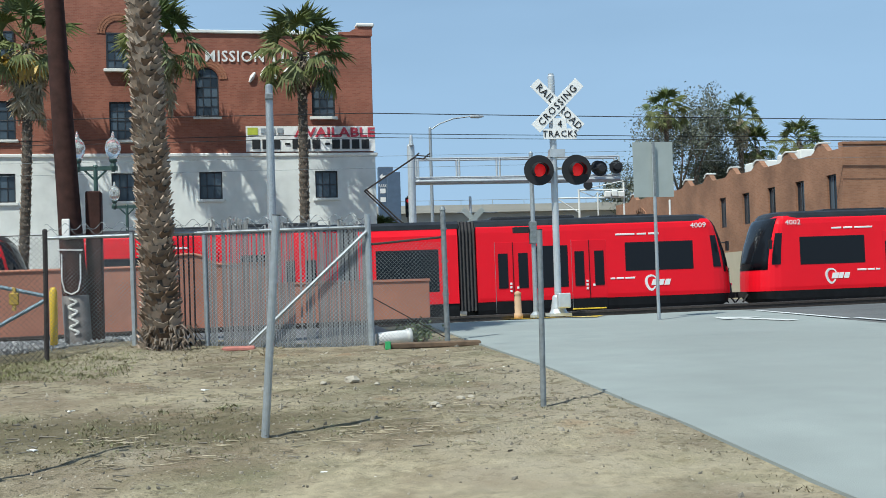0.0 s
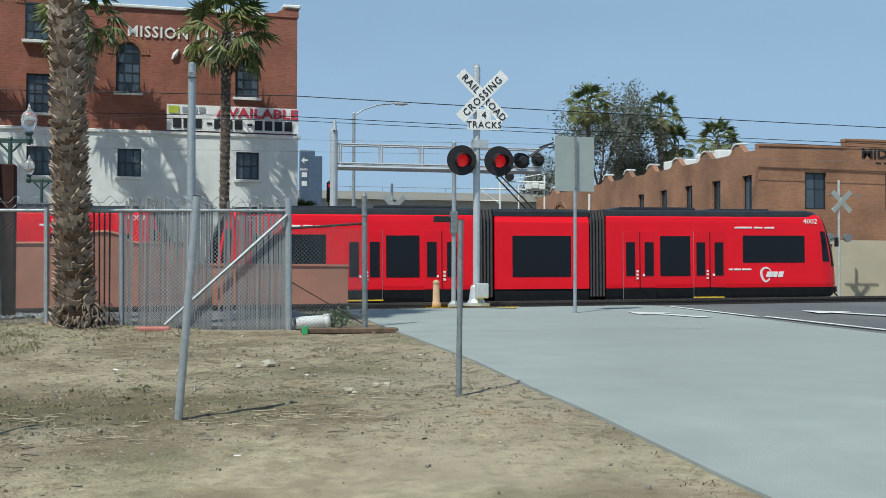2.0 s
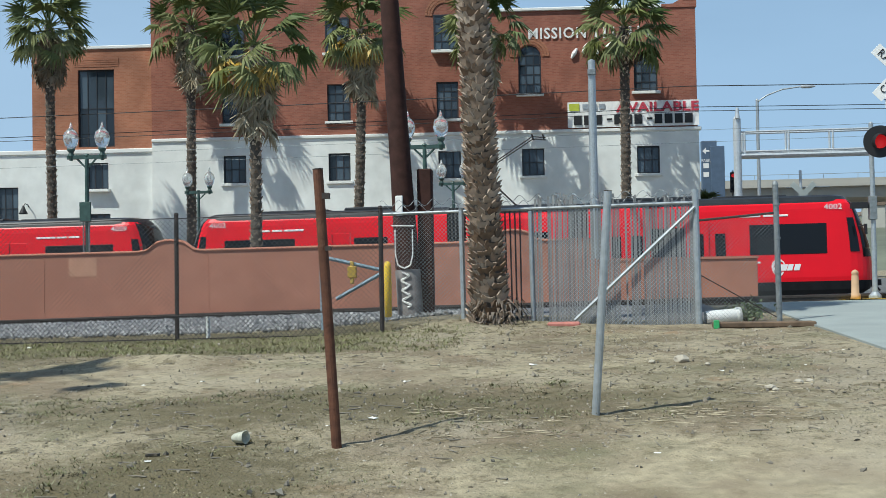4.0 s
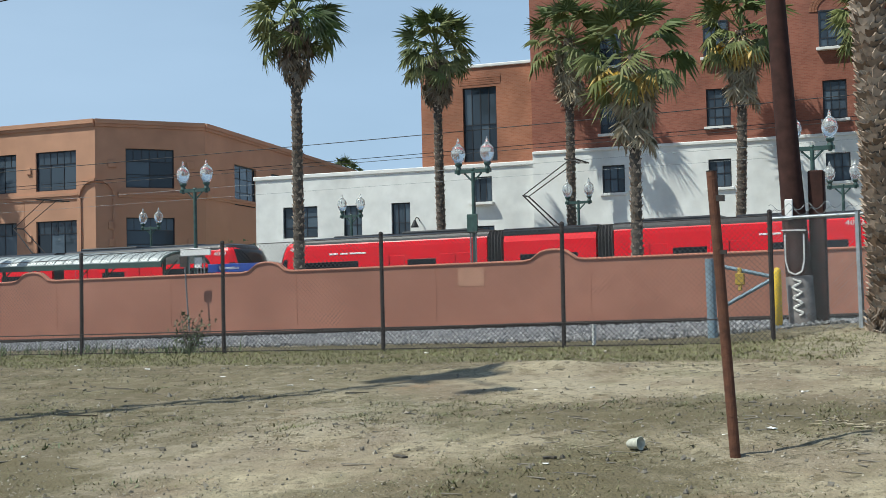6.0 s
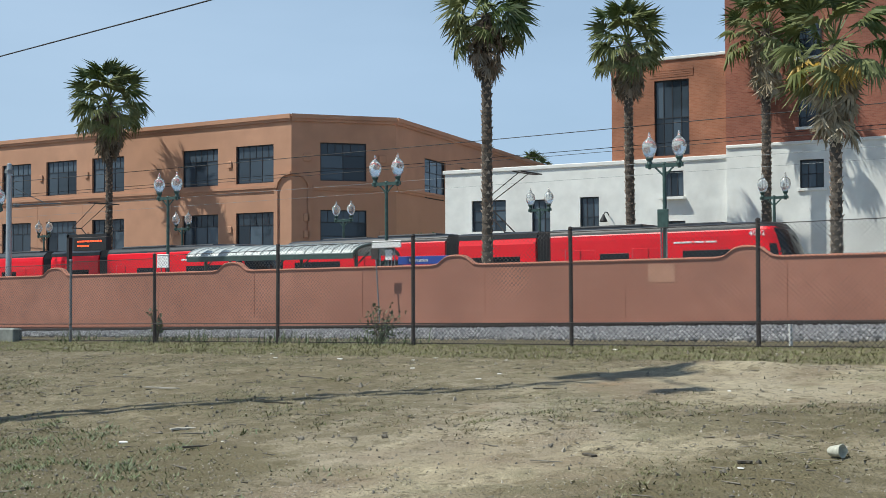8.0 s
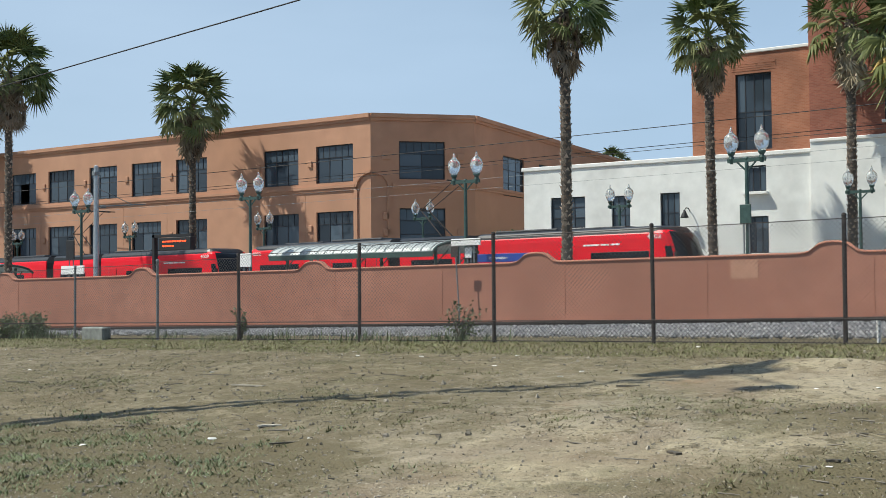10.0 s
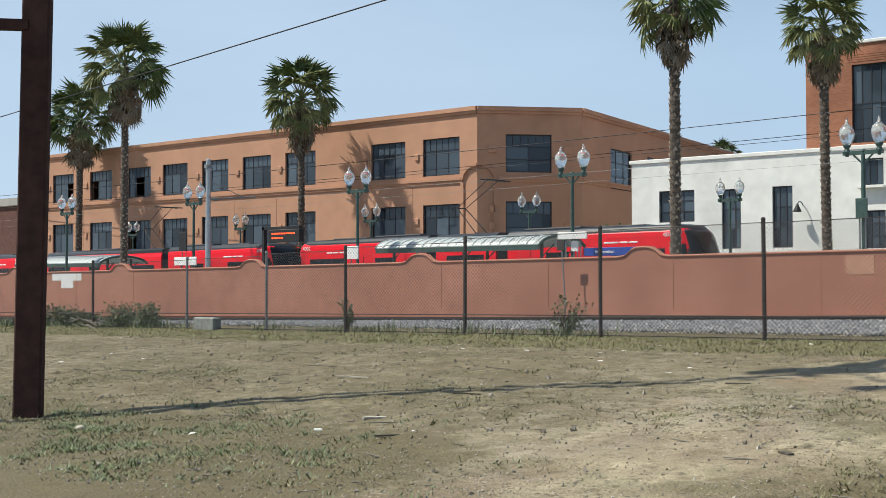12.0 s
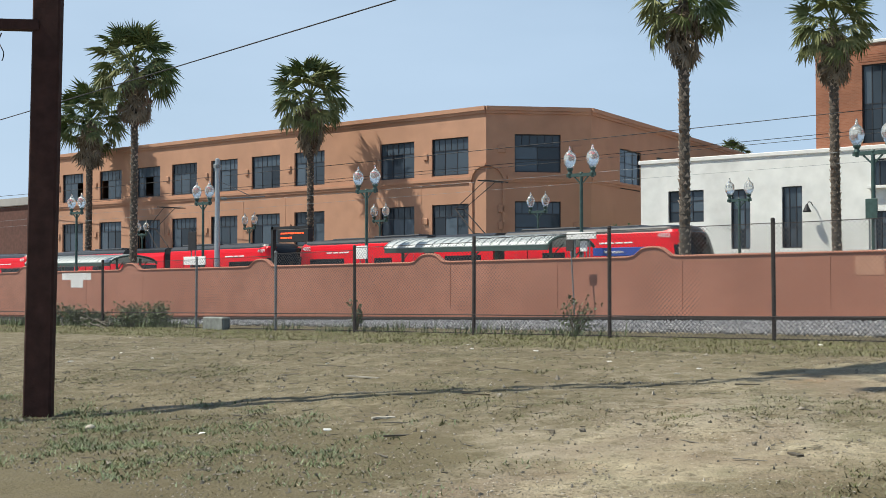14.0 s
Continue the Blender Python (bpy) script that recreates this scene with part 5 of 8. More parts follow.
def catenary_pole(x, y, h, z0):
    top = thing("catenary_pole", pose(x, y, z0), "tapered galvanised steel pole that holds the overhead wire", "pole", "catenary poles")
    bm = bmesh.new()
    lathe(bm, [(0.24, 0), (0.24, 0.05), (0.17, 0.06), (0.125, h), (0.05, h + 0.05)], 14)
    part("pole", bm, GALV, top, smooth=False)
    bm = bmesh.new()
    tube(bm, (0, 0.1, h - 2.2), (0.0, 3.4, h - 1.9), 0.035, seg=8)
    tube(bm, (0, 0.1, h - 1.2), (0.0, 2.4, h - 1.95), 0.02, seg=6)
    for k in range(4):
        tube(bm, (0, 0.3 + 0.09 * k, h - 2.18), (0, 0.34 + 0.09 * k, h - 2.18), 0.09, seg=8)
    part("bracket", bm, GALV_DARK, top, "bracket with insulators")
    bm = bmesh.new()
    box(bm, -0.14, -0.2, h - 0.5, 0.14, 0.2, h - 0.3)
    bevelled(bm, 0.02)
    part("clamp", bm, GALV_DARK, top)


catenary_pole(0.68, 42.1, 8.45, 0.4)
catenary_pole(-54.6, 42.1, 8.3, 0.0)


def cable(name, pts, r, mat, label):
    cu = bpy.data.curves.new(name, "CURVE")
    cu.dimensions, cu.bevel_depth, cu.bevel_resolution = "3D", r, 1
    sp = cu.splines.new("POLY")
    sp.points.add(len(pts) - 1)
    for p, q in zip(sp.points, pts):
        p.co = (*q, 1)
    cu.materials.append(mat)
    return tagged(new(name, cu), label, "cable", "overhead cables")


def sagging(a, b, sag, n=14):
    a, b = Vector(a), Vector(b)
    return [a.lerp(b, i / n) - Vector((0, 0, sag * 4 * (i / n) * (1 - i / n))) for i in range(n + 1)]


for y, z in ((45.3, 6.67), (49.6, 6.67)):
    cable("contact_wire", [(-110, y, z - 0.95), (80, y, z + 0.7)], 0.007, GALV_DARK, "thin black overhead contact wire")
for y, z0, z1, r in ((53, 9.5, 8.9, 0.02), (53.4, 8.65, 8.3, 0.016), (53.2, 8.45, 8.1, 0.014)):
    cable("power_line", sagging((-110, y, z0 - 0.6), (5, y, z0), 0.3) + sagging((5, y, z0), (90, y, z1 - 0.3), 0.25)[1:], r, BLACK_PAINT, "black overhead power line along the tracks")
cable("power_line", sagging((-75, 23.6, 5.95), (14, 12.6, 7.4), 0.15), 0.014, BLACK_PAINT, "thick black cable over the dirt lot")


def utility_frame():
    """Two dark posts with a cross-beam; the second one stands out of sight."""
    top = thing("utility_pole", pose(-11.98, 6.86, 0.0), "dark brown timber utility pole with a cross-beam", "utility pole")
    for dx, dy in ((0, 0), (-0.85, -1.15)):
        bm = bmesh.new()
        box(bm, -0.15, -0.07, -0.4, 0.15, 0.07, 14, pose(dx, dy, 0, 0, 1.0, 40))
        bevelled(bm, 0.02)
        part("post", bm, WOOD_POLE, top)
    bm = bmesh.new()
    box(bm, -1.4, -0.06, -0.055, 0.1, 0.06, 0.055, pose(-0.05, -0.1, 4.28, 0, 0, 49.4))
    part("cross_beam", bm, WOOD_POLE, top)
    bm = bmesh.new()
    for k in range(10):
        a, b = 0.6 * k, 0.6 * (k + 1)
        tube(bm, (-0.28 - 0.05 * math.sin(a), -0.3, 4.2 - 0.03 * k), (-0.28 - 0.05 * math.sin(b), -0.3, 4.17 - 0.03 * k), 0.006, seg=5)
    part("loose_wire", bm, BLACK_PAINT, top, "loose curled wire")
    # arms and transformers at the head, across the way the sun stands
    across = pose(0.2, 0.05, 0, 0, 0, -47.0)
    for z, x1, w in ((12.6, 0.15, 0.05), (13.35, 1.4, 0.025)):
        bm = bmesh.new()
        box(bm, -0.7, -w, z - w, x1, w, z + w, across)
        part("head_arm", bm, WOOD_POLE, top)
    for x, z0, z1, r in ((-0.5, 12.1, 13.2, 0.26), (-0.55, 13.5, 14.3, 0.2), (-0.25, 12.9, 13.9, 0.2), (1.32, 12.7, 13.3, 0.19)):
        bm = bmesh.new()
        lathe(bm, [(r * 0.9, z0), (r, z0 + 0.05), (r, z1 - 0.08), (r * 0.7, z1), (0.04, z1 + 0.03), (0.03, z1 + 0.2)], 16, across @ pose(x, 0, 0))
        part("transformer", bm, GALV_DARK, top, "grey transformer can")


utility_frame()


def wood_pole():
    top = thing("utility_pole", pose(-2.62, 19.6, 0.75), "thick creosoted wooden pole with a white-painted foot", "utility pole")
    bm = bmesh.new()
    st = [(0.2, -0.3), (0.2, 1.0), (0.175, 2.5), (0.15, 5.5), (0.14, 11.5)]
    rings = []
    for r, z in st:
        rings.append([bm.verts.new((-0.052 * z + r * math.cos(2 * math.pi * i / 18), r * math.sin(2 * math.pi * i / 18), z)) for i in range(18)])
    for p, q in zip(rings, rings[1:]):
        for i in range(18):
            bm.faces.new((p[i], p[(i + 1) % 18], q[(i + 1) % 18], q[i]))
    bm.faces.new(rings[-1])
    part("post", bm, WOOD_POLE, top, smooth=True)
    bm = bmesh.new()
    lathe(bm, [(0.204, -0.2), (0.207, 0.0), (0.207, 0.9), (0.2, 0.91)], 22, pose(0, 0, 0, 0, -3.0, 0))
    part("foot_sleeve", bm, material("grey_sleeve", (0.2, 0.18, 0.175), 0.7, 0.2, grain=6, vary=0.3, stain=0.4), top, "weathered grey sleeve round the foot", smooth=True)
    bm = bmesh.new()
    for ph, amp, zz in ((0.0, 0.07, 0.0), (1.6, 0.05, 0.03)):
        pts = []
        for k in range(40):
            z = 0.3 + 0.54 * k / 39 + zz
            x = amp * math.sin(k * 0.55 + ph) - 0.02
            pts.append((x - 0.052 * z, -math.sqrt(0.216 ** 2 - x * x), z))
        for p, q in zip(pts, pts[1:]):
            tube(bm, p, q, 0.014, seg=5)
    tagged(part("scrawl", bm, WHITE_PAINT, top, "white sprayed scrawl"), kind="stuff")
    bm = bmesh.new()
    box(bm, -0.06, -0.225, 1.78, 0.06, -0.195, 2.1, pose(-0.14, 0, 0))
    bevelled(bm, 0.01)
    part("tag", bm, WHITE_PAINT, top, "small white plate")
    bm = bmesh.new()
    pts = [(-0.14, 1.55), (-0.14, 1.15), (-0.1, 0.98), (0, 0.93), (0.1, 0.98), (0.14, 1.15), (0.14, 1.55)]
    for p, q in zip(pts, pts[1:]):
        tube(bm, (p[0] - 0.07, -0.22, p[1]), (q[0] - 0.07, -0.22, q[1]), 0.012, seg=6)
    tube(bm, (-0.27, -0.2, 1.62), (0.1, -0.2, 1.61), 0.01, seg=6)
    part("strap", bm, WHITE_PAINT, top, "white-painted metal strap")
    bm = bmesh.new()
    box(bm, 0.12, 0.05, -0.3, 0.36, 0.3, 2.55)
    bevelled(bm, 0.02)
    part("stub_post", bm, WOOD_POLE, top, "dark timber stub post")


wood_pole()
bm = bmesh.new()
lathe(bm, [(0.06, -0.2), (0.06, 0.9), (0.045, 0.96), (0.01, 0.98)], 12)
one("bollard", bm, YELLOW, "yellow steel bollard beside the wooden pole", "bollard", m=pose(-2.95, 19.3, 0.82), smooth=True)


# ---- palms ----
def fan_leaf(bm, m, r, n, droop, stalk=1.0, split=0.46, span=215.0):
    """A stalk and a pleated fan, whole near the stalk and split into hanging tips."""
    v = [bm.verts.new(m @ Vector(p)) for p in ((0, -0.035, 0), (0, 0.035, 0), (stalk, 0.016, 0), (stalk, -0.016, 0))]
    bm.faces.new(v)
    base = Vector((stalk, 0, 0))
    hub = bm.verts.new(m @ base)
    turn = lambda k: math.radians(-span / 2 + span * k / n)
    inner = []
    for k in range(n + 1):
        a = turn(k)
        l = r * split * (0.78 + 0.22 * math.cos(a))
        inner.append(bm.verts.new(m @ (base + Vector((math.cos(a) * l, math.sin(a) * l, (0.05 if k % 2 else -0.05) * r - droop * 0.16 * l * (1 - 0.4 * math.cos(a)))))))
    for k in range(n):
        bm.faces.new((hub, inner[k], inner[k + 1]))
        a = (turn(k) + turn(k + 1)) / 2 + math.radians(rng.uniform(-4, 4))
        l = r * rng.uniform(0.82, 1.06) * (0.78 + 0.22 * math.cos(a))
        tip = bm.verts.new(m @ (base + Vector((math.cos(a) * l * 0.95, math.sin(a) * l * 0.95, -droop * l * rng.uniform(0.35, 0.8)))))
        bm.faces.new((inner[k], tip, inner[k + 1]))


def palm_crowns(seed, live, dead, yellow=0, skirt=1.6, reach=1.0, dead_leaf=PALM_DEAD):
    global rng
    rng = random.Random(seed)
    out = []
    bm = bmesh.new()
    for k in range(live):
        u = k / live
        az, el = 360 * (k * 0.381966) % 360 + rng.uniform(-14, 14), 84 - 126 * u ** 0.78 + rng.uniform(-9, 9)
        fan_leaf(bm, pose(0, 0, 0.15 - 0.35 * u, 0, 0, az) @ pose(0, 0, 0, 0, -el, 0) @ pose(0, 0, 0, rng.uniform(-55, 55)), rng.uniform(0.78, 1.05) * reach, 21, rng.uniform(0.4, 0.8) + 0.4 * u, stalk=rng.uniform(0.95, 1.4) * reach)
    out.append(mesh_of("crown", bm, PALM_LEAF))
    bm = bmesh.new()
    for k in range(dead):
        u = k / dead
        z = -skirt * u ** 1.1
        az, el = 137.5 * k % 360, -rng.uniform(60, 86) + 22 * (1 - u) * rng.random()
        off = 0.32 * math.sin(math.pi * min(1.0, 0.25 + 0.75 * (1 - u)))
        fan_leaf(bm, pose(0, 0, z + 0.05, 0, 0, az) @ pose(off, 0, 0, 0, -el, 0) @ pose(0, 0, 0, rng.uniform(-60, 60)), rng.uniform(0.5, 0.85) * reach, 9, rng.uniform(0.2, 0.6), stalk=rng.uniform(0.15, 0.5) * reach, split=0.4, span=110.0)
    out.append(mesh_of("skirt", bm, dead_leaf))
    if yellow:
        bm = bmesh.new()
        for k in range(yellow):
            az = 200 + 140 * k / yellow
            fan_leaf(bm, pose(0, 0, 0, 0, 0, az) @ pose(0, 0, 0, 0, rng.uniform(30, 65), 0), 0.95, 13, 0.7, stalk=1.0)
        out.append(mesh_of("yellow_leaves", bm, PALM_YELLOW))
    return out


CROWNS = [palm_crowns(11, 38, 26, skirt=0.9), palm_crowns(12, 50, 64, skirt=1.9), palm_crowns(13, 32, 84, 6, skirt=2.4, reach=1.05, dead_leaf=PALM_PALE), palm_crowns(14, 34, 70, skirt=2.1, reach=0.95, dead_leaf=PALM_PALE)]


def palm(x, y, crown_z, kind=0, r=0.2, lean=(0.0, 0.0), base=None, group="palms by the station", label="tall fan palm with green crown and skirt of dead leaves", scale=1.0):
    z0 = ground_z(x, y) - 0.1 if base is None else base
    h = crown_z - z0
    top = thing("fan_palm", pose(x, y, z0), label, "palm tree", group)
    bm = bmesh.new()
    n, seg = max(24, int(h / 0.16)), 12
    rings = []
    for j in range(n + 1):
        t = j / n
        rr = r * (1.25 - 0.3 * min(1, t * 5) - 0.12 * t) * (1.08 if j % 2 else 0.94)
        cx, cy = lean[0] * (t - 1) * t * 4 * -0.25 + lean[0] * t, lean[1] * t
        rings.append([bm.verts.new((cx + rr * math.cos(2 * math.pi * i / seg) * (1 + 0.08 * noise.noise(Vector((i, j * 0.7, x)))), cy + rr * math.sin(2 * math.pi * i / seg), h * t)) for i in range(seg)])
    for p, q in zip(rings, rings[1:]):
        for i in range(seg):
            bm.faces.new((p[i], p[(i + 1) % seg], q[(i + 1) % seg], q[i]))
    part("trunk", bm, PALM_TRUNK, top)
    br = random.Random(int(abs(x) * 10))
    bm = bmesh.new()
    many = int(h / 0.035)
    for k in range(many):
        t = (k + 0.5) / many
        a = k * 2.39996
        rr = r * (1.25 - 0.3 * min(1, t * 5) - 0.12 * t) * 0.97
        cx, cy = lean[0] * (t - 1) * t * 4 * -0.25 + lean[0] * t, lean[1] * t
        out, side = Vector((math.cos(a), math.sin(a), 0)), Vector((-math.sin(a), math.cos(a), 0))
        p = Vector((cx, cy, h * t)) + out * rr
        s = br.uniform(0.7, 1.25)
        v = [bm.verts.new(q) for q in (p - side * 0.075 * s, p + side * 0.075 * s, p + out * 0.07 * s + Vector((0, 0, 0.13 * s)), p + Vector((0, 0, 0.1 * s)))]
        for f in ((0, 1, 2), (1, 3, 2), (3, 0, 2)):
            bm.faces.new([v[q] for q in f])
    tagged(part("bark", bm, PALM_BOOT, top), kind="stuff")
    for me in CROWNS[kind]:
        o = new(me.name, me)
        o.parent = top
        o.matrix_basis = pose(lean[0], lean[1], h, 0, 0, rng.uniform(0, 360) if "yellow" not in me.name else 0) @ Matrix.Scale(scale, 4)
    return top


for x, y, z, k, r, ln, s in ((-22.25, 37.5, 11.4, 1, 0.2, (0.0, 0), 0.95), (-10.0, 37.5, 8.9, 2, 0.19, (0.05, 0), 1.0), (-55.9, 37.5, 13.0, 1, 0.2, (0.1, 0), 1.25),
                             (2.3, 56.7, 12.9, 0, 0.24, (0.1, 0), 1.2), (-4.1, 56.7, 13.4, 3, 0.22, (0, 0), 1.2), (-10.4, 56.3, 13.2, 2, 0.24, (0.55, 0), 1.15), (-18.5, 57.2, 13.9, 3, 0.24, (0.1, 0), 1.2),
                             (-23.6, 53.2, 13.2, 1, 0.23, (-0.15, 0), 1.1), (-57.7, 51.8, 13.1, 1, 0.23, (0, 0), 1.4), (-83.3, 51.8, 14.0, 1, 0.265, (0.2, 0), 1.5)):
    palm(x, y, z, k, r, ln, scale=s)
for x, y, z, k in ((-58.5, 108, 13.5, 0), (-41.0, 110, 13.6, 0)):
    palm(x, y, z, k, 0.2, group="far palms", label="far fan palm behind the white building")


def rough_palm():
    """The near palm: a thick trunk covered with cut leaf bases and a shaggy foot."""
    z0 = 0.7
    top = thing("fan_palm", pose(-1.22, 18.1, z0), "thick palm trunk covered in brown cut leaf bases by the fence", "palm tree")
    h, n, seg = 9.6, 60, 18
    at = lambda t: (-0.26 * t * 1.7 * (1 - 0.3 * t), 0.0)
    rad = lambda z: 0.205 + 0.16 * math.exp(-z / 0.55) + 0.02 * math.exp(-((z - 2) / 1.5) ** 2)
    bm = bmesh.new()
    rings = []
    for j in range(n + 1):
        z = h * j / n
        cx, cy = at(z / h)
        rings.append([bm.verts.new((cx + rad(z) * 0.92 * math.cos(2 * math.pi * i / seg), cy + rad(z) * 0.92 * math.sin(2 * math.pi * i / seg), z - 0.1)) for i in range(seg)])
    for p, q in zip(rings, rings[1:]):
        for i in range(seg):
            bm.faces.new((p[i], p[(i + 1) % seg], q[(i + 1) % seg], q[i]))
    part("trunk", bm, PALM_TRUNK, top)
    r = random.Random(8)
    bm = bmesh.new()
    count = 760
    for k in range(count):
        z = 0.05 + (h - 0.2) * k / count
        a = k * 2.39996
        cx, cy = at(z / h)
        rr = rad(z)
        s = r.uniform(0.8, 1.2)
        m = Matrix.Translation((cx + rr * 0.93 * math.cos(a), cy + rr * 0.93 * math.sin(a), z)) @ pose(0, 0, 0, 0, 0, math.degrees(a)) @ pose(0, 0, 0, r.uniform(-22, 22), 14 + r.uniform(-12, 14), 0)
        pts = [(0.0, -0.045, -0.075), (0.0, 0.045, -0.075), (0.02, 0.095, 0.02), (0.05, 0.085, 0.085), (0.03, 0.03, 0.04), (0.03, -0.03, 0.045), (0.05, -0.085, 0.08), (0.02, -0.095, 0.02)]
        f = [bm.verts.new(m @ (Vector(p) * s)) for p in pts]
        q = [bm.verts.new(m @ ((Vector(p) - Vector((0.03, 0, 0.01))) * s)) for p in pts]
        bm.faces.new((f[0], f[1], f[2], f[4], f[5], f[7]))
        bm.faces.new((f[2], f[3], f[4]))
        bm.faces.new((f[5], f[6], f[7]))
        for n0 in range(8):
            n1 = (n0 + 1) % 8
            bm.faces.new((f[n0], q[n0], q[n1], f[n1]))
    b = part("bark", bm, PALM_BOOT, top, "brown cut leaf bases")
    tagged(b, kind="stuff")
    bm = bmesh.new()
    for k in range(320):
        a, z = r.uniform(0, 6.28), r.uniform(-0.05, 0.5)
        rr = rad(max(0, z - 0.2)) * r.uniform(0.9, 1.1) + 0.06
        p = Vector((rr * math.cos(a) + 0.18 * (1 - z), rr * math.sin(a), z))
        d = Vector((math.cos(a) * r.uniform(0.2, 0.9), math.sin(a) * r.uniform(0.2, 0.9), -r.uniform(0.3, 1.2))).normalized() * r.uniform(0.08, 0.2)
        s = Vector((-math.sin(a), math.cos(a), 0)) * r.uniform(0.01, 0.03)
        bm.faces.new([bm.verts.new(q) for q in (p - s, p + s, p + d)])
    tagged(part("fibre", bm, PALM_FOOT, top, "shaggy dead fibre at the foot"), kind="stuff")
    for me in CROWNS[1]:
        o = new(me.name, me)
        o.parent = top
        o.matrix_basis = pose(at(1)[0], 0, h)
    return top


rough_palm()


# ---- fences ----
def mesh_panel(bm, length, height, step=0.075, r=0.003):
    """Woven diagonal wires over a panel along x."""
    def wire(a, b):
        a, b = Vector((a[0], 0, a[1])), Vector((b[0], 0, b[1]))
        d = (b - a).normalized()
        s = Vector((d.z, 0, -d.x)) * r
        t = Vector((0, r, 0))
        p = [bm.verts.new(a + s), bm.verts.new(a + t), bm.verts.new(a - s)]
        q = [bm.verts.new(b + s), bm.verts.new(b + t), bm.verts.new(b - s)]
        for i in range(3):
            bm.faces.new((p[i], p[(i + 1) % 3], q[(i + 1) % 3], q[i]))
    k = -height
    while k < length:
        x0, z0 = (k, 0.0) if k >= 0 else (0.0, -k)
        x1, z1 = (k + height, height) if k + height <= length else (length, length - k)
        if x1 > x0:
            wire((x0, z0), (x1, z1))
            wire((x0, height - z0), (x1, height - z1))
        k += step


def lot_fence():
    """The chain-link fence along the ballast, with dark posts."""
    top = thing("chain_link_fence", Matrix.Identity(4), "chain-link fence with dark rusty posts along the tracks", "fence")
    xs = [-2.76, -5.83, -8.86, -11.9, -14.95, -18.16, -20.65, -23.5, -27.43, -30.5, -33.5, -36.5, -39.5, -42.5]
    top_at = lambda x: float(np.interp(x, (-42.5, -27.4, -23.5, -18.2, -12, -2.7), (1.75, 2.05, 2.08, 2.24, 2.45, 2.55)))
    for k, x in enumerate(xs):
        z0 = ground_z(x, 17.5) - 0.2
        bm = bmesh.new()
        lean = 0.012 * math.sin(k * 2.1)
        tube(bm, (0, 0, 0), (lean, 0, top_at(x) - z0), 0.034 if k not in (6, 7) else 0.028, seg=8)
        lathe(bm, [(0.04, top_at(x) - z0), (0.03, top_at(x) - z0 + 0.03), (0.005, top_at(x) - z0 + 0.04)], 8, pose(lean, 0, 0))
        p = part("post", bm, GALV_DARK if k in (6, 7) else DARK_POST, top)
        p.matrix_basis = pose(x, 17.5, z0)
    for x1, x0 in zip(xs, xs[1:]):
        za, zb = ground_z(x0, 17.5) + 0.02, ground_z(x1, 17.5) + 0.02
        h = (top_at(x0) - za + top_at(x1) - zb) / 2 - 0.05
        bm = bmesh.new()
        mesh_panel(bm, x1 - x0, h)
        sh = Matrix.Identity(4)
        sh[2][0] = (zb - za) / (x1 - x0)
        bmesh.ops.transform(bm, matrix=Matrix.Translation((x0, 17.46, za)) @ sh, verts=bm.verts[:])
        tagged(part("wire_mesh", bm, WIRE, top, "diamond wire mesh"), kind="stuff")
        for z in (0.02, 0.36, h):
            bm = bmesh.new()
            tube(bm, (x0, 17.47, za + z), (x1, 17.47, zb + z), 0.007 if z != 0.36 else 0.011, seg=5)
            part("tension_wire", bm, DARK_POST, top)


lot_fence()


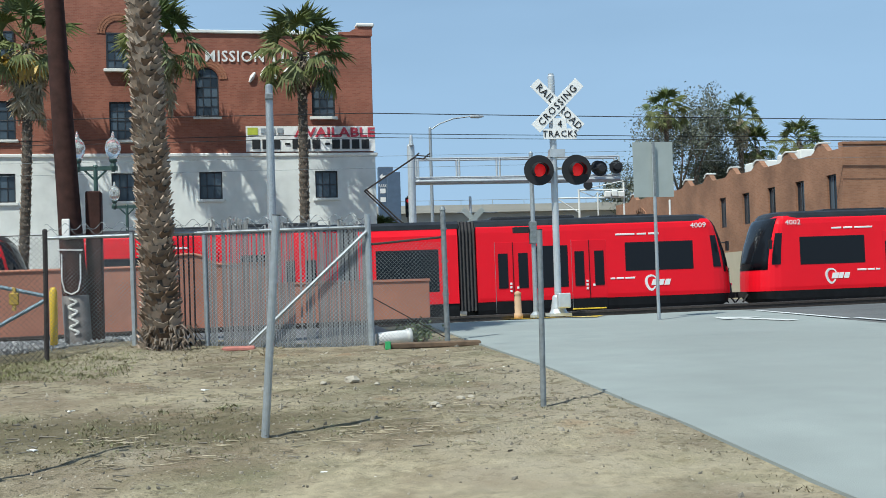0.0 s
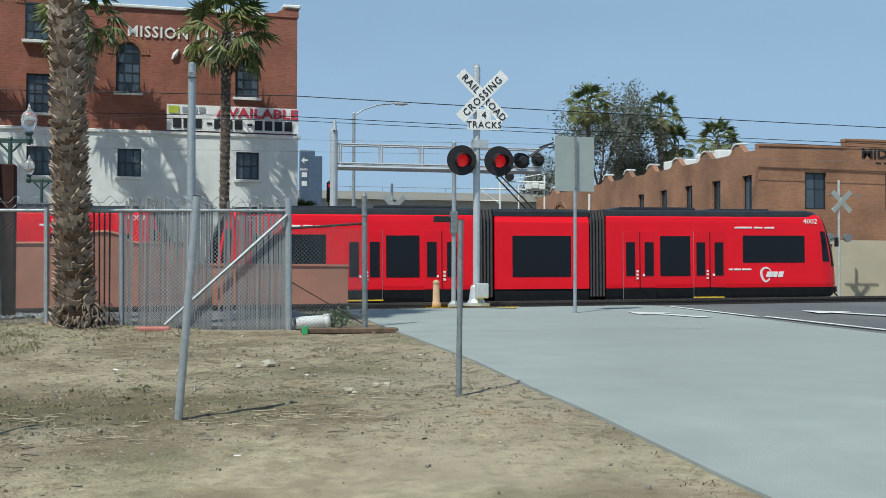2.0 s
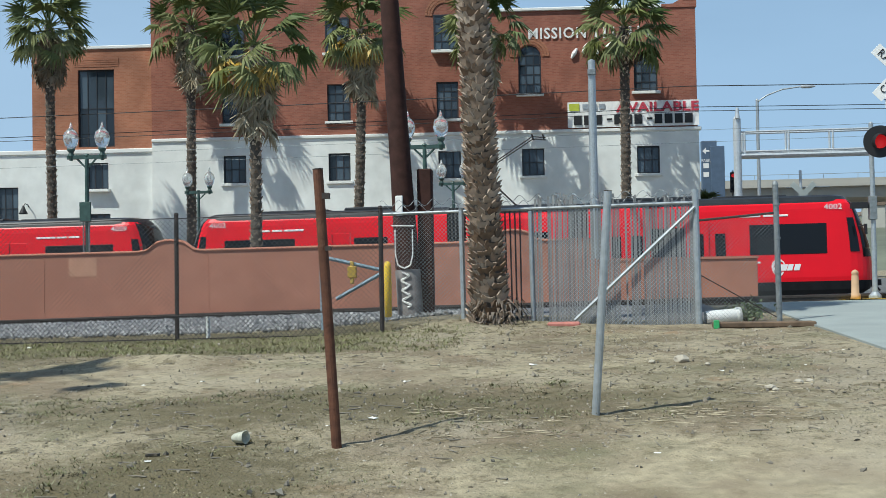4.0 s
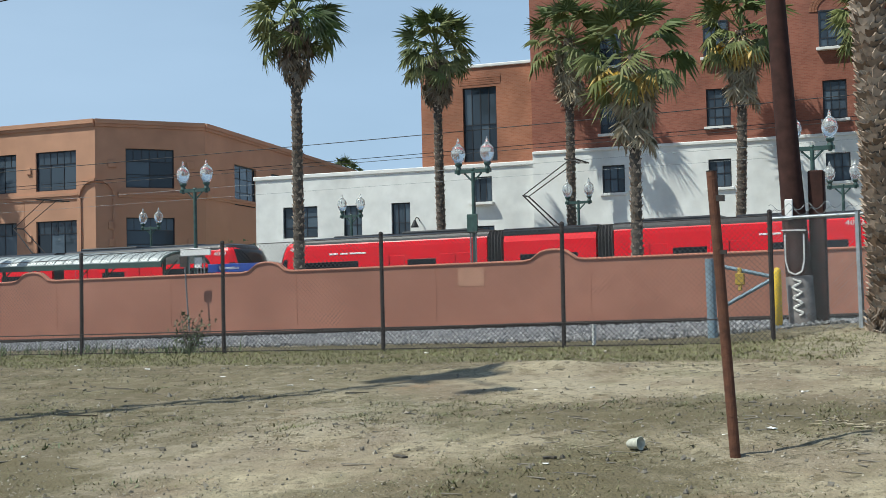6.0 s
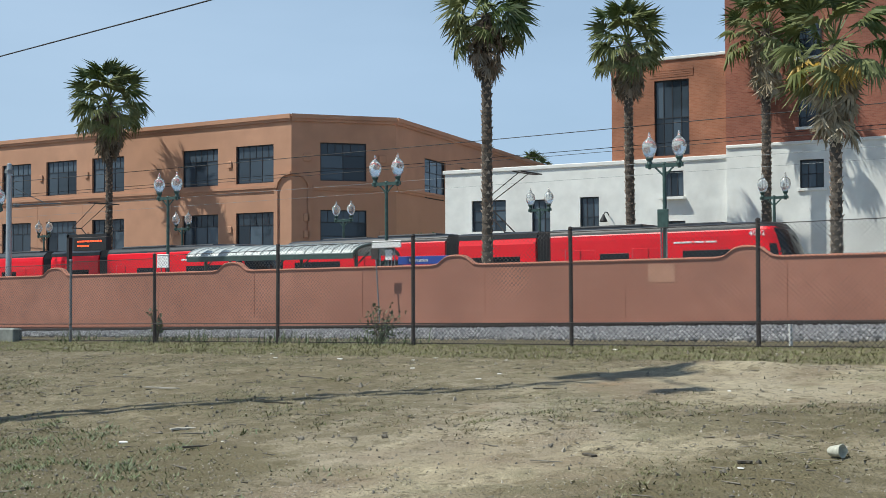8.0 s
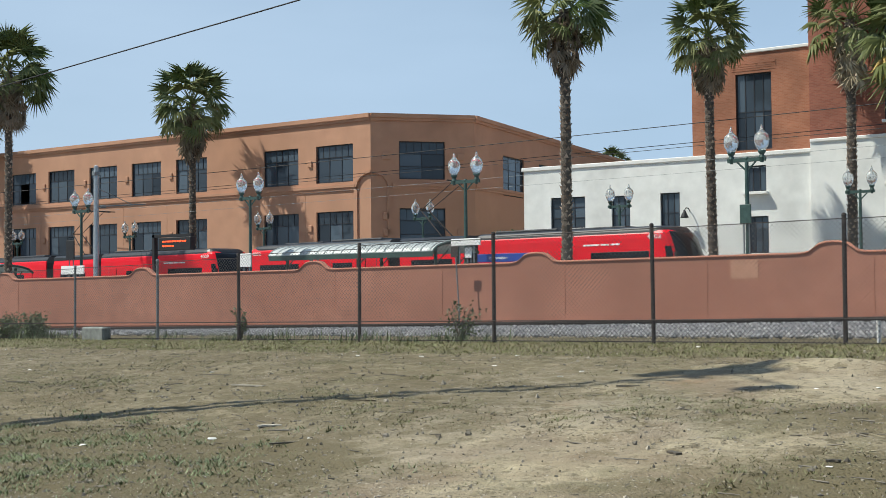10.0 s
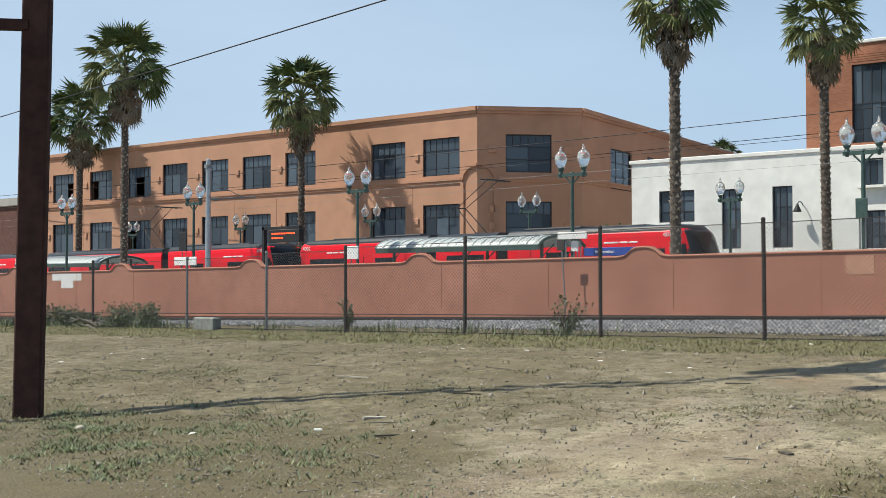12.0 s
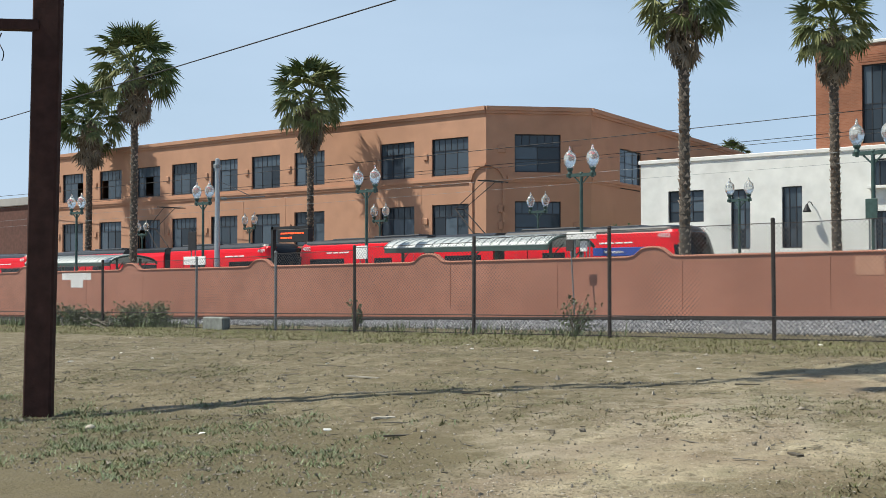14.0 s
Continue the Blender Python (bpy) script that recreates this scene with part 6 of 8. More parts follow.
def slat_gate():
    """The galvanised gate filled with grey slats, its brace and the short side panels."""
    y = 18.3
    top = thing("slatted_gate", pose(0, y, 0), "galvanised chain-link gate filled with grey upright slats", "gate")
    for x, z0, z1, r in ((-0.6, 0.7, 2.5, 0.03), (1.84, 0.66, 2.76, 0.05), (-1.64, 0.6, 2.56, 0.04)):
        bm = bmesh.new()
        tube(bm, (x, 0, z0), (x - 0.02, 0, z1), r, seg=10)
        part("post", bm, GALV, top)
    bm = bmesh.new()
    tube(bm, (-2.9, 0, 2.5), (1.84, 0, 2.57), 0.024, seg=8)
    part("top_rail", bm, GALV, top)
    bm = bmesh.new()
    tube(bm, (0.02, -0.09, 0.86), (1.8, -0.06, 2.5), 0.026, seg=8)
    part("brace", bm, GALV, top, "diagonal pipe brace")
    r = random.Random(2)
    me = []
    for k in range(4):
        bm = bmesh.new()
        box(bm, -0.0135, -0.004, 0, 0.0135, 0.004, 1.78 + 0.06 * k)
        me.append(mesh_of("slat", bm, SLAT))
    n = 64
    for k in range(n):
        if r.random() < 0.05:
            continue
        x = -0.57 + 2.38 * k / n
        s = new("slat", me[r.randrange(4)])
        s.parent = top
        s.matrix_basis = pose(x, 0.012, 0.78 - 0.03 * x + r.uniform(-0.04, 0.04), 0, r.uniform(-0.4, 0.4), r.uniform(-12, 12))
    bm = bmesh.new()
    mesh_panel(bm, 2.4, 1.8, 0.06, 0.0018)
    bmesh.ops.transform(bm, matrix=pose(-0.58, 0, 0.74), verts=bm.verts[:])
    tagged(part("wire_mesh", bm, GALV, top), kind="stuff")
    bm = bmesh.new()
    mesh_panel(bm, 2.3, 1.7, 0.06, 0.0022)
    bmesh.ops.transform(bm, matrix=pose(-2.9, 0, 0.82), verts=bm.verts[:])
    tagged(part("wire_mesh", bm, GALV_DARK, top), kind="stuff")
    # loose dark rods beside the slats
    for k in range(4):
        bm = bmesh.new()
        tube(bm, (-0.98 + 0.07 * k, 0.03, 0.85), (-1.0 + 0.075 * k, 0.03, 2.5), 0.012, seg=6)
        part("rod", bm, DARK_POST, top, "dark upright rod")
    # barbed wire along the top
    bm = bmesh.new()
    for z, ph in ((2.62, 0.0), (2.7, 1.3)):
        for k in range(150):
            x0, x1 = -2.9 + 4.7 * k / 150, -2.9 + 4.7 * (k + 1) / 150
            f = lambda x: (x, 0.06 * math.cos(x * 24 + ph), z + 0.05 * math.sin(x * 24 + ph) + 0.015 * x)
            tube(bm, f(x0), f(x1), 0.005, seg=3, caps=False)
    tagged(part("barbed_wire", bm, GALV_DARK, top, "coiled barbed wire"), kind="stuff")


slat_gate()


def corner_fence():
    top = thing("chain_link_fence", pose(0, 18.3, 0), "short chain-link fence panel ending at a dark corner post", "fence")
    bm = bmesh.new()
    tube(bm, (3.0, 0, 0.6), (2.98, 0, 2.8), 0.042, seg=10)
    lathe(bm, [(0.05, 2.8), (0.03, 2.85), (0.005, 2.87)], 10, pose(2.98, 0, 0))
    for z in (1.0, 1.5, 2.0, 2.5):
        lathe(bm, [(0.052, z), (0.052, z + 0.03)], 10, pose(2.99, 0, 0))
    part("post", bm, GALV_DARK, top)
    bm = bmesh.new()
    tube(bm, (1.84, 0, 2.3), (2.98, 0, 2.39), 0.018, seg=6)
    part("top_rail", bm, DARK_POST, top)
    bm = bmesh.new()
    tube(bm, (1.86, 0, 1.5), (2.96, 0, 0.86), 0.009, seg=5)
    part("tension_rod", bm, DARK_POST, top)
    bm = bmesh.new()
    mesh_panel(bm, 1.12, 1.5, 0.06, 0.0018)
    bmesh.ops.transform(bm, matrix=pose(1.86, 0, 0.82), verts=bm.verts[:])
    tagged(part("wire_mesh", bm, GALV_DARK, top), kind="stuff")


corner_fence()


def blue_gate():
    top = thing("swing_gate", pose(0, 18.6, 0), "blue-grey pipe swing gate with a rusty latch behind the fence", "gate")
    blue = material("blue_grey_pipe", (0.22, 0.3, 0.36), 0.6, 0.2, grain=8, vary=0.2, stain=0.3)
    bm = bmesh.new()
    tube(bm, (-3.82, 0, 0.4), (-3.84, 0, 1.95), 0.075, seg=12)
    part("gate_post", bm, blue, top)
    bm = bmesh.new()
    tube(bm, (-3.8, 0, 1.86), (-2.95, 0, 1.66), 0.03, seg=8)
    part("upper_pipe", bm, blue, top)
    bm = bmesh.new()
    tube(bm, (-3.65, 0, 1.22), (-2.95, 0, 1.6), 0.03, seg=8)
    part("lower_pipe", bm, blue, top)
    bm = bmesh.new()
    box(bm, -3.42, -0.05, 1.45, -3.36, -0.01, 1.8)
    box(bm, -3.46, -0.06, 1.54, -3.32, -0.012, 1.72)
    bevelled(bm, 0.01)
    part("latch", bm, PALM_YELLOW, top, "rusty orange latch")


blue_gate()


def post_in_lot(name, foot, head, r, mat, label, holes=True):
    top = thing(name, pose(*foot), label, "post")
    d = Vector(head) - Vector(foot)
    bm = bmesh.new()
    tube(bm, -d.normalized() * 0.25, d, r, seg=14)
    part("pipe", bm, mat, top)
    bm = bmesh.new()
    tube(bm, d, d * 1.004, r * 1.04, seg=14)
    part("rim", bm, DARK_POST, top)
    return top


post_in_lot("steel_post", (0.19, 9.38, 0.46), (0.315, 9.3, 2.17), 0.031, GALV, "leaning galvanised fence post standing in the dirt")
post_in_lot("steel_post", (2.56, 10.15, 0.52), (2.585, 10.2, 2.06), 0.025, GALV_DARK, "thin grey steel post standing in the dirt")
rp = post_in_lot("rusty_post", (-1.6, 8.33, 0.34), (-1.72, 8.4, 2.31), 0.036, RUST, "rust-brown steel post standing in the dirt")
for q in ((-0.07, -0.05, 1.76, -0.02, 0.0, 1.8), (-0.05, -0.06, 1.4, -0.01, -0.03, 1.43)):
    bm = bmesh.new()
    box(bm, *q)
    part("wire_tie", bm, DARK_POST, rp)


# ---- the level crossing ----
def flasher(parent, x, z, lit=True):
    bm = bmesh.new()
    tube(bm, (x, -0.16, z), (x, -0.13, z), 0.305, seg=32)
    target = part("target_disc", bm, BLACK_PAINT, parent, "black round backing disc")
    bm = bmesh.new()
    segs = 20
    v0 = [bm.verts.new((x + 0.16 * math.cos(math.pi * (k / segs * 1.4 - 0.2)), -0.17, z + 0.16 * math.sin(math.pi * (k / segs * 1.4 - 0.2)))) for k in range(segs + 1)]
    v1 = [bm.verts.new((x + 0.155 * math.cos(math.pi * (k / segs * 1.4 - 0.2)), -0.42, z - 0.03 + 0.155 * math.sin(math.pi * (k / segs * 1.4 - 0.2)))) for k in range(segs + 1)]
    for k in range(segs):
        bm.faces.new((v0[k], v0[k + 1], v1[k + 1], v1[k]))
    part("hood", bm, BLACK_PAINT, target)
    bm = bmesh.new()
    lathe(bm, [(0.13, 0), (0.13, 0.02), (0.09, 0.05), (0.0005, 0.06)], 24, pose(x, -0.16, z, 90, 0, 0))
    part("lens", bm, RED_LENS, target, "glowing red lens", smooth=True)
    bm = bmesh.new()
    tube(bm, (x, -0.13, z), (x, 0.1, z), 0.13, 0.09, seg=16)
    part("lamp_housing", bm, BLACK_PAINT, parent)


def crossbuck(parent, z, words=True, mat=None):
    for k, ang in enumerate((45, -45)):
        bm = bmesh.new()
        box(bm, -0.66, -0.003, -0.12, 0.66, 0.003, 0.12)
        bevelled(bm, 0.002)
        m = pose(0.09, -0.1 - 0.012 * (1 - k), z, 0, -ang, 0)
        bmesh.ops.transform(bm, matrix=m, verts=bm.verts[:])
        b = part("crossbuck_board", bm, mat or WHITE_PAINT, parent, "white diagonal board")
        if words:
            if k == 0:
                text_on("lettering", "CROSSING", 0.15, m @ pose(0, -0.008, 0), BLACK_PAINT, b, 0.95, 1.18)
            else:
                text_on("lettering", "RAIL", 0.15, m @ pose(-0.35, -0.008, 0), BLACK_PAINT, b, 0.95, 1.15)
                text_on("lettering", "ROAD", 0.15, m @ pose(0.36, -0.008, 0), BLACK_PAINT, b, 0.95, 1.1)


def crossing_signal():
    top = thing("crossing_signal", pose(6.12, 23.8, 1.0), "silver railway crossing mast with crossbuck and red flashing lights", "railway signal")
    bm = bmesh.new()
    lathe(bm, [(0.07, 0.35), (0.07, 4.85), (0.055, 4.87), (0.055, 4.9)], 16)
    part("mast", bm, SILVER, top, smooth=False)
    bm = bmesh.new()
    box(bm, -0.22, -0.22, 0.0, 0.22, 0.22, 0.06)
    lathe(bm, [(0.19, 0.06), (0.15, 0.14), (0.12, 0.38), (0.1, 0.42)], 16)
    part("base_casting", bm, SILVER, top, "cast mast base")
    bm = bmesh.new()
    box(bm, -0.06, -0.3, 0.16, 0.19, -0.1, 0.46)
    bevelled(bm, 0.02)
    part("junction_box", bm, SILVER, top, "silver junction box")
    crossbuck(top, 4.24)
    bm = bmesh.new()
    box(bm, -0.22, -0.12, 3.56, 0.46, -0.105, 3.77)
    box(bm, -0.02, -0.12, 3.77, 0.26, -0.105, 3.98)
    sg = part("track_count_sign", bm, WHITE_PAINT, top, "white sign with track count")
    text_on("lettering", "4", 0.14, pose(0.12, -0.125, 3.86), BLACK_PAINT, sg)
    text_on("lettering", "TRACKS", 0.13, pose(0.12, -0.125, 3.66), BLACK_PAINT, sg, 1.0, 1.15)
    bm = bmesh.new()
    tube(bm, (-0.4, 0.0, 2.98), (0.42, 0.0, 2.98), 0.03, seg=8)
    box(bm, -0.09, -0.09, 3.2, 0.22, 0.09, 3.36)
    tube(bm, (0, 0, 3.26), (0, 0.5, 3.26), 0.03, seg=8)
    part("light_arm", bm, SILVER, top, "crossarm for lights")
    for x in (-0.345, 0.43):
        flasher(top, x, 2.93)
    # lights that face the other way
    for x in (0.78, 1.12):
        bm = bmesh.new()
        tube(bm, (x, 0.55, 3.02), (x, 0.58, 3.02), 0.16, seg=24)
        tube(bm, (x, 0.4, 3.02), (x, 0.55, 3.02), 0.07, 0.12, seg=12)
        tube(bm, (x, 0.5, 3.02), (0.4, 0.5, 3.0), 0.02, seg=6)
        part("back_light", bm, BLACK_PAINT, top, "black lamp seen from behind")


crossing_signal()


def gate_mechanism():
    top = thing("bell_post", pose(5.72, 24.1, 0.98), "thin galvanised post with a small black camera-like box", "post")
    bm = bmesh.new()
    lathe(bm, [(0.12, 0), (0.12, 0.05), (0.05, 0.12), (0.045, 3.35), (0.02, 3.38)], 12)
    part("post", bm, GALV, top)
    bm = bmesh.new()
    box(bm, -0.42, -0.1, 1.72, -0.1, 0.06, 1.84)
    tube(bm, (-0.1, 0, 1.78), (0.0, 0, 1.72), 0.03, seg=8)
    bevelled(bm, 0.008)
    part("black_box", bm, BLACK_PAINT, top, "black box on a short arm")
    bm = bmesh.new()
    box(bm, -0.08, -0.09, 1.5, 0.06, 0.06, 1.95)
    bevelled(bm, 0.01)
    part("bracket", bm, GALV_DARK, top)


gate_mechanism()
bm = bmesh.new()
lathe(bm, [(0.1, -0.05), (0.1, 0.05), (0.075, 0.08), (0.07, 0.4), (0.06, 0.44), (0.075, 0.46), (0.06, 0.5), (0.01, 0.53)], 14)
one("bollard", bm, material("tan_bollard", (0.5, 0.33, 0.2), 0.7, grain=6, vary=0.1), "short tan bollard by the crossing", "bollard", m=pose(5.42, 24.4, 1.0), smooth=True)


def sign_back():
    top = thing("road_sign", pose(7.27, 21.0, 0.9), "square road sign on a thin post, grey back turned here", "road sign")
    bm = bmesh.new()
    lathe(bm, [(0.032, 0), (0.032, 3.2), (0.01, 3.21)], 10)
    part("post", bm, GALV, top)
    bm = bmesh.new()
    box(bm, -0.375, 0.03, 2.25, 0.375, 0.036, 3.25)
    bevelled(bm, 0.002)
    part("plate", bm, GREY_SIGN, top, "bare grey metal plate")
    bm = bmesh.new()
    box(bm, -0.02, -0.04, 2.26, 0.02, 0.03, 3.24)
    part("stiffener", bm, GALV_DARK, top)


sign_back()


def cantilever():
    top = thing("signal_gantry", pose(6.82, 52, 0.4), "galvanised cantilever signal gantry over the street", "gantry")
    bm = bmesh.new()
    lathe(bm, [(0.3, 0), (0.18, 0.2), (0.16, 7.5), (0.1, 7.6)], 14)
    part("mast", bm, SILVER, top)
    for z, r in ((6.95, 0.04), (5.95, 0.085), (6.12, 0.045)):
        for y in (0, 0.7):
            bm = bmesh.new()
            tube(bm, (0, y, z), (9.3, y, z), r, seg=8)
            part("arm_pipe", bm, SILVER, top, "horizontal pipe arm")
    for k in range(6):
        bm = bmesh.new()
        x = 0.3 + 1.8 * k
        tube(bm, (x, 0, 5.95), (x, 0, 6.95), 0.045, seg=8)
        tube(bm, (x, 0.7, 5.95), (x, 0.7, 6.95), 0.045, seg=8)
        tube(bm, (x, 0, 5.95), (x, 0.7, 5.95), 0.03, seg=6)
        part("truss_post", bm, SILVER, top)
    for x in (5.4, 8.25, 9.1):
        bm = bmesh.new()
        tube(bm, (x, -0.2, 6.45), (x, -0.15, 6.45), 0.3, seg=24)
        tube(bm, (x, -0.4, 6.45), (x, -0.2, 6.45), 0.13, 0.17, seg=14)
        part("lamp_back", bm, BLACK_PAINT, top, "black round lamp backing")
    bm = bmesh.new()
    tube(bm, (0.0, -0.2, 7.5), (0, -0.2, 7.95), 0.1, 0.06, seg=10)
    part("bell", bm, SILVER, top)


cantilever()


def far_crossbuck(x, y, z):
    top = thing("crossbuck_sign", pose(x, y, z), "grey back of a railway crossbuck on a thin mast", "railway signal", "far crossbucks")
    bm = bmesh.new()
    lathe(bm, [(0.08, 0), (0.06, 0.2), (0.06, 5.7), (0.02, 5.72)], 10)
    part("mast", bm, SILVER, top)
    crossbuck(top, 4.7, False, GREY_SIGN)
    bm = bmesh.new()
    tube(bm, (-0.6, 0, 5.0), (1.2, 0, 5.0), 0.03, seg=6)
    for xx in (-0.45, 0.45):
        tube(bm, (xx, -0.1, 3.0), (xx, 0.05, 3.0), 0.2, seg=16)
    tube(bm, (-0.45, 0, 3.0), (0.45, 0, 3.0), 0.03, seg=6)
    part("lights", bm, GALV_DARK, top, "round lamp backs")


far_crossbuck(9.45, 52.5, 0.0)
far_crossbuck(30.8, 52.0, 0.55)


def street_light(x, y, h, arm):
    top = thing("street_lamp", pose(x, y, 0.4), "tall steel street lamp with a curved arm", "street lamp")
    bm = bmesh.new()
    lathe(bm, [(0.16, 0), (0.1, 0.3), (0.07, h - 0.5), (0.04, h - 0.45)], 10)
    part("pole", bm, GALV, top)
    bm = bmesh.new()
    pts = [(0, h - 0.6), (arm * 0.2, h - 0.3), (arm * 0.5, h - 0.05), (arm * 0.85, h + 0.05)]
    for p, q in zip(pts, pts[1:]):
        tube(bm, (p[0], 0, p[1]), (q[0], 0, q[1]), 0.035, seg=8)
    part("arm", bm, GALV, top)
    bm = bmesh.new()
    lathe(bm, [(0.02, -0.35), (0.14, -0.25), (0.16, 0.1), (0.06, 0.35)], 10, Matrix.Translation((arm, 0, h + 0.05)) @ pose(0, 0, 0, 0, 90, 0) @ Matrix.Diagonal((0.6, 1, 1, 1)))
    part("lamp_head", bm, SILVER, top)


street_light(8.55, 58, 9.6, 2.3)


# ---- distance ----
def viaduct():
    top = thing("road_viaduct", pose(0, 112, 0), "long pale concrete road viaduct behind the crossing", "bridge")
    bm = bmesh.new()
    box(bm, 4, 0, 7.9, 130, 9, 8.9)
    part("girder", bm, VIADUCT, top)
    bm = bmesh.new()
    box(bm, 4, -0.6, 8.9, 130, 9.6, 9.2)
    part("deck", bm, VIADUCT, top)
    bm = bmesh.new()
    box(bm, 4, -0.5, 9.2, 130, -0.3, 9.62)
    part("parapet", bm, VIADUCT, top)
    for x in (14, 30, 46, 62, 78):
        bm = bmesh.new()
        box(bm, x, 2, 0, x + 2, 7, 7.9)
        bevelled(bm, 0.2)
        part("pier", bm, VIADUCT, top)
    bm = bmesh.new()
    for k in range(40):
        tube(bm, (4 + 3 * k, -0.4, 9.6), (4 + 3 * k, -0.4, 10.05), 0.025, seg=5)
    tube(bm, (4, -0.4, 10.05), (124, -0.4, 10.05), 0.025, seg=5)
    part("railing", bm, GALV, top)


viaduct()


def blue_tower():
    top = thing("sign_tower", pose(9.3, 90, 0), "dark blue parking sign tower with white symbols", "sign")
    navy = material("navy_panel", (0.085, 0.125, 0.19), 0.5, grain=3, vary=0.1)
    bm = bmesh.new()
    box(bm, -0.09, 0.3, 0, 1.01, 1.0, 11.05)
    bevelled(bm, 0.03)
    part("rear_panel", bm, navy, top)
    bm = bmesh.new()
    box(bm, 0.53, 0, 0, 1.52, 0.28, 10.62)
    bevelled(bm, 0.03)
    part("front_panel", bm, navy, top)
    text_on("lettering", "PARK", 0.24, pose(0.22, 0.29, 9.6), WHITE_PAINT, top, 0.8)
    bm = bmesh.new()
    prism(bm, [(-0.02, 10.3), (0.22, 10.55), (0.22, 10.38), (0.48, 10.38), (0.48, 10.24), (0.22, 10.24), (0.22, 10.05)], 0.285, 0.302)
    part("arrow", bm, WHITE_PAINT, top)
    for zz in (9.05, 8.4):
        bm = bmesh.new()
        box(bm, 0.02, 0.285, zz, 0.42, 0.302, zz + 0.36)
        part("symbol", bm, WHITE_PAINT, top)


blue_tower()


def traffic_light():
    x, y = 8.87, 70.0
    z = ground_z(x, y)
    top = thing("traffic_light", pose(x, y, z), "black traffic light with a glowing red lamp", "traffic light")
    bm = bmesh.new()
    tube(bm, (0, 0.1, 0), (0, 0.1, 7.2 - z), 0.06, 0.05, seg=10)
    part("pole", bm, GALV_DARK, top)
    bm = bmesh.new()
    box(bm, -0.16, -0.12, 5.95 - z, 0.16, 0.08, 7.1 - z)
    bevelled(bm, 0.03)
    part("housing", bm, BLACK_PAINT, top)
    for k in range(3):
        bm = bmesh.new()
        lathe(bm, [(0.11, 0), (0.1, 0.02), (0.0005, 0.035)], 14, pose(0, -0.12, 6.9 - z - 0.36 * k, 90, 0, 0))
        part("lens", bm, RED_LENS if k == 0 else PANE_DARK, top, "glowing red lens" if k == 0 else "")


traffic_light()
palm(7.9, 76, 5.2, 0, 0.16, group="far palms", label="low fan palm beside the parking sign", scale=0.7)


def leafy_tree(x, y, h, spread, seed, label, leaf=LEAF_GREY, clumps=56):
    r = random.Random(seed)
    z0 = ground_z(x, y)
    top = thing("tree", pose(x, y, z0), label, "tree", "far trees")
    bm = bmesh.new()
    tips = []

    def limb(p, d, l, rad, depth):
        q = p + d * l
        tube(bm, p, q, rad, rad * 0.65, seg=7)
        if depth == 0:
            tips.append(q)
            return
        for _ in range(r.choice((2, 3))):
            e = (d + Vector((r.uniform(-0.45, 0.45), r.uniform(-0.45, 0.45), r.uniform(-0.1, 0.45)))).normalized()
            limb(q, e, l * r.uniform(0.6, 0.85), rad * 0.6, depth - 1)
            tips.append(q + e * l * 0.4)

    limb(Vector((0, 0, -0.2)), Vector((0.03, 0, 1)), h * 0.25, h * 0.016, 4)
    part("trunk", bm, BARK, top)
    bm = bmesh.new()
    for t in tips:
        for _ in range(r.randrange(1, 4)):
            c = t + Vector((r.gauss(0, spread * 0.13), r.gauss(0, spread * 0.13), r.gauss(0.2, spread * 0.13)))
            for _ in range(clumps):
                p = c + Vector((r.gauss(0, 0.42), r.gauss(0, 0.42), r.gauss(0, 0.5)))
                a = Vector((r.uniform(-1, 1), r.uniform(-1, 1), r.uniform(-1, 0.3))).normalized() * r.uniform(0.2, 0.45)
                b = a.cross(Vector((r.uniform(-1, 1), r.uniform(-1, 1), r.uniform(-1, 1)))).normalized() * 0.1
                bm.faces.new([bm.verts.new(q) for q in (p - b, p + a * 0.5 + b * 0.2, p + a, p + b)])
    tagged(part("crown", bm, leaf, top, "loose grey-green leaves"), kind="stuff")


leafy_tree(40.3, 110, 23.0, 9, 3, "tall thin grey-green eucalyptus tree behind the brick building")
leafy_tree(36.0, 112, 16.0, 7, 4, "grey-green eucalyptus tree behind the brick building")
leafy_tree(44.0, 114, 17.0, 7, 6, "grey-green eucalyptus tree behind the brick building")
for x, y, z, k in ((37.2, 106, 17.4, 0), (45.1, 108, 17.2, 3), (47.4, 110, 14.6, 3), (50.9, 108, 14.8, 0)):
    palm(x, y, z, k, 0.25, group="far palms", label="far fan palm behind the brick building", scale=1.15)

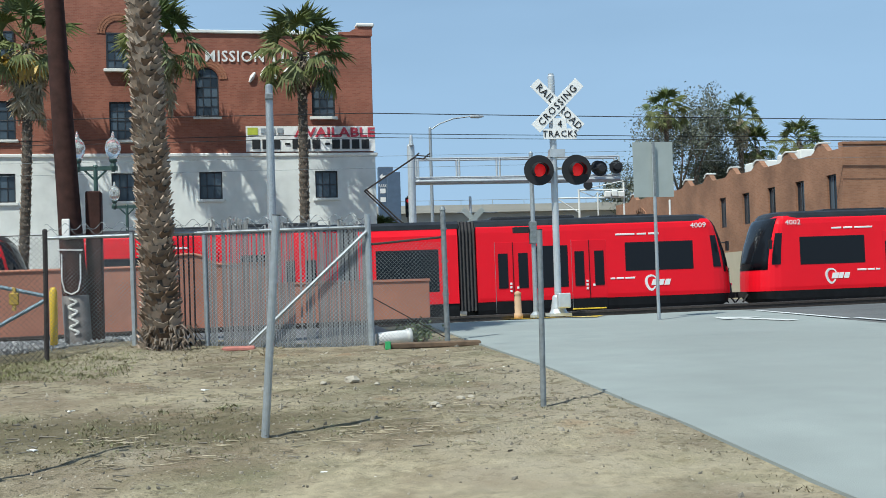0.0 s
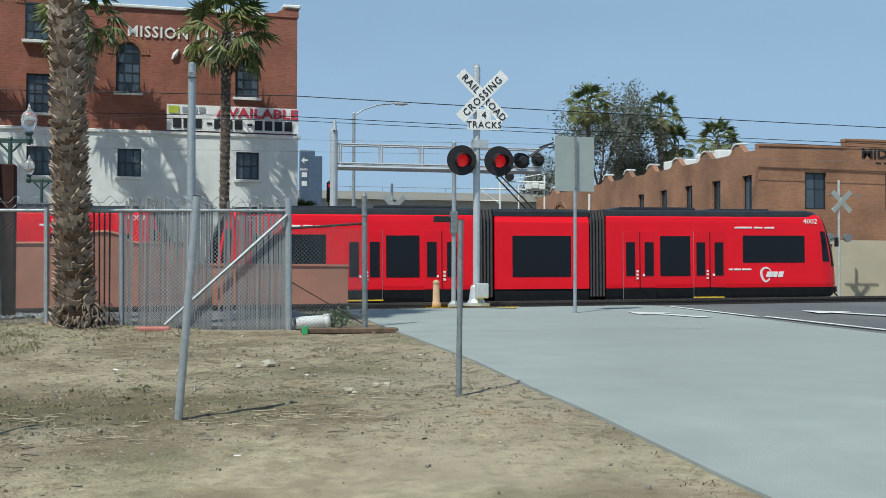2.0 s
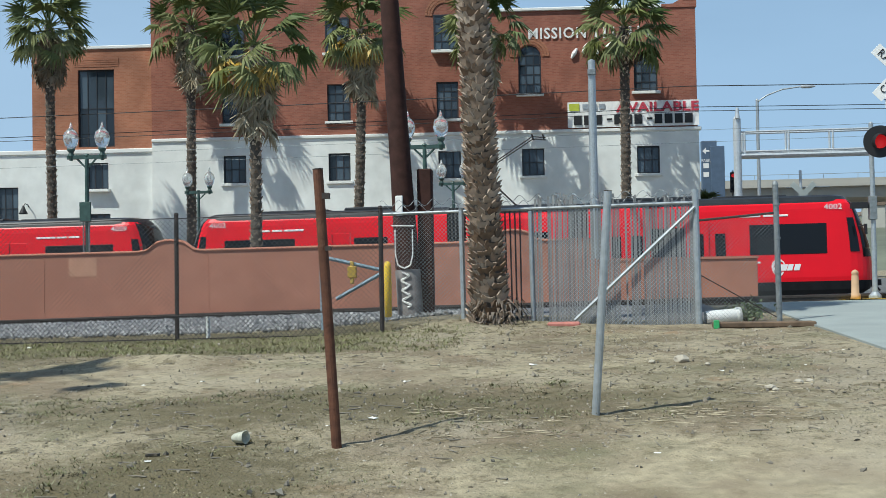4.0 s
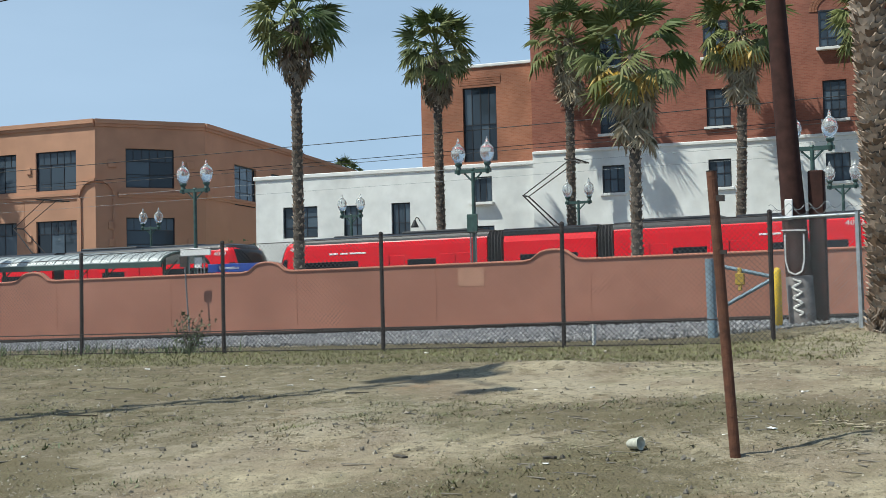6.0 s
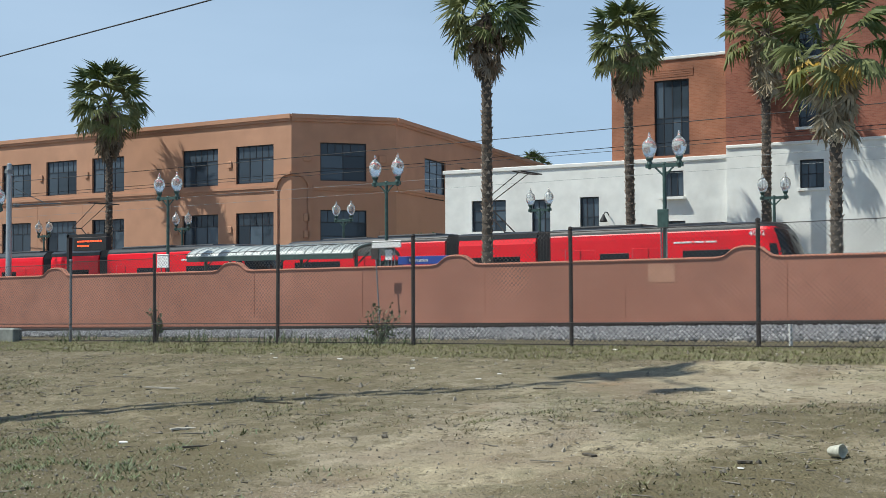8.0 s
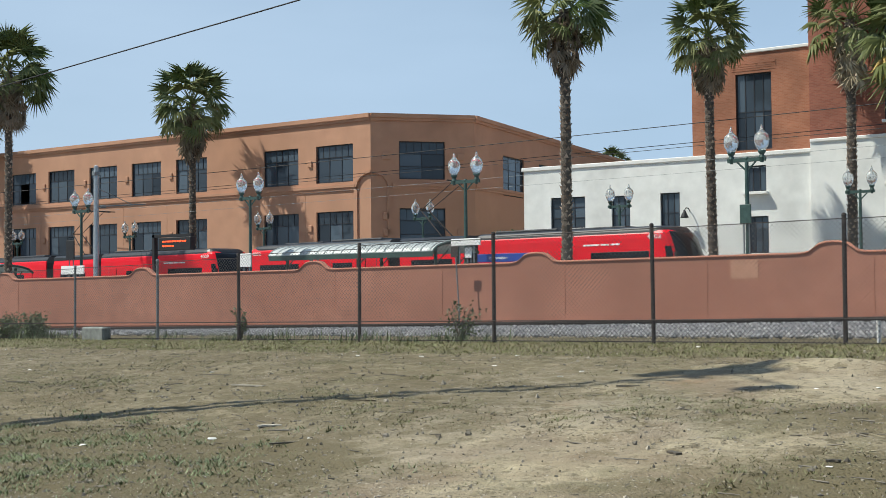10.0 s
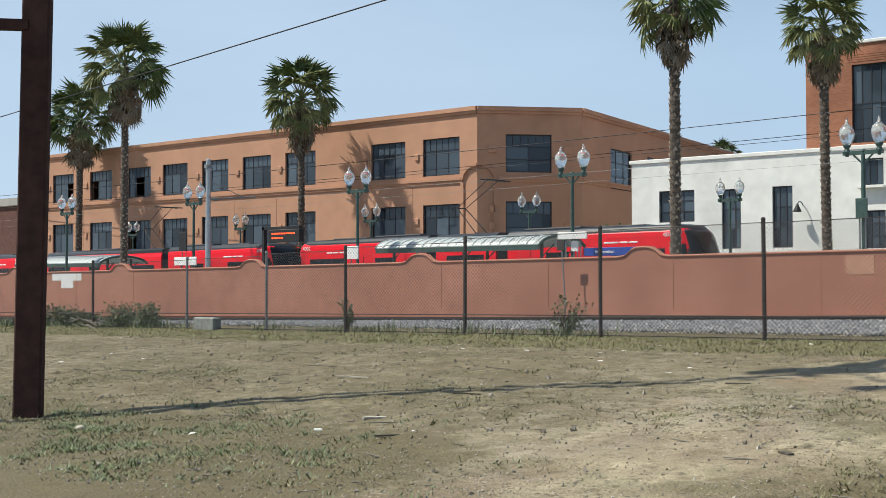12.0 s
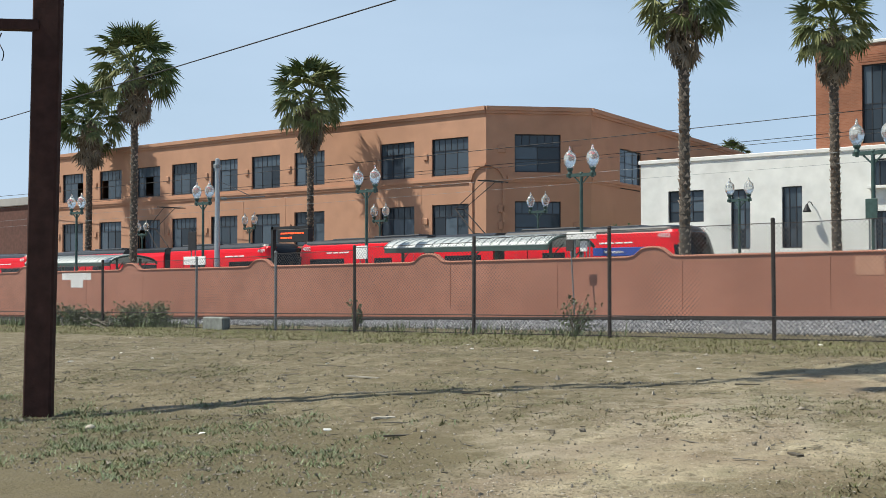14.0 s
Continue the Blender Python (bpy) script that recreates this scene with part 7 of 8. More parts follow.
# far hillside with pale houses
bm = bmesh.new()
xs, ys = spans((-150, 500, 50)), spans((230, 520, 14))
g = [[bm.verts.new((x, y, 0.3 + max(0.0, (y - 230) / 290) ** 0.8 * (24 + 9 * noise.noise(Vector((x * 0.012, y * 0.01, 3)))) * float(np.interp(x, (-150, 10, 80, 500), (0.25, 0.75, 1.0, 1.0))))) for x in xs] for y in ys]
for a, b in zip(g, g[1:]):
    for i in range(len(xs) - 1):
        bm.faces.new((a[i], a[i + 1], b[i + 1], b[i]))
one("backdrop", bm, HILL, "distant green-grey hillside", "hill", kind="structure", smooth=True)
hr = random.Random(9)
for k in range(34):
    x, y = hr.uniform(15, 190), hr.uniform(270, 430)
    z = ((y - 230) / 290) ** 0.8 * 22 * float(np.interp(x, (-150, 10, 80, 500), (0.25, 0.75, 1.0, 1.0)))
    w, d, h = hr.uniform(8, 16), hr.uniform(8, 12), hr.uniform(4, 9)
    t = thing("house", pose(x, y, z - 1, 0, 0, hr.uniform(-15, 15)), "small pale far house on the hillside", "house", "hillside houses")
    bm = bmesh.new()
    box(bm, -w / 2, 0, -3, w / 2, d, h)
    part("wall", bm, (STUCCO_WHITE, STUCCO_BEIGE, VIADUCT)[k % 3], t)
    bm = bmesh.new()
    prism(bm, [(-w / 2 - 0.4, h), (w / 2 + 0.4, h), (w / 4, h + 1.6), (-w / 4, h + 1.6)], -0.4, d + 0.4)
    part("roof", bm, (ROOF, BARK)[k % 2], t)
    for j in range(3):
        bm = bmesh.new()
        box(bm, -w / 3 + j * w / 3 - 0.7, -0.06, h - 2.6, -w / 3 + j * w / 3 + 0.7, 0.1, h - 1.0)
        part("window", bm, PANE, t)


def parked_car():
    """A dark car that waits behind the lowered barrier."""
    top = thing("car", pose(24.4, 66.0, ground_z(24.4, 66.0) + 0.015, 0, 0, -8), "dark navy hatchback car waiting at the crossing", "car")
    bm = bmesh.new()
    prof = [(-2.1, 0.35), (-2.15, 0.75), (-1.9, 0.92), (-1.0, 1.0), (-0.45, 1.42), (0.9, 1.48), (1.7, 1.2), (2.05, 0.95), (2.1, 0.35)]
    prism(bm, prof, -0.85, 0.85)
    bevelled(bm, 0.06, 2)
    part("body", bm, CAR_NAVY, top, smooth=False)
    for y0, y1 in ((-0.88, -0.83), (0.83, 0.88)):
        for pr in ([(-0.95, 1.0), (-0.42, 1.37), (0.15, 1.41), (0.15, 1.0)], [(0.22, 1.0), (0.22, 1.41), (0.88, 1.42), (1.55, 1.16), (1.6, 1.0)]):
            bm = bmesh.new()
            prism(bm, pr, y0, y1)
            part("side_window", bm, PANE_DARK, top)
    for x in (-1.3, 1.3):
        for y in (-0.78, 0.78):
            bm = bmesh.new()
            tube(bm, (x, y - 0.1, 0.32), (x, y + 0.1, 0.32), 0.32, seg=20)
            w = part("wheel", bm, TYRE, top)
            bm = bmesh.new()
            s = -1 if y < 0 else 1
            tube(bm, (x, y + s * 0.1, 0.32), (x, y + s * 0.115, 0.32), 0.2, seg=16)
            part("rim", bm, SILVER, w)
    for y in (-0.6, 0.6):
        bm = bmesh.new()
        box(bm, -2.17, y - 0.16, 0.68, -2.08, y + 0.16, 0.8)
        part("headlight", bm, WHITE_TRIM, top)
        bm = bmesh.new()
        box(bm, 2.02, y - 0.14, 0.78, 2.12, y + 0.14, 0.94)
        part("tail_light", bm, RED_PAINT, top)


parked_car()


def barrier():
    top = thing("crossing_barrier", pose(15.6, 50.6, 0.55), "lowered red and white crossing barrier arm", "barrier")
    bm = bmesh.new()
    lathe(bm, [(0.2, 0), (0.12, 0.15), (0.08, 0.9), (0.06, 1.1)], 12, pose(4.1, 0, 0))
    part("stand", bm, SILVER, top)
    for k in range(7):
        bm = bmesh.new()
        box(bm, 0.6 * k, -0.02, 0.98, 0.6 * (k + 1) - 0.004, 0.02, 1.1)
        part("stripe", bm, RED_PAINT if k % 2 else WHITE_PAINT, top)


barrier()


def speed_sign():
    top = thing("speed_limit_sign", pose(18.57, 52.5, 0.5), "white speed limit sign on a post", "road sign")
    bm = bmesh.new()
    lathe(bm, [(0.05, 0), (0.05, 4.9), (0.01, 4.92)], 10)
    part("post", bm, WHITE_TRIM, top)
    bm = bmesh.new()
    box(bm, -0.3, -0.075, 2.85, 0.3, -0.065, 3.6)
    p = part("plate", bm, WHITE_PAINT, top)
    text_on("lettering", "SPEED", 0.1, pose(0, -0.08, 3.5), BLACK_PAINT, p)
    text_on("lettering", "LIMIT", 0.1, pose(0, -0.08, 3.35), BLACK_PAINT, p)
    text_on("lettering", "25", 0.28, pose(0, -0.08, 3.07), BLACK_PAINT, p)


speed_sign()


# ---- the platform ----
def shelter(x0, x1):
    top = thing("platform_shelter", pose(0, 37.2, 0.25 + 0.0125 * (x0 + x1) / 2), "platform shelter with a curved ribbed metal roof", "shelter", "platform shelters")
    bm = bmesh.new()
    n, arc = 12, []
    for k in range(n + 1):
        t = math.pi * (0.06 + 0.88 * k / n)
        arc.append((1.5 - 1.55 * math.cos(t), 3.0 + 0.5 * math.sin(t)))
    a = [bm.verts.new((x0, y, z)) for y, z in arc]
    b = [bm.verts.new((x1, y, z)) for y, z in arc]
    c = [bm.verts.new((x0, y, z - 0.05)) for y, z in arc]
    d = [bm.verts.new((x1, y, z - 0.05)) for y, z in arc]
    for k in range(n):
        bm.faces.new((a[k], b[k], b[k + 1], a[k + 1]))
        bm.faces.new((c[k + 1], d[k + 1], d[k], c[k]))
        bm.faces.new((a[k], a[k + 1], c[k + 1], c[k]))
        bm.faces.new((b[k + 1], b[k], d[k], d[k + 1]))
    bm.faces.new((a[0], c[0], d[0], b[0]))
    bm.faces.new((b[n], d[n], c[n], a[n]))
    part("roof_sheet", bm, METAL_ROOF, top)
    for i in range(int((x1 - x0) / 0.45) + 1):
        x = x0 + 0.45 * i
        bm = bmesh.new()
        for p, q in zip(arc, arc[1:]):
            tube(bm, (x, p[0], p[1] + 0.01), (x, q[0], q[1] + 0.01), 0.025, seg=5)
        part("roof_rib", bm, METAL_ROOF, top)
    for x in (x0 + 0.4, (x0 + x1) / 2, x1 - 0.4):
        for y in (0.7, 2.2):
            bm = bmesh.new()
            tube(bm, (x, y, -0.5), (x, y, 3.3), 0.07, seg=10)
            tube(bm, (x, y, 2.6), (x + 0.6, y, 3.1), 0.03, seg=6)
            part("post", bm, GREEN_POST, top)
    bm = bmesh.new()
    tube(bm, (x0, 0.05, 3.05), (x1, 0.05, 3.05), 0.06, seg=8)
    part("gutter", bm, GREEN_POST, top)
    for x in (x0, x1):
        bm = bmesh.new()
        for p, q in zip(arc, arc[1:]):
            tube(bm, (x, p[0], p[1] - 0.06), (x, q[0], q[1] - 0.06), 0.06, seg=6)
        part("arch_rib", bm, GREEN_POST, top)
    bm = bmesh.new()
    box(bm, x0, -0.03, 2.86, x1, 0.03, 3.06)
    part("fascia", bm, GREEN_POST, top, "dark fascia board")


shelter(-36.7, -28.0)
shelter(-66.5, -57.6)


def board(name, x0, x1, z0, z1, mat, label, y=35.7, words="", post=True):
    cx = (x0 + x1) / 2
    top = thing(name, pose(cx, y, 0), label, "sign")
    bm = bmesh.new()
    box(bm, x0 - cx, -0.03, z0, x1 - cx, 0.03, z1)
    bevelled(bm, 0.01)
    p = part("panel", bm, mat, top)
    if post:
        bm = bmesh.new()
        for dx in (0.25, -0.25):
            tube(bm, (dx * (x1 - x0), 0.06, 0.1), (dx * (x1 - x0), 0.06, z1 - 0.02), 0.025, seg=6)
        part("post", bm, GALV_DARK, top)
    if words:
        text_on("lettering", words, (z1 - z0) * 0.42, pose(-0.25, -0.036, (z0 + z1) / 2), WHITE_PAINT, p)
    return top


board("information_sign", -25.5, -23.19, 2.42, 2.72, BLUE_SIGN, "blue information sign with white lettering on the platform", y=36.6, words="Information")
board("platform_sign", -26.03, -24.76, 3.02, 3.27, WHITE_PAINT, "plain white platform sign on the lamp post", y=35.7)
board("platform_sign", -25.54, -25.25, 2.58, 2.95, WHITE_PAINT, "small white notice on the lamp post", y=35.85)
board("platform_sign", -36.95, -36.3, 2.45, 3.0, WHITE_PAINT, "white notice on the lamp post", y=35.75)
board("platform_sign", -48.6, -48.0, 3.0, 3.9, BLACK_PAINT, "black sign on the lamp post", y=35.75)
board("platform_sign", -48.9, -47.2, 2.3, 2.7, WHITE_PAINT, "white notice on the lamp post", y=35.7)
board("lamp_box", -15.06, -14.7, 3.4, 4.0, GREEN_POST, "grey metal box on the lamp post", y=35.85)


def display():
    top = thing("departure_display", pose(-42.0, 36.5, 0.0), "black departure display with red glowing text", "display")
    bm = bmesh.new()
    box(bm, -1.25, -0.1, 0.1, -1.1, 0.1, 4.0)
    box(bm, -1.25, -0.1, 3.88, 1.3, 0.1, 4.0)
    part("frame", bm, BLACK_PAINT, top)
    bm = bmesh.new()
    box(bm, -0.75, -0.15, 3.28, 1.35, 0.15, 3.86)
    bevelled(bm, 0.02)
    part("housing", bm, BLACK_PAINT, top)
    for z, w in ((3.68, 1.7), (3.48, 0.8)):
        for k in range(int(w / 0.16)):
            bm = bmesh.new()
            box(bm, -0.5 + 0.16 * k, -0.158, z - 0.035, -0.38 + 0.16 * k, -0.149, z + 0.035)
            part("glowing_bar", bm, LED, top)


display()

def wall_sign_post():
    """A thin pole with a small dark plate between the track and the pink wall."""
    top = thing("sign_post", pose(-21.3, 29.55, 0.5), "thin leaning pole with a small dark plate by the pink wall", "post")
    bm = bmesh.new()
    tube(bm, (0.02, 0, 0), (-0.12, 0, 2.1), 0.022, seg=8)
    part("pole", bm, GALV_DARK, top)
    bm = bmesh.new()
    box(bm, -0.27, -0.03, 1.93, 0.0, -0.02, 2.25)
    bevelled(bm, 0.004)
    part("plate", bm, DARK_POST, top, "dark square plate")


wall_sign_post()


def wall_lamp():
    """A gooseneck lamp on the white annex."""
    top = thing("wall_lamp", pose(0, 60, 0, 0, 0, 3.49) @ pose(-27.35, 0.25, 5.35), "black gooseneck lamp on the white annex wall", "wall lamp")
    bm = bmesh.new()
    pts = [(0.0, 0.0, 0.0), (0.0, -0.2, 0.14), (-0.05, -0.4, 0.16), (-0.1, -0.5, 0.02)]
    for p, q in zip(pts, pts[1:]):
        tube(bm, p, q, 0.025, seg=6)
    part("arm", bm, BLACK_PAINT, top)
    bm = bmesh.new()
    lathe(bm, [(0.21, -0.36), (0.2, -0.3), (0.1, -0.1), (0.05, 0.03), (0.02, 0.05)], 14, pose(-0.1, -0.5, 0))
    part("shade", bm, BLACK_PAINT, top, "black bell shade", smooth=True)


wall_lamp()


def white_frame():
    """White-painted pipes of the signal structure beyond the street."""
    top = thing("signal_gantry", pose(19.0, 75, 0.33), "white pipe signal structure beyond the street", "gantry")
    for x0, z0, x1, z1, r in ((1.45, 0, 1.45, 7.5, 0.07), (2.68, 0, 2.68, 7.3, 0.05), (4.4, 0, 4.4, 7.9, 0.06), (-0.2, 6.95, 4.6, 6.95, 0.05), (1.45, 7.45, 4.5, 7.45, 0.05), (-0.1, 7.0, 1.45, 6.0, 0.04), (-0.2, 6.2, 1.4, 6.2, 0.04), (2.68, 6.9, 1.5, 7.4, 0.03), (1.45, 7.45, 4.4, 8.0, 0.03)):
        bm = bmesh.new()
        tube(bm, (x0, 0, z0), (x1, 0, z1), r, seg=8)
        part("pipe", bm, WHITE_TRIM, top)
    for x, z in ((3.3, 6.95), (3.75, 7.0), (4.2, 6.95)):
        bm = bmesh.new()
        box(bm, x - 0.2, -0.25, z, x + 0.2, 0.1, z + 0.38)
        bevelled(bm, 0.04)
        part("signal_box", bm, WHITE_TRIM, top, "white signal housing")
    bm = bmesh.new()
    tube(bm, (2.0, -0.25, 7.75), (2.0, -0.2, 7.75), 0.3, seg=20)
    part("lamp_back", bm, BLACK_PAINT, top, "black round lamp backing")


white_frame()

# ---- small things on the ground ----
G = lambda x, y: ground_z(x, y) + mound(x, y)
bm = bmesh.new()
lathe(bm, [(0.1, -0.26), (0.1, 0.26)], 16)
bmesh.ops.delete(bm, geom=[f for f in bm.faces if len(f.verts) > 4], context="FACES")
lathe(bm, [(0.115, 0.2), (0.115, 0.27)], 16)
one("pipe_section", bm, WHITE_PAINT, "short white plastic pipe lying by the gate", "pipe", m=pose(2.2, 18.45, G(2.2, 18.45) + 0.1, 0, 86, 8), smooth=True)
bm = bmesh.new()
box(bm, -0.7, -0.14, -0.03, 0.7, 0.14, 0.05)
bevelled(bm, 0.015)
one("timber_sleeper", bm, material("old_red_wood", (0.135, 0.09, 0.058), 0.9, grain=8, vary=0.3), "old brown timber lying at the pavement edge", "timber", m=pose(2.65, 17.5, G(2.65, 17.5) + 0.02, 0, 0, 2))
bm = bmesh.new()
box(bm, -0.04, -0.02, 0, 0.04, 0.02, 0.12)
bevelled(bm, 0.008)
one("marker_peg", bm, material("green_paint", (0.05, 0.35, 0.12), 0.6), "small green painted peg beside the timber", "peg", m=pose(1.98, 17.3, G(1.98, 17.3)))
bm = bmesh.new()
box(bm, -0.24, -0.14, 0, 0.24, 0.14, 0.07)
bevelled(bm, 0.02)
one("red_block", bm, material("faded_red", (0.42, 0.16, 0.13), 0.8, grain=10, vary=0.2), "faded red block at the foot of the gate brace", "block", m=pose(-0.14, 17.95, G(-0.14, 17.95)))
bm = bmesh.new()
tube(bm, (0, 0, -0.2), (0, 0, 0.33), 0.03, seg=10)
one("marker_post", bm, WHITE_PAINT, "short white plastic marker post by the ballast", "post", m=pose(-5.48, 17.9, G(-5.48, 17.9)))
bm = bmesh.new()
box(bm, -0.34, -0.13, -0.1, 0.34, 0.13, 0.26)
bevelled(bm, 0.03)
one("concrete_block", bm, material("mossy_concrete", (0.22, 0.23, 0.21), 0.9, grain=7, vary=0.25, stain=0.3), "grey concrete block behind the fence", "block", m=pose(-22.6, 17.4, G(-22.6, 17.4) + 0.04, 0, 0, 6))
bm = bmesh.new()
rng = random.Random(31)
lathe(bm, [(0.032, 0.0), (0.043, 0.1), (0.047, 0.102), (0.047, 0.108), (0.04, 0.104), (0.03, 0.012)], 16, pose(0, 0, 0.042, 84, 0, 65))
for v in bm.verts:
    v.co += Vector((0.0, 0.0, -0.012)) * noise.noise(v.co * 22) + v.co * 0.12 * noise.noise(v.co * 30 + Vector((4, 0, 0)))
one("foam_cup", bm, material("dirty_paper", (0.5, 0.5, 0.42), 0.85, grain=30, vary=0.2, stain=0.5), "white foam cup lying on the dirt", "cup", "litter", m=pose(-2.39, 8.54, G(-2.39, 8.54)), smooth=True)
lr = random.Random(12)
for k in range(54):
    x, y = lr.uniform(-20, 3), lr.uniform(6.3, 17)
    s = lr.uniform(0.014, 0.036)
    bm = bmesh.new()
    box(bm, -s, -s * 0.6, 0, s, s * 0.6, s * 0.3)
    bm.verts.ensure_lookup_table()
    for v in bm.verts:
        v.co += Vector((lr.uniform(-1, 1), lr.uniform(-1, 1), lr.uniform(-0.3, 0.6))) * s * 0.35
    one("litter_scrap", bm, WHITE_BIT, "small white scrap of litter on the dirt", "litter", "litter", m=pose(x, y, G(x, y), 0, 0, lr.uniform(0, 180)))
WOOD_DARK = material("rotten_wood", (0.075, 0.06, 0.04), 0.95, grain=12, vary=0.35, objvary=0.3)
for x, y, l, w, a, m in ((-10.68, 10.42, 0.5, 0.06, 4, WOOD_PALE), (-8.1, 8.15, 0.22, 0.07, 60, WOOD_PALE), (-7.72, 7.93, 0.26, 0.02, 35, WOOD_DARK), (-7.25, 7.5, 0.3, 0.028, 58, WOOD_DARK), (-3.99, 8.1, 0.15, 0.05, 150, WOOD_DARK), (-4.17, 7.81, 0.28, 0.012, 10, WOOD_DARK), (-2.86, 8.17, 0.1, 0.04, 20, WOOD_DARK), (-8.2, 9.6, 0.3, 0.02, 20, WOOD_DARK), (-12.1, 11.2, 0.5, 0.02, 8, WOOD_DARK), (-14.5, 9.9, 0.4, 0.025, 30, WOOD_DARK), (-9.4, 11.6, 0.4, 0.02, -10, WOOD_DARK), (-6.1, 11.4, 0.25, 0.03, 25, WOOD_DARK)):
    bm = bmesh.new()
    h = min(w * 0.5, 0.014)
    segs = 5
    rows = []
    for k in range(segs + 1):
        u = -l / 2 + l * k / segs
        b0, b1 = lr.uniform(-0.25, 0.25) * w, w * lr.uniform(0.8, 1.1)
        rows.append([bm.verts.new((u, b0 + sy_ * b1 / 2, z)) for sy_, z in ((-1, 0), (1, 0), (1, h), (-1, h))])
    for r0, r1 in zip(rows, rows[1:]):
        for e in range(4):
            bm.faces.new((r0[e], r0[(e + 1) % 4], r1[(e + 1) % 4], r1[e]))
    bm.faces.new(rows[0][::-1])
    bm.faces.new(rows[-1])
    one("wood_scrap", bm, m, "weathered scrap of wood on the dirt" if m is WOOD_PALE else "dark rotten stick lying on the dirt", "wood scrap", "wood scraps", m=pose(x, y, G(x, y) + 0.006, 0, 0, a))
# loose stones beside the pavement
for x, y, s in ((1.11, 12.68, 0.075), (0.8, 12.5, 0.035), (1.35, 12.45, 0.03), (1.97, 10.93, 0.045), (2.08, 11.0, 0.035), (1.68, 10.61, 0.05), (1.7, 10.45, 0.03), (-10.37, 6.48, 0.05)):
    bm = bmesh.new()
    bmesh.ops.create_icosphere(bm, subdivisions=2, radius=s)
    for v in bm.verts:
        v.co *= 1 + 0.3 * noise.noise(v.co / s * 1.3 + Vector((x * 9, y * 9, 0)))
        v.co.z *= 0.6
    one("loose_stone", bm, PEBBLE, "pale loose stone on the dirt", "stone", "loose stones", m=pose(x, y, G(x, y) + s * 0.3))

rng = random.Random(6)
bm = bmesh.new()
stones(bm, 12000, (-22, 3.2), (5.0, 17.4), (0.007, 0.02), 0.0, 1.3)
stones(bm, 260, (-22, 3.2), (5.2, 17.4), (0.02, 0.05), 0.005)
stones(bm, 3600, (-16, -4.5), (5.0, 8.0), (0.007, 0.018), 0.0, 1.2)
tagged(one("pebbles", bm, PEBBLE, "scattered pebbles and clods on the dirt", "pebbles"), kind="stuff")

bm = bmesh.new()
stones(bm, 2200, (-22, 3.0), (5.2, 16.0), (0.01, 0.032), 0.003)
tagged(one("dark_clods", bm, WOOD_DARK, "dark clods and bits of rotten wood on the dirt", "clods"), kind="stuff")


bm = bmesh.new()
tr = random.Random(77)
for k in range(1300):
    x, y = tr.uniform(-22, 3.1), 5.5 + 9.5 * tr.random() ** 1.2
    if tr.random() < 1.1 * bare(x, y) + 0.25:
        continue
    a, l = tr.uniform(0, 6.28), tr.uniform(0.03, 0.16)
    d = Vector((math.cos(a), math.sin(a) * 0.8, tr.uniform(-0.05, 0.2))) * l
    p = Vector((x, y, G(x, y) + 0.008))
    tube(bm, p - d * 0.5, p + d * 0.5, tr.uniform(0.003, 0.008), 0.003, seg=4)
tagged(one("twigs", bm, WOOD_DARK, "small dark twigs scattered over the dirt", "twigs"), kind="stuff")


def tufts(name, count, area, mat, label, height, blades, lay=0.3, clump=0.05, density=None):
    r = random.Random(hash_of(name))
    bm = bmesh.new()
    made = 0
    while made < count:
        x, y = r.uniform(*area[0]), r.uniform(*area[1])
        if density and r.random() > density(x, y):
            made += 0.01
            continue
        made += 1
        h = height * r.uniform(0.5, 1.3)
        for _ in range(r.randrange(blades // 2, blades + 1)):
            p = Vector((x + r.gauss(0, clump), y + r.gauss(0, clump), 0))
            p.z = G(p.x, p.y) - 0.01
            a = r.uniform(0, 6.28)
            d = Vector((math.cos(a) * lay, math.sin(a) * lay, 1)).normalized() * h * r.uniform(0.5, 1.1)
            s = Vector((-math.sin(a), math.cos(a), 0)) * r.uniform(0.003, 0.008) * (1 + height * 4)
            bm.faces.new([bm.verts.new(q) for q in (p - s, p + s, p + d)])
    return tagged(one(name, bm, mat, label, "grass"), kind="stuff")


def hash_of(s):
    return sum((i + 1) * ord(c) for i, c in enumerate(s))


patch = lambda x, y: max(0.0, min(1.0, 2.6 * noise.noise(Vector((x * 0.9, y * 1.5, 1.5))) + 1.6 * noise.noise(Vector((x * 3.1, y * 4.2, 8.5))) + 1.9 * weed_cover(x, y) - 1.5 * bare(x, y) - 0.75))
tufts("low_weeds", 6500, ((-20, 3.1), (5.5, 14.5)), WEED, "low green weeds in patches on the dirt", 0.036, 15, 1.2, 0.085, patch)
MAT_BROWN = material("matted_dead_weed", (0.15, 0.115, 0.055), 0.95, grain=5, vary=0.35, island=True, objvary=0.4)
tufts("matted_weeds", 6500, ((-22, 3.1), (5.2, 16.5)), MAT_BROWN, "matted brown dead weeds on the dirt", 0.034, 13, 1.5, 0.12, patch)
tufts("dry_grass_blades", 7000, ((-22, 3.1), (5.5, 15)), STRAW, "dry flattened grass in patches on the dirt", 0.055, 9, 3.0, 0.1, patch)
FENCE_GREEN = material("fence_weed", (0.14, 0.155, 0.042), 0.85, grain=4, vary=0.35, island=True)
tufts("fence_weeds", 3600, ((-42, -1.5), (14.8, 17.6)), FENCE_GREEN, "green weeds along the chain-link fence", 0.06, 12, 0.9, 0.09, lambda x, y: 0.25 + 0.75 * max(0, noise.noise(Vector((x * 0.4, y * 0.6, 7))) + 0.25))
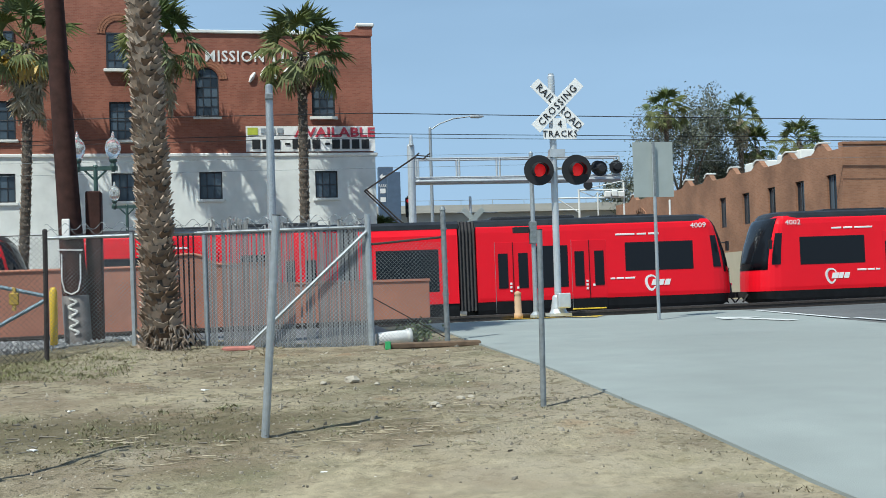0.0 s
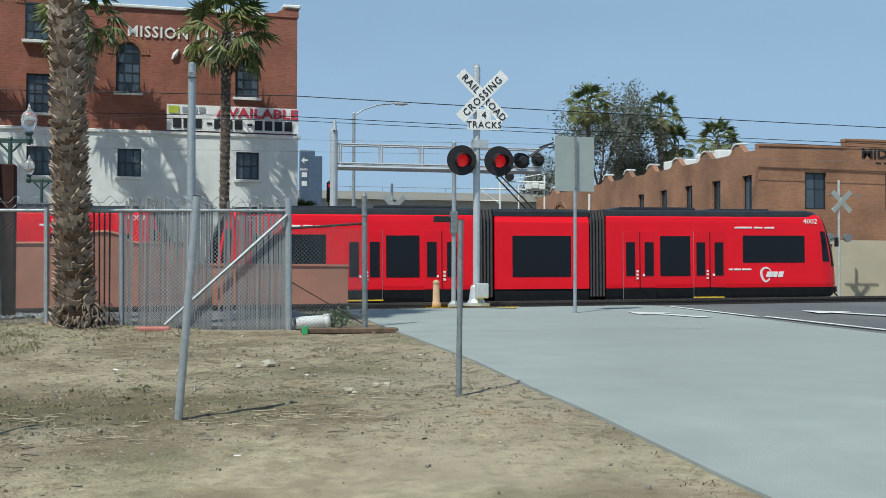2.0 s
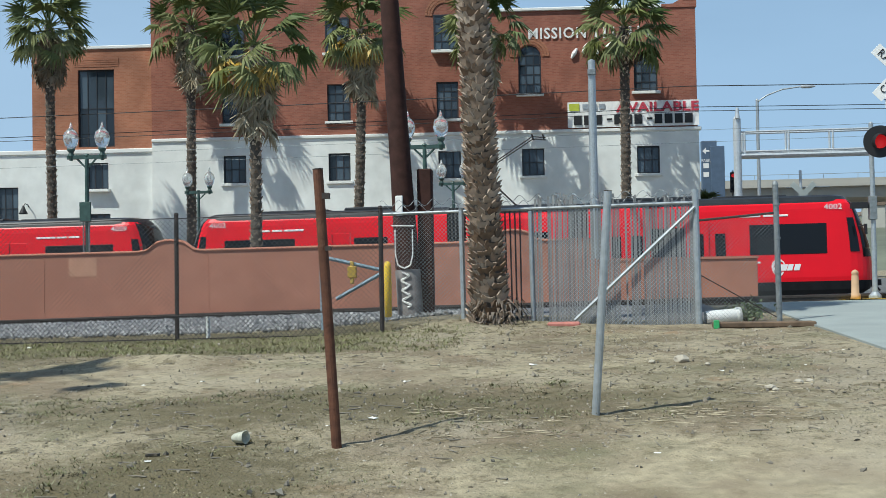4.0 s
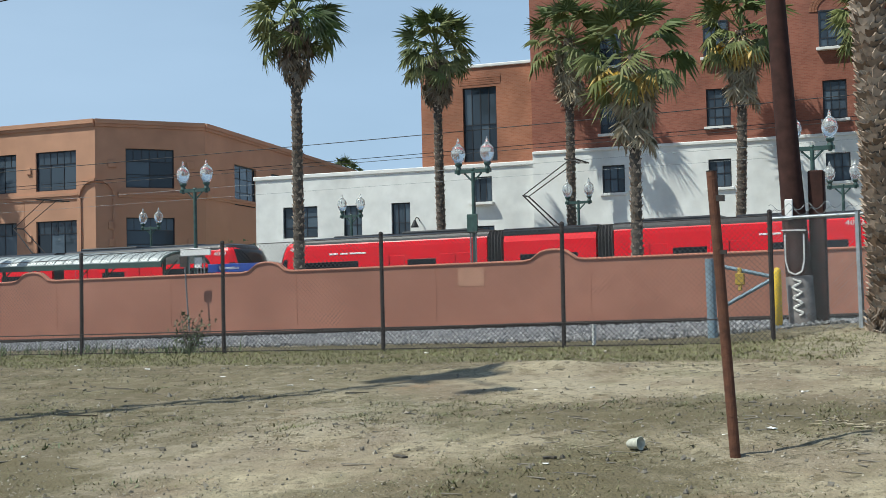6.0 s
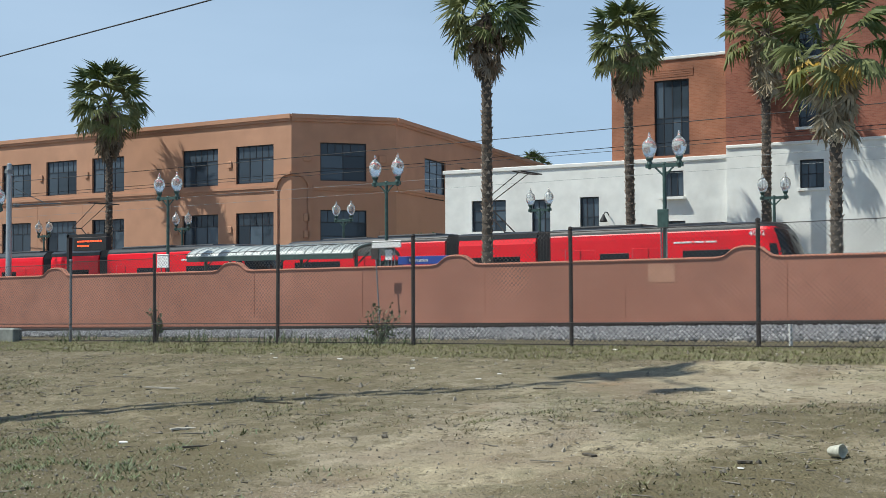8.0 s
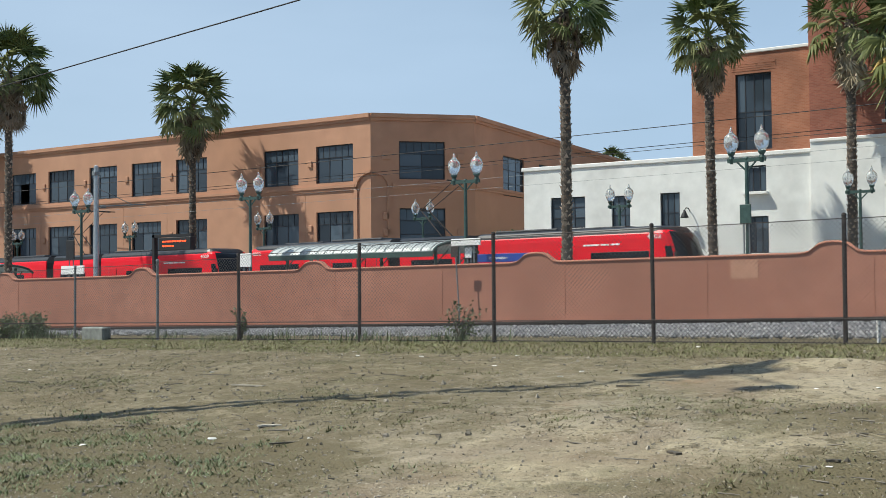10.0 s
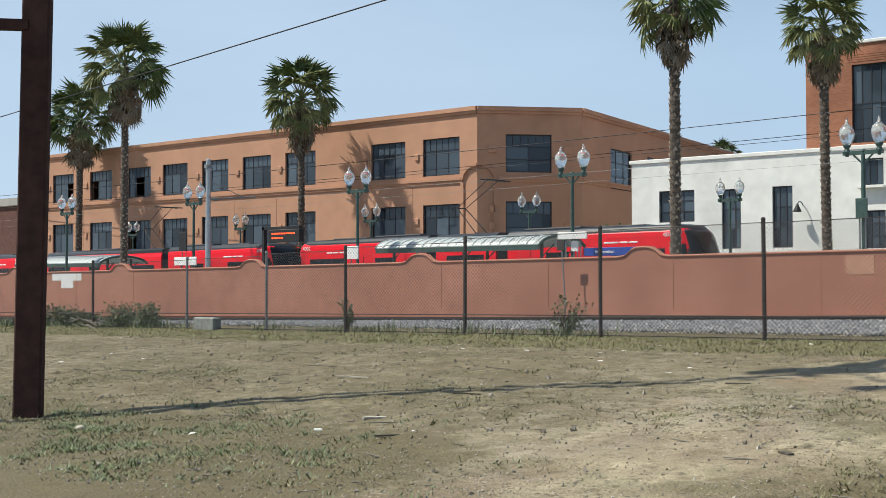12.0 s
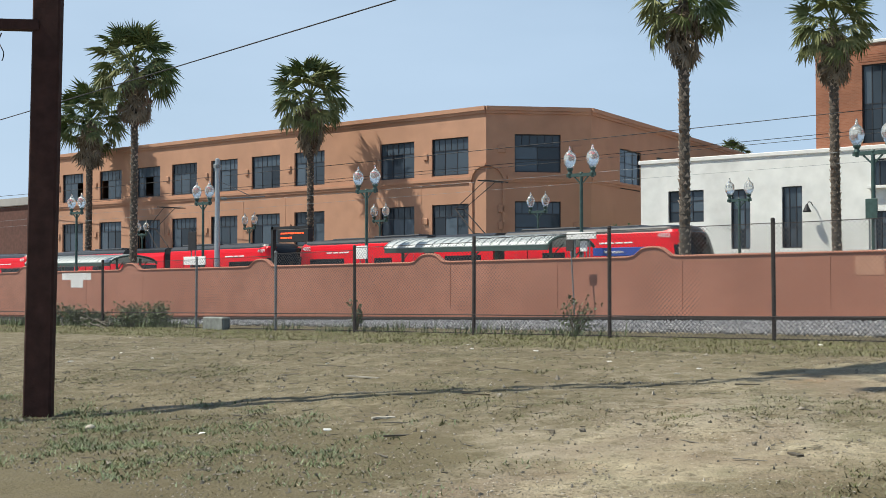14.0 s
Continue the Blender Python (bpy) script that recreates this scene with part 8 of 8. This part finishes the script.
GRASS = material("yellow_green_grass", (0.175, 0.175, 0.055), 0.85, grain=4, vary=0.35, island=True)
tufts("fence_grass", 4200, ((-42, -1.5), (14.9, 17.7)), GRASS, "dry grass along the chain-link fence", 0.09, 12, 1.1, 0.1)
tufts("tall_weeds", 330, ((-42, -12), (17.3, 18.3)), BUSH, "taller weeds growing through the fence", 0.28, 18, 0.45, 0.16, lambda x, y: 0.0 if -24.5 < x < -21.5 else 0.9 if x < -24 else 0.25)
GRASS_LOW = material("low_yellow_grass", (0.17, 0.165, 0.05), 0.85, grain=4, vary=0.35, island=True)
clumps = lambda x, y: max(0.0, min(1.0, 2.2 * noise.noise(Vector((x * 0.6 + 3, y * 0.8, 4.5))) + 1.3 * weed_cover(x, y) - 1.5 * bare(x, y) - 0.75))
tufts("weed_clumps", 560, ((-16, 3.0), (5.6, 12.5)), WEED, "small clumps of green weeds on the dirt", 0.06, 36, 1.3, 0.07, clumps)
tufts("brown_clumps", 700, ((-16, 3.0), (5.6, 13)), WOOD_DARK, "small dead brown weeds on the dirt", 0.048, 26, 1.5, 0.08, clumps)
fade = lambda x, y: max(0.0, min(1.0, (-5.2 - x) / 4)) * max(0.0, min(1.0, (8.3 - y) / 1.8))
corner = lambda x, y: fade(x, y) * max(0.0, min(1.0, 0.1 + 3.2 * noise.noise(Vector((x * 1.4, y * 1.9, 9))) + 1.8 * noise.noise(Vector((x * 4.2, y * 5.0, 3)))))
tufts("corner_weeds", 800, ((-14, -5.2), (5.0, 8.3)), BUSH, "green weeds in the corner by the twin pole", 0.075, 26, 1.2, 0.07, corner)
tufts("corner_grass", 900, ((-14, -5.2), (5.0, 8.3)), GRASS_LOW, "yellow-green grass in the corner by the twin pole", 0.05, 18, 1.5, 0.1, corner)
PALE_STRAW = material("pale_straw", (0.38, 0.32, 0.21), 0.85, grain=9, vary=0.2, island=True)
sr = random.Random(19)
for cx, cy, wx, wy, n in ((0.9, 9.25, 0.7, 0.2, 60), (-0.95, 9.6, 0.3, 0.15, 22), (1.9, 10.6, 0.5, 0.3, 26), (-0.3, 8.7, 0.6, 0.3, 20)):
    bm = bmesh.new()
    for _ in range(n):
        x, y, a, l = sr.gauss(0, wx * 0.6), sr.gauss(0, wy), sr.gauss(0, 0.8), sr.uniform(0.05, 0.2)
        z = G(cx + x, cy + y) - G(cx, cy) + 0.012
        d = Vector((math.cos(a), math.sin(a), sr.uniform(-0.03, 0.08))) * l / 2
        p, k = Vector((x, y, z)), Vector((-d.y, d.x, 0.02)) * sr.uniform(-0.35, 0.35)
        tube(bm, p - d, p + k, 0.0035, 0.0035, seg=4)
        tube(bm, p + k, p + d, 0.0035, 0.002, seg=4)
    tagged(one("straw_heap", bm, PALE_STRAW, "heap of long pale straw lying on the dirt", "straw", m=pose(cx, cy, G(cx, cy))), kind="stuff")
tufts("edge_weeds", 110, ((3.16, 3.42), (5.5, 14)), MAT_BROWN, "dry weeds along the pavement edge", 0.045, 12, 1.2, 0.05)
tufts("mound_litter", 700, ((-3.4, 0.6), (16.6, 18.6)), STRAW, "dead palm litter round the trunk", 0.12, 6, 3.0, 0.12)
tufts("long_straw", 160, ((-4, 2.6), (8, 13)), STRAW, "long pale straw lying on the dirt", 0.24, 5, 9.0, 0.12, patch)


def bush(x, y, h, w, seed, leaves=80):
    r = random.Random(seed)
    top = thing("bush", pose(x, y, G(x, y)), "scrubby green bush by the fence", "bush", "fence bushes")
    bm = bmesh.new()
    tips = []
    for _ in range(14):
        a = r.uniform(0, 6.28)
        q = Vector((math.cos(a) * w * r.random() * 0.5, math.sin(a) * w * r.random() * 0.25, h * r.uniform(0.4, 1.0)))
        tube(bm, (0, 0, -0.05), q, 0.012, 0.005, seg=5)
        tips.append(q)
    tagged(part("stem", bm, BARK, top), kind="stuff")
    bm = bmesh.new()
    for q in tips:
        for _ in range(leaves):
            p = q * r.uniform(0.35, 1.05) + Vector((r.gauss(0, w * 0.12), r.gauss(0, w * 0.1), r.gauss(0, h * 0.1)))
            p.z = max(0.02, p.z)
            a = Vector((r.uniform(-1, 1), r.uniform(-1, 1), r.uniform(-0.4, 1))).normalized() * r.uniform(0.04, 0.09)
            b = a.cross(Vector((r.uniform(-1, 1), r.uniform(-1, 1), r.uniform(-1, 1)))).normalized() * 0.024
            bm.faces.new([bm.verts.new(v) for v in (p - b, p + a, p + b)])
    tagged(part("leaves", bm, BUSH, top), kind="stuff")


for x, y, h, w, s in ((-12.9, 17.9, 0.8, 0.9, 1), (-18.4, 17.8, 0.7, 0.4, 3), (-25.5, 17.8, 0.6, 1.0, 4), (-26.6, 17.8, 0.55, 1.3, 5), (-29.2, 17.8, 0.55, 1.3, 6), (-30.6, 17.9, 0.6, 1.5, 7), (-28.0, 17.7, 0.35, 0.9, 8), (2.6, 18.6, 0.3, 0.8, 9)):
    bush(x, y, h, w, s, 80 if x < -24 else 18)
bm = bmesh.new()
r = random.Random(44)
for _ in range(30):
    a = Vector((r.gauss(0, 0.5), r.gauss(0, 0.2), r.uniform(0.02, 0.25)))
    b = a + Vector((r.uniform(-0.6, 0.6), r.uniform(-0.2, 0.2), r.uniform(-0.1, 0.2)))
    tube(bm, a, b, 0.02, 0.008, seg=5)
tagged(one("dead_branches", bm, WOOD_DARK, "heap of dead branches at the fence", "branches", m=pose(-27.4, 17.3, G(-27.4, 17.3))), kind="stuff")
# bushes in front of the shady building side
for x, s in ((-39.8, 21), (-41.4, 22), (-38.6, 23)):
    leafy_tree(x, 61.5, 4.2, 3.0, s, "green shrub beside the white annex", BUSH, 30)


def motions():
    walk(tram_a, tram_rows(0.0))
    walk(tram_b, tram_rows(-26.0))
    walk(tram_c, tram_rows(-52.0))


motions()
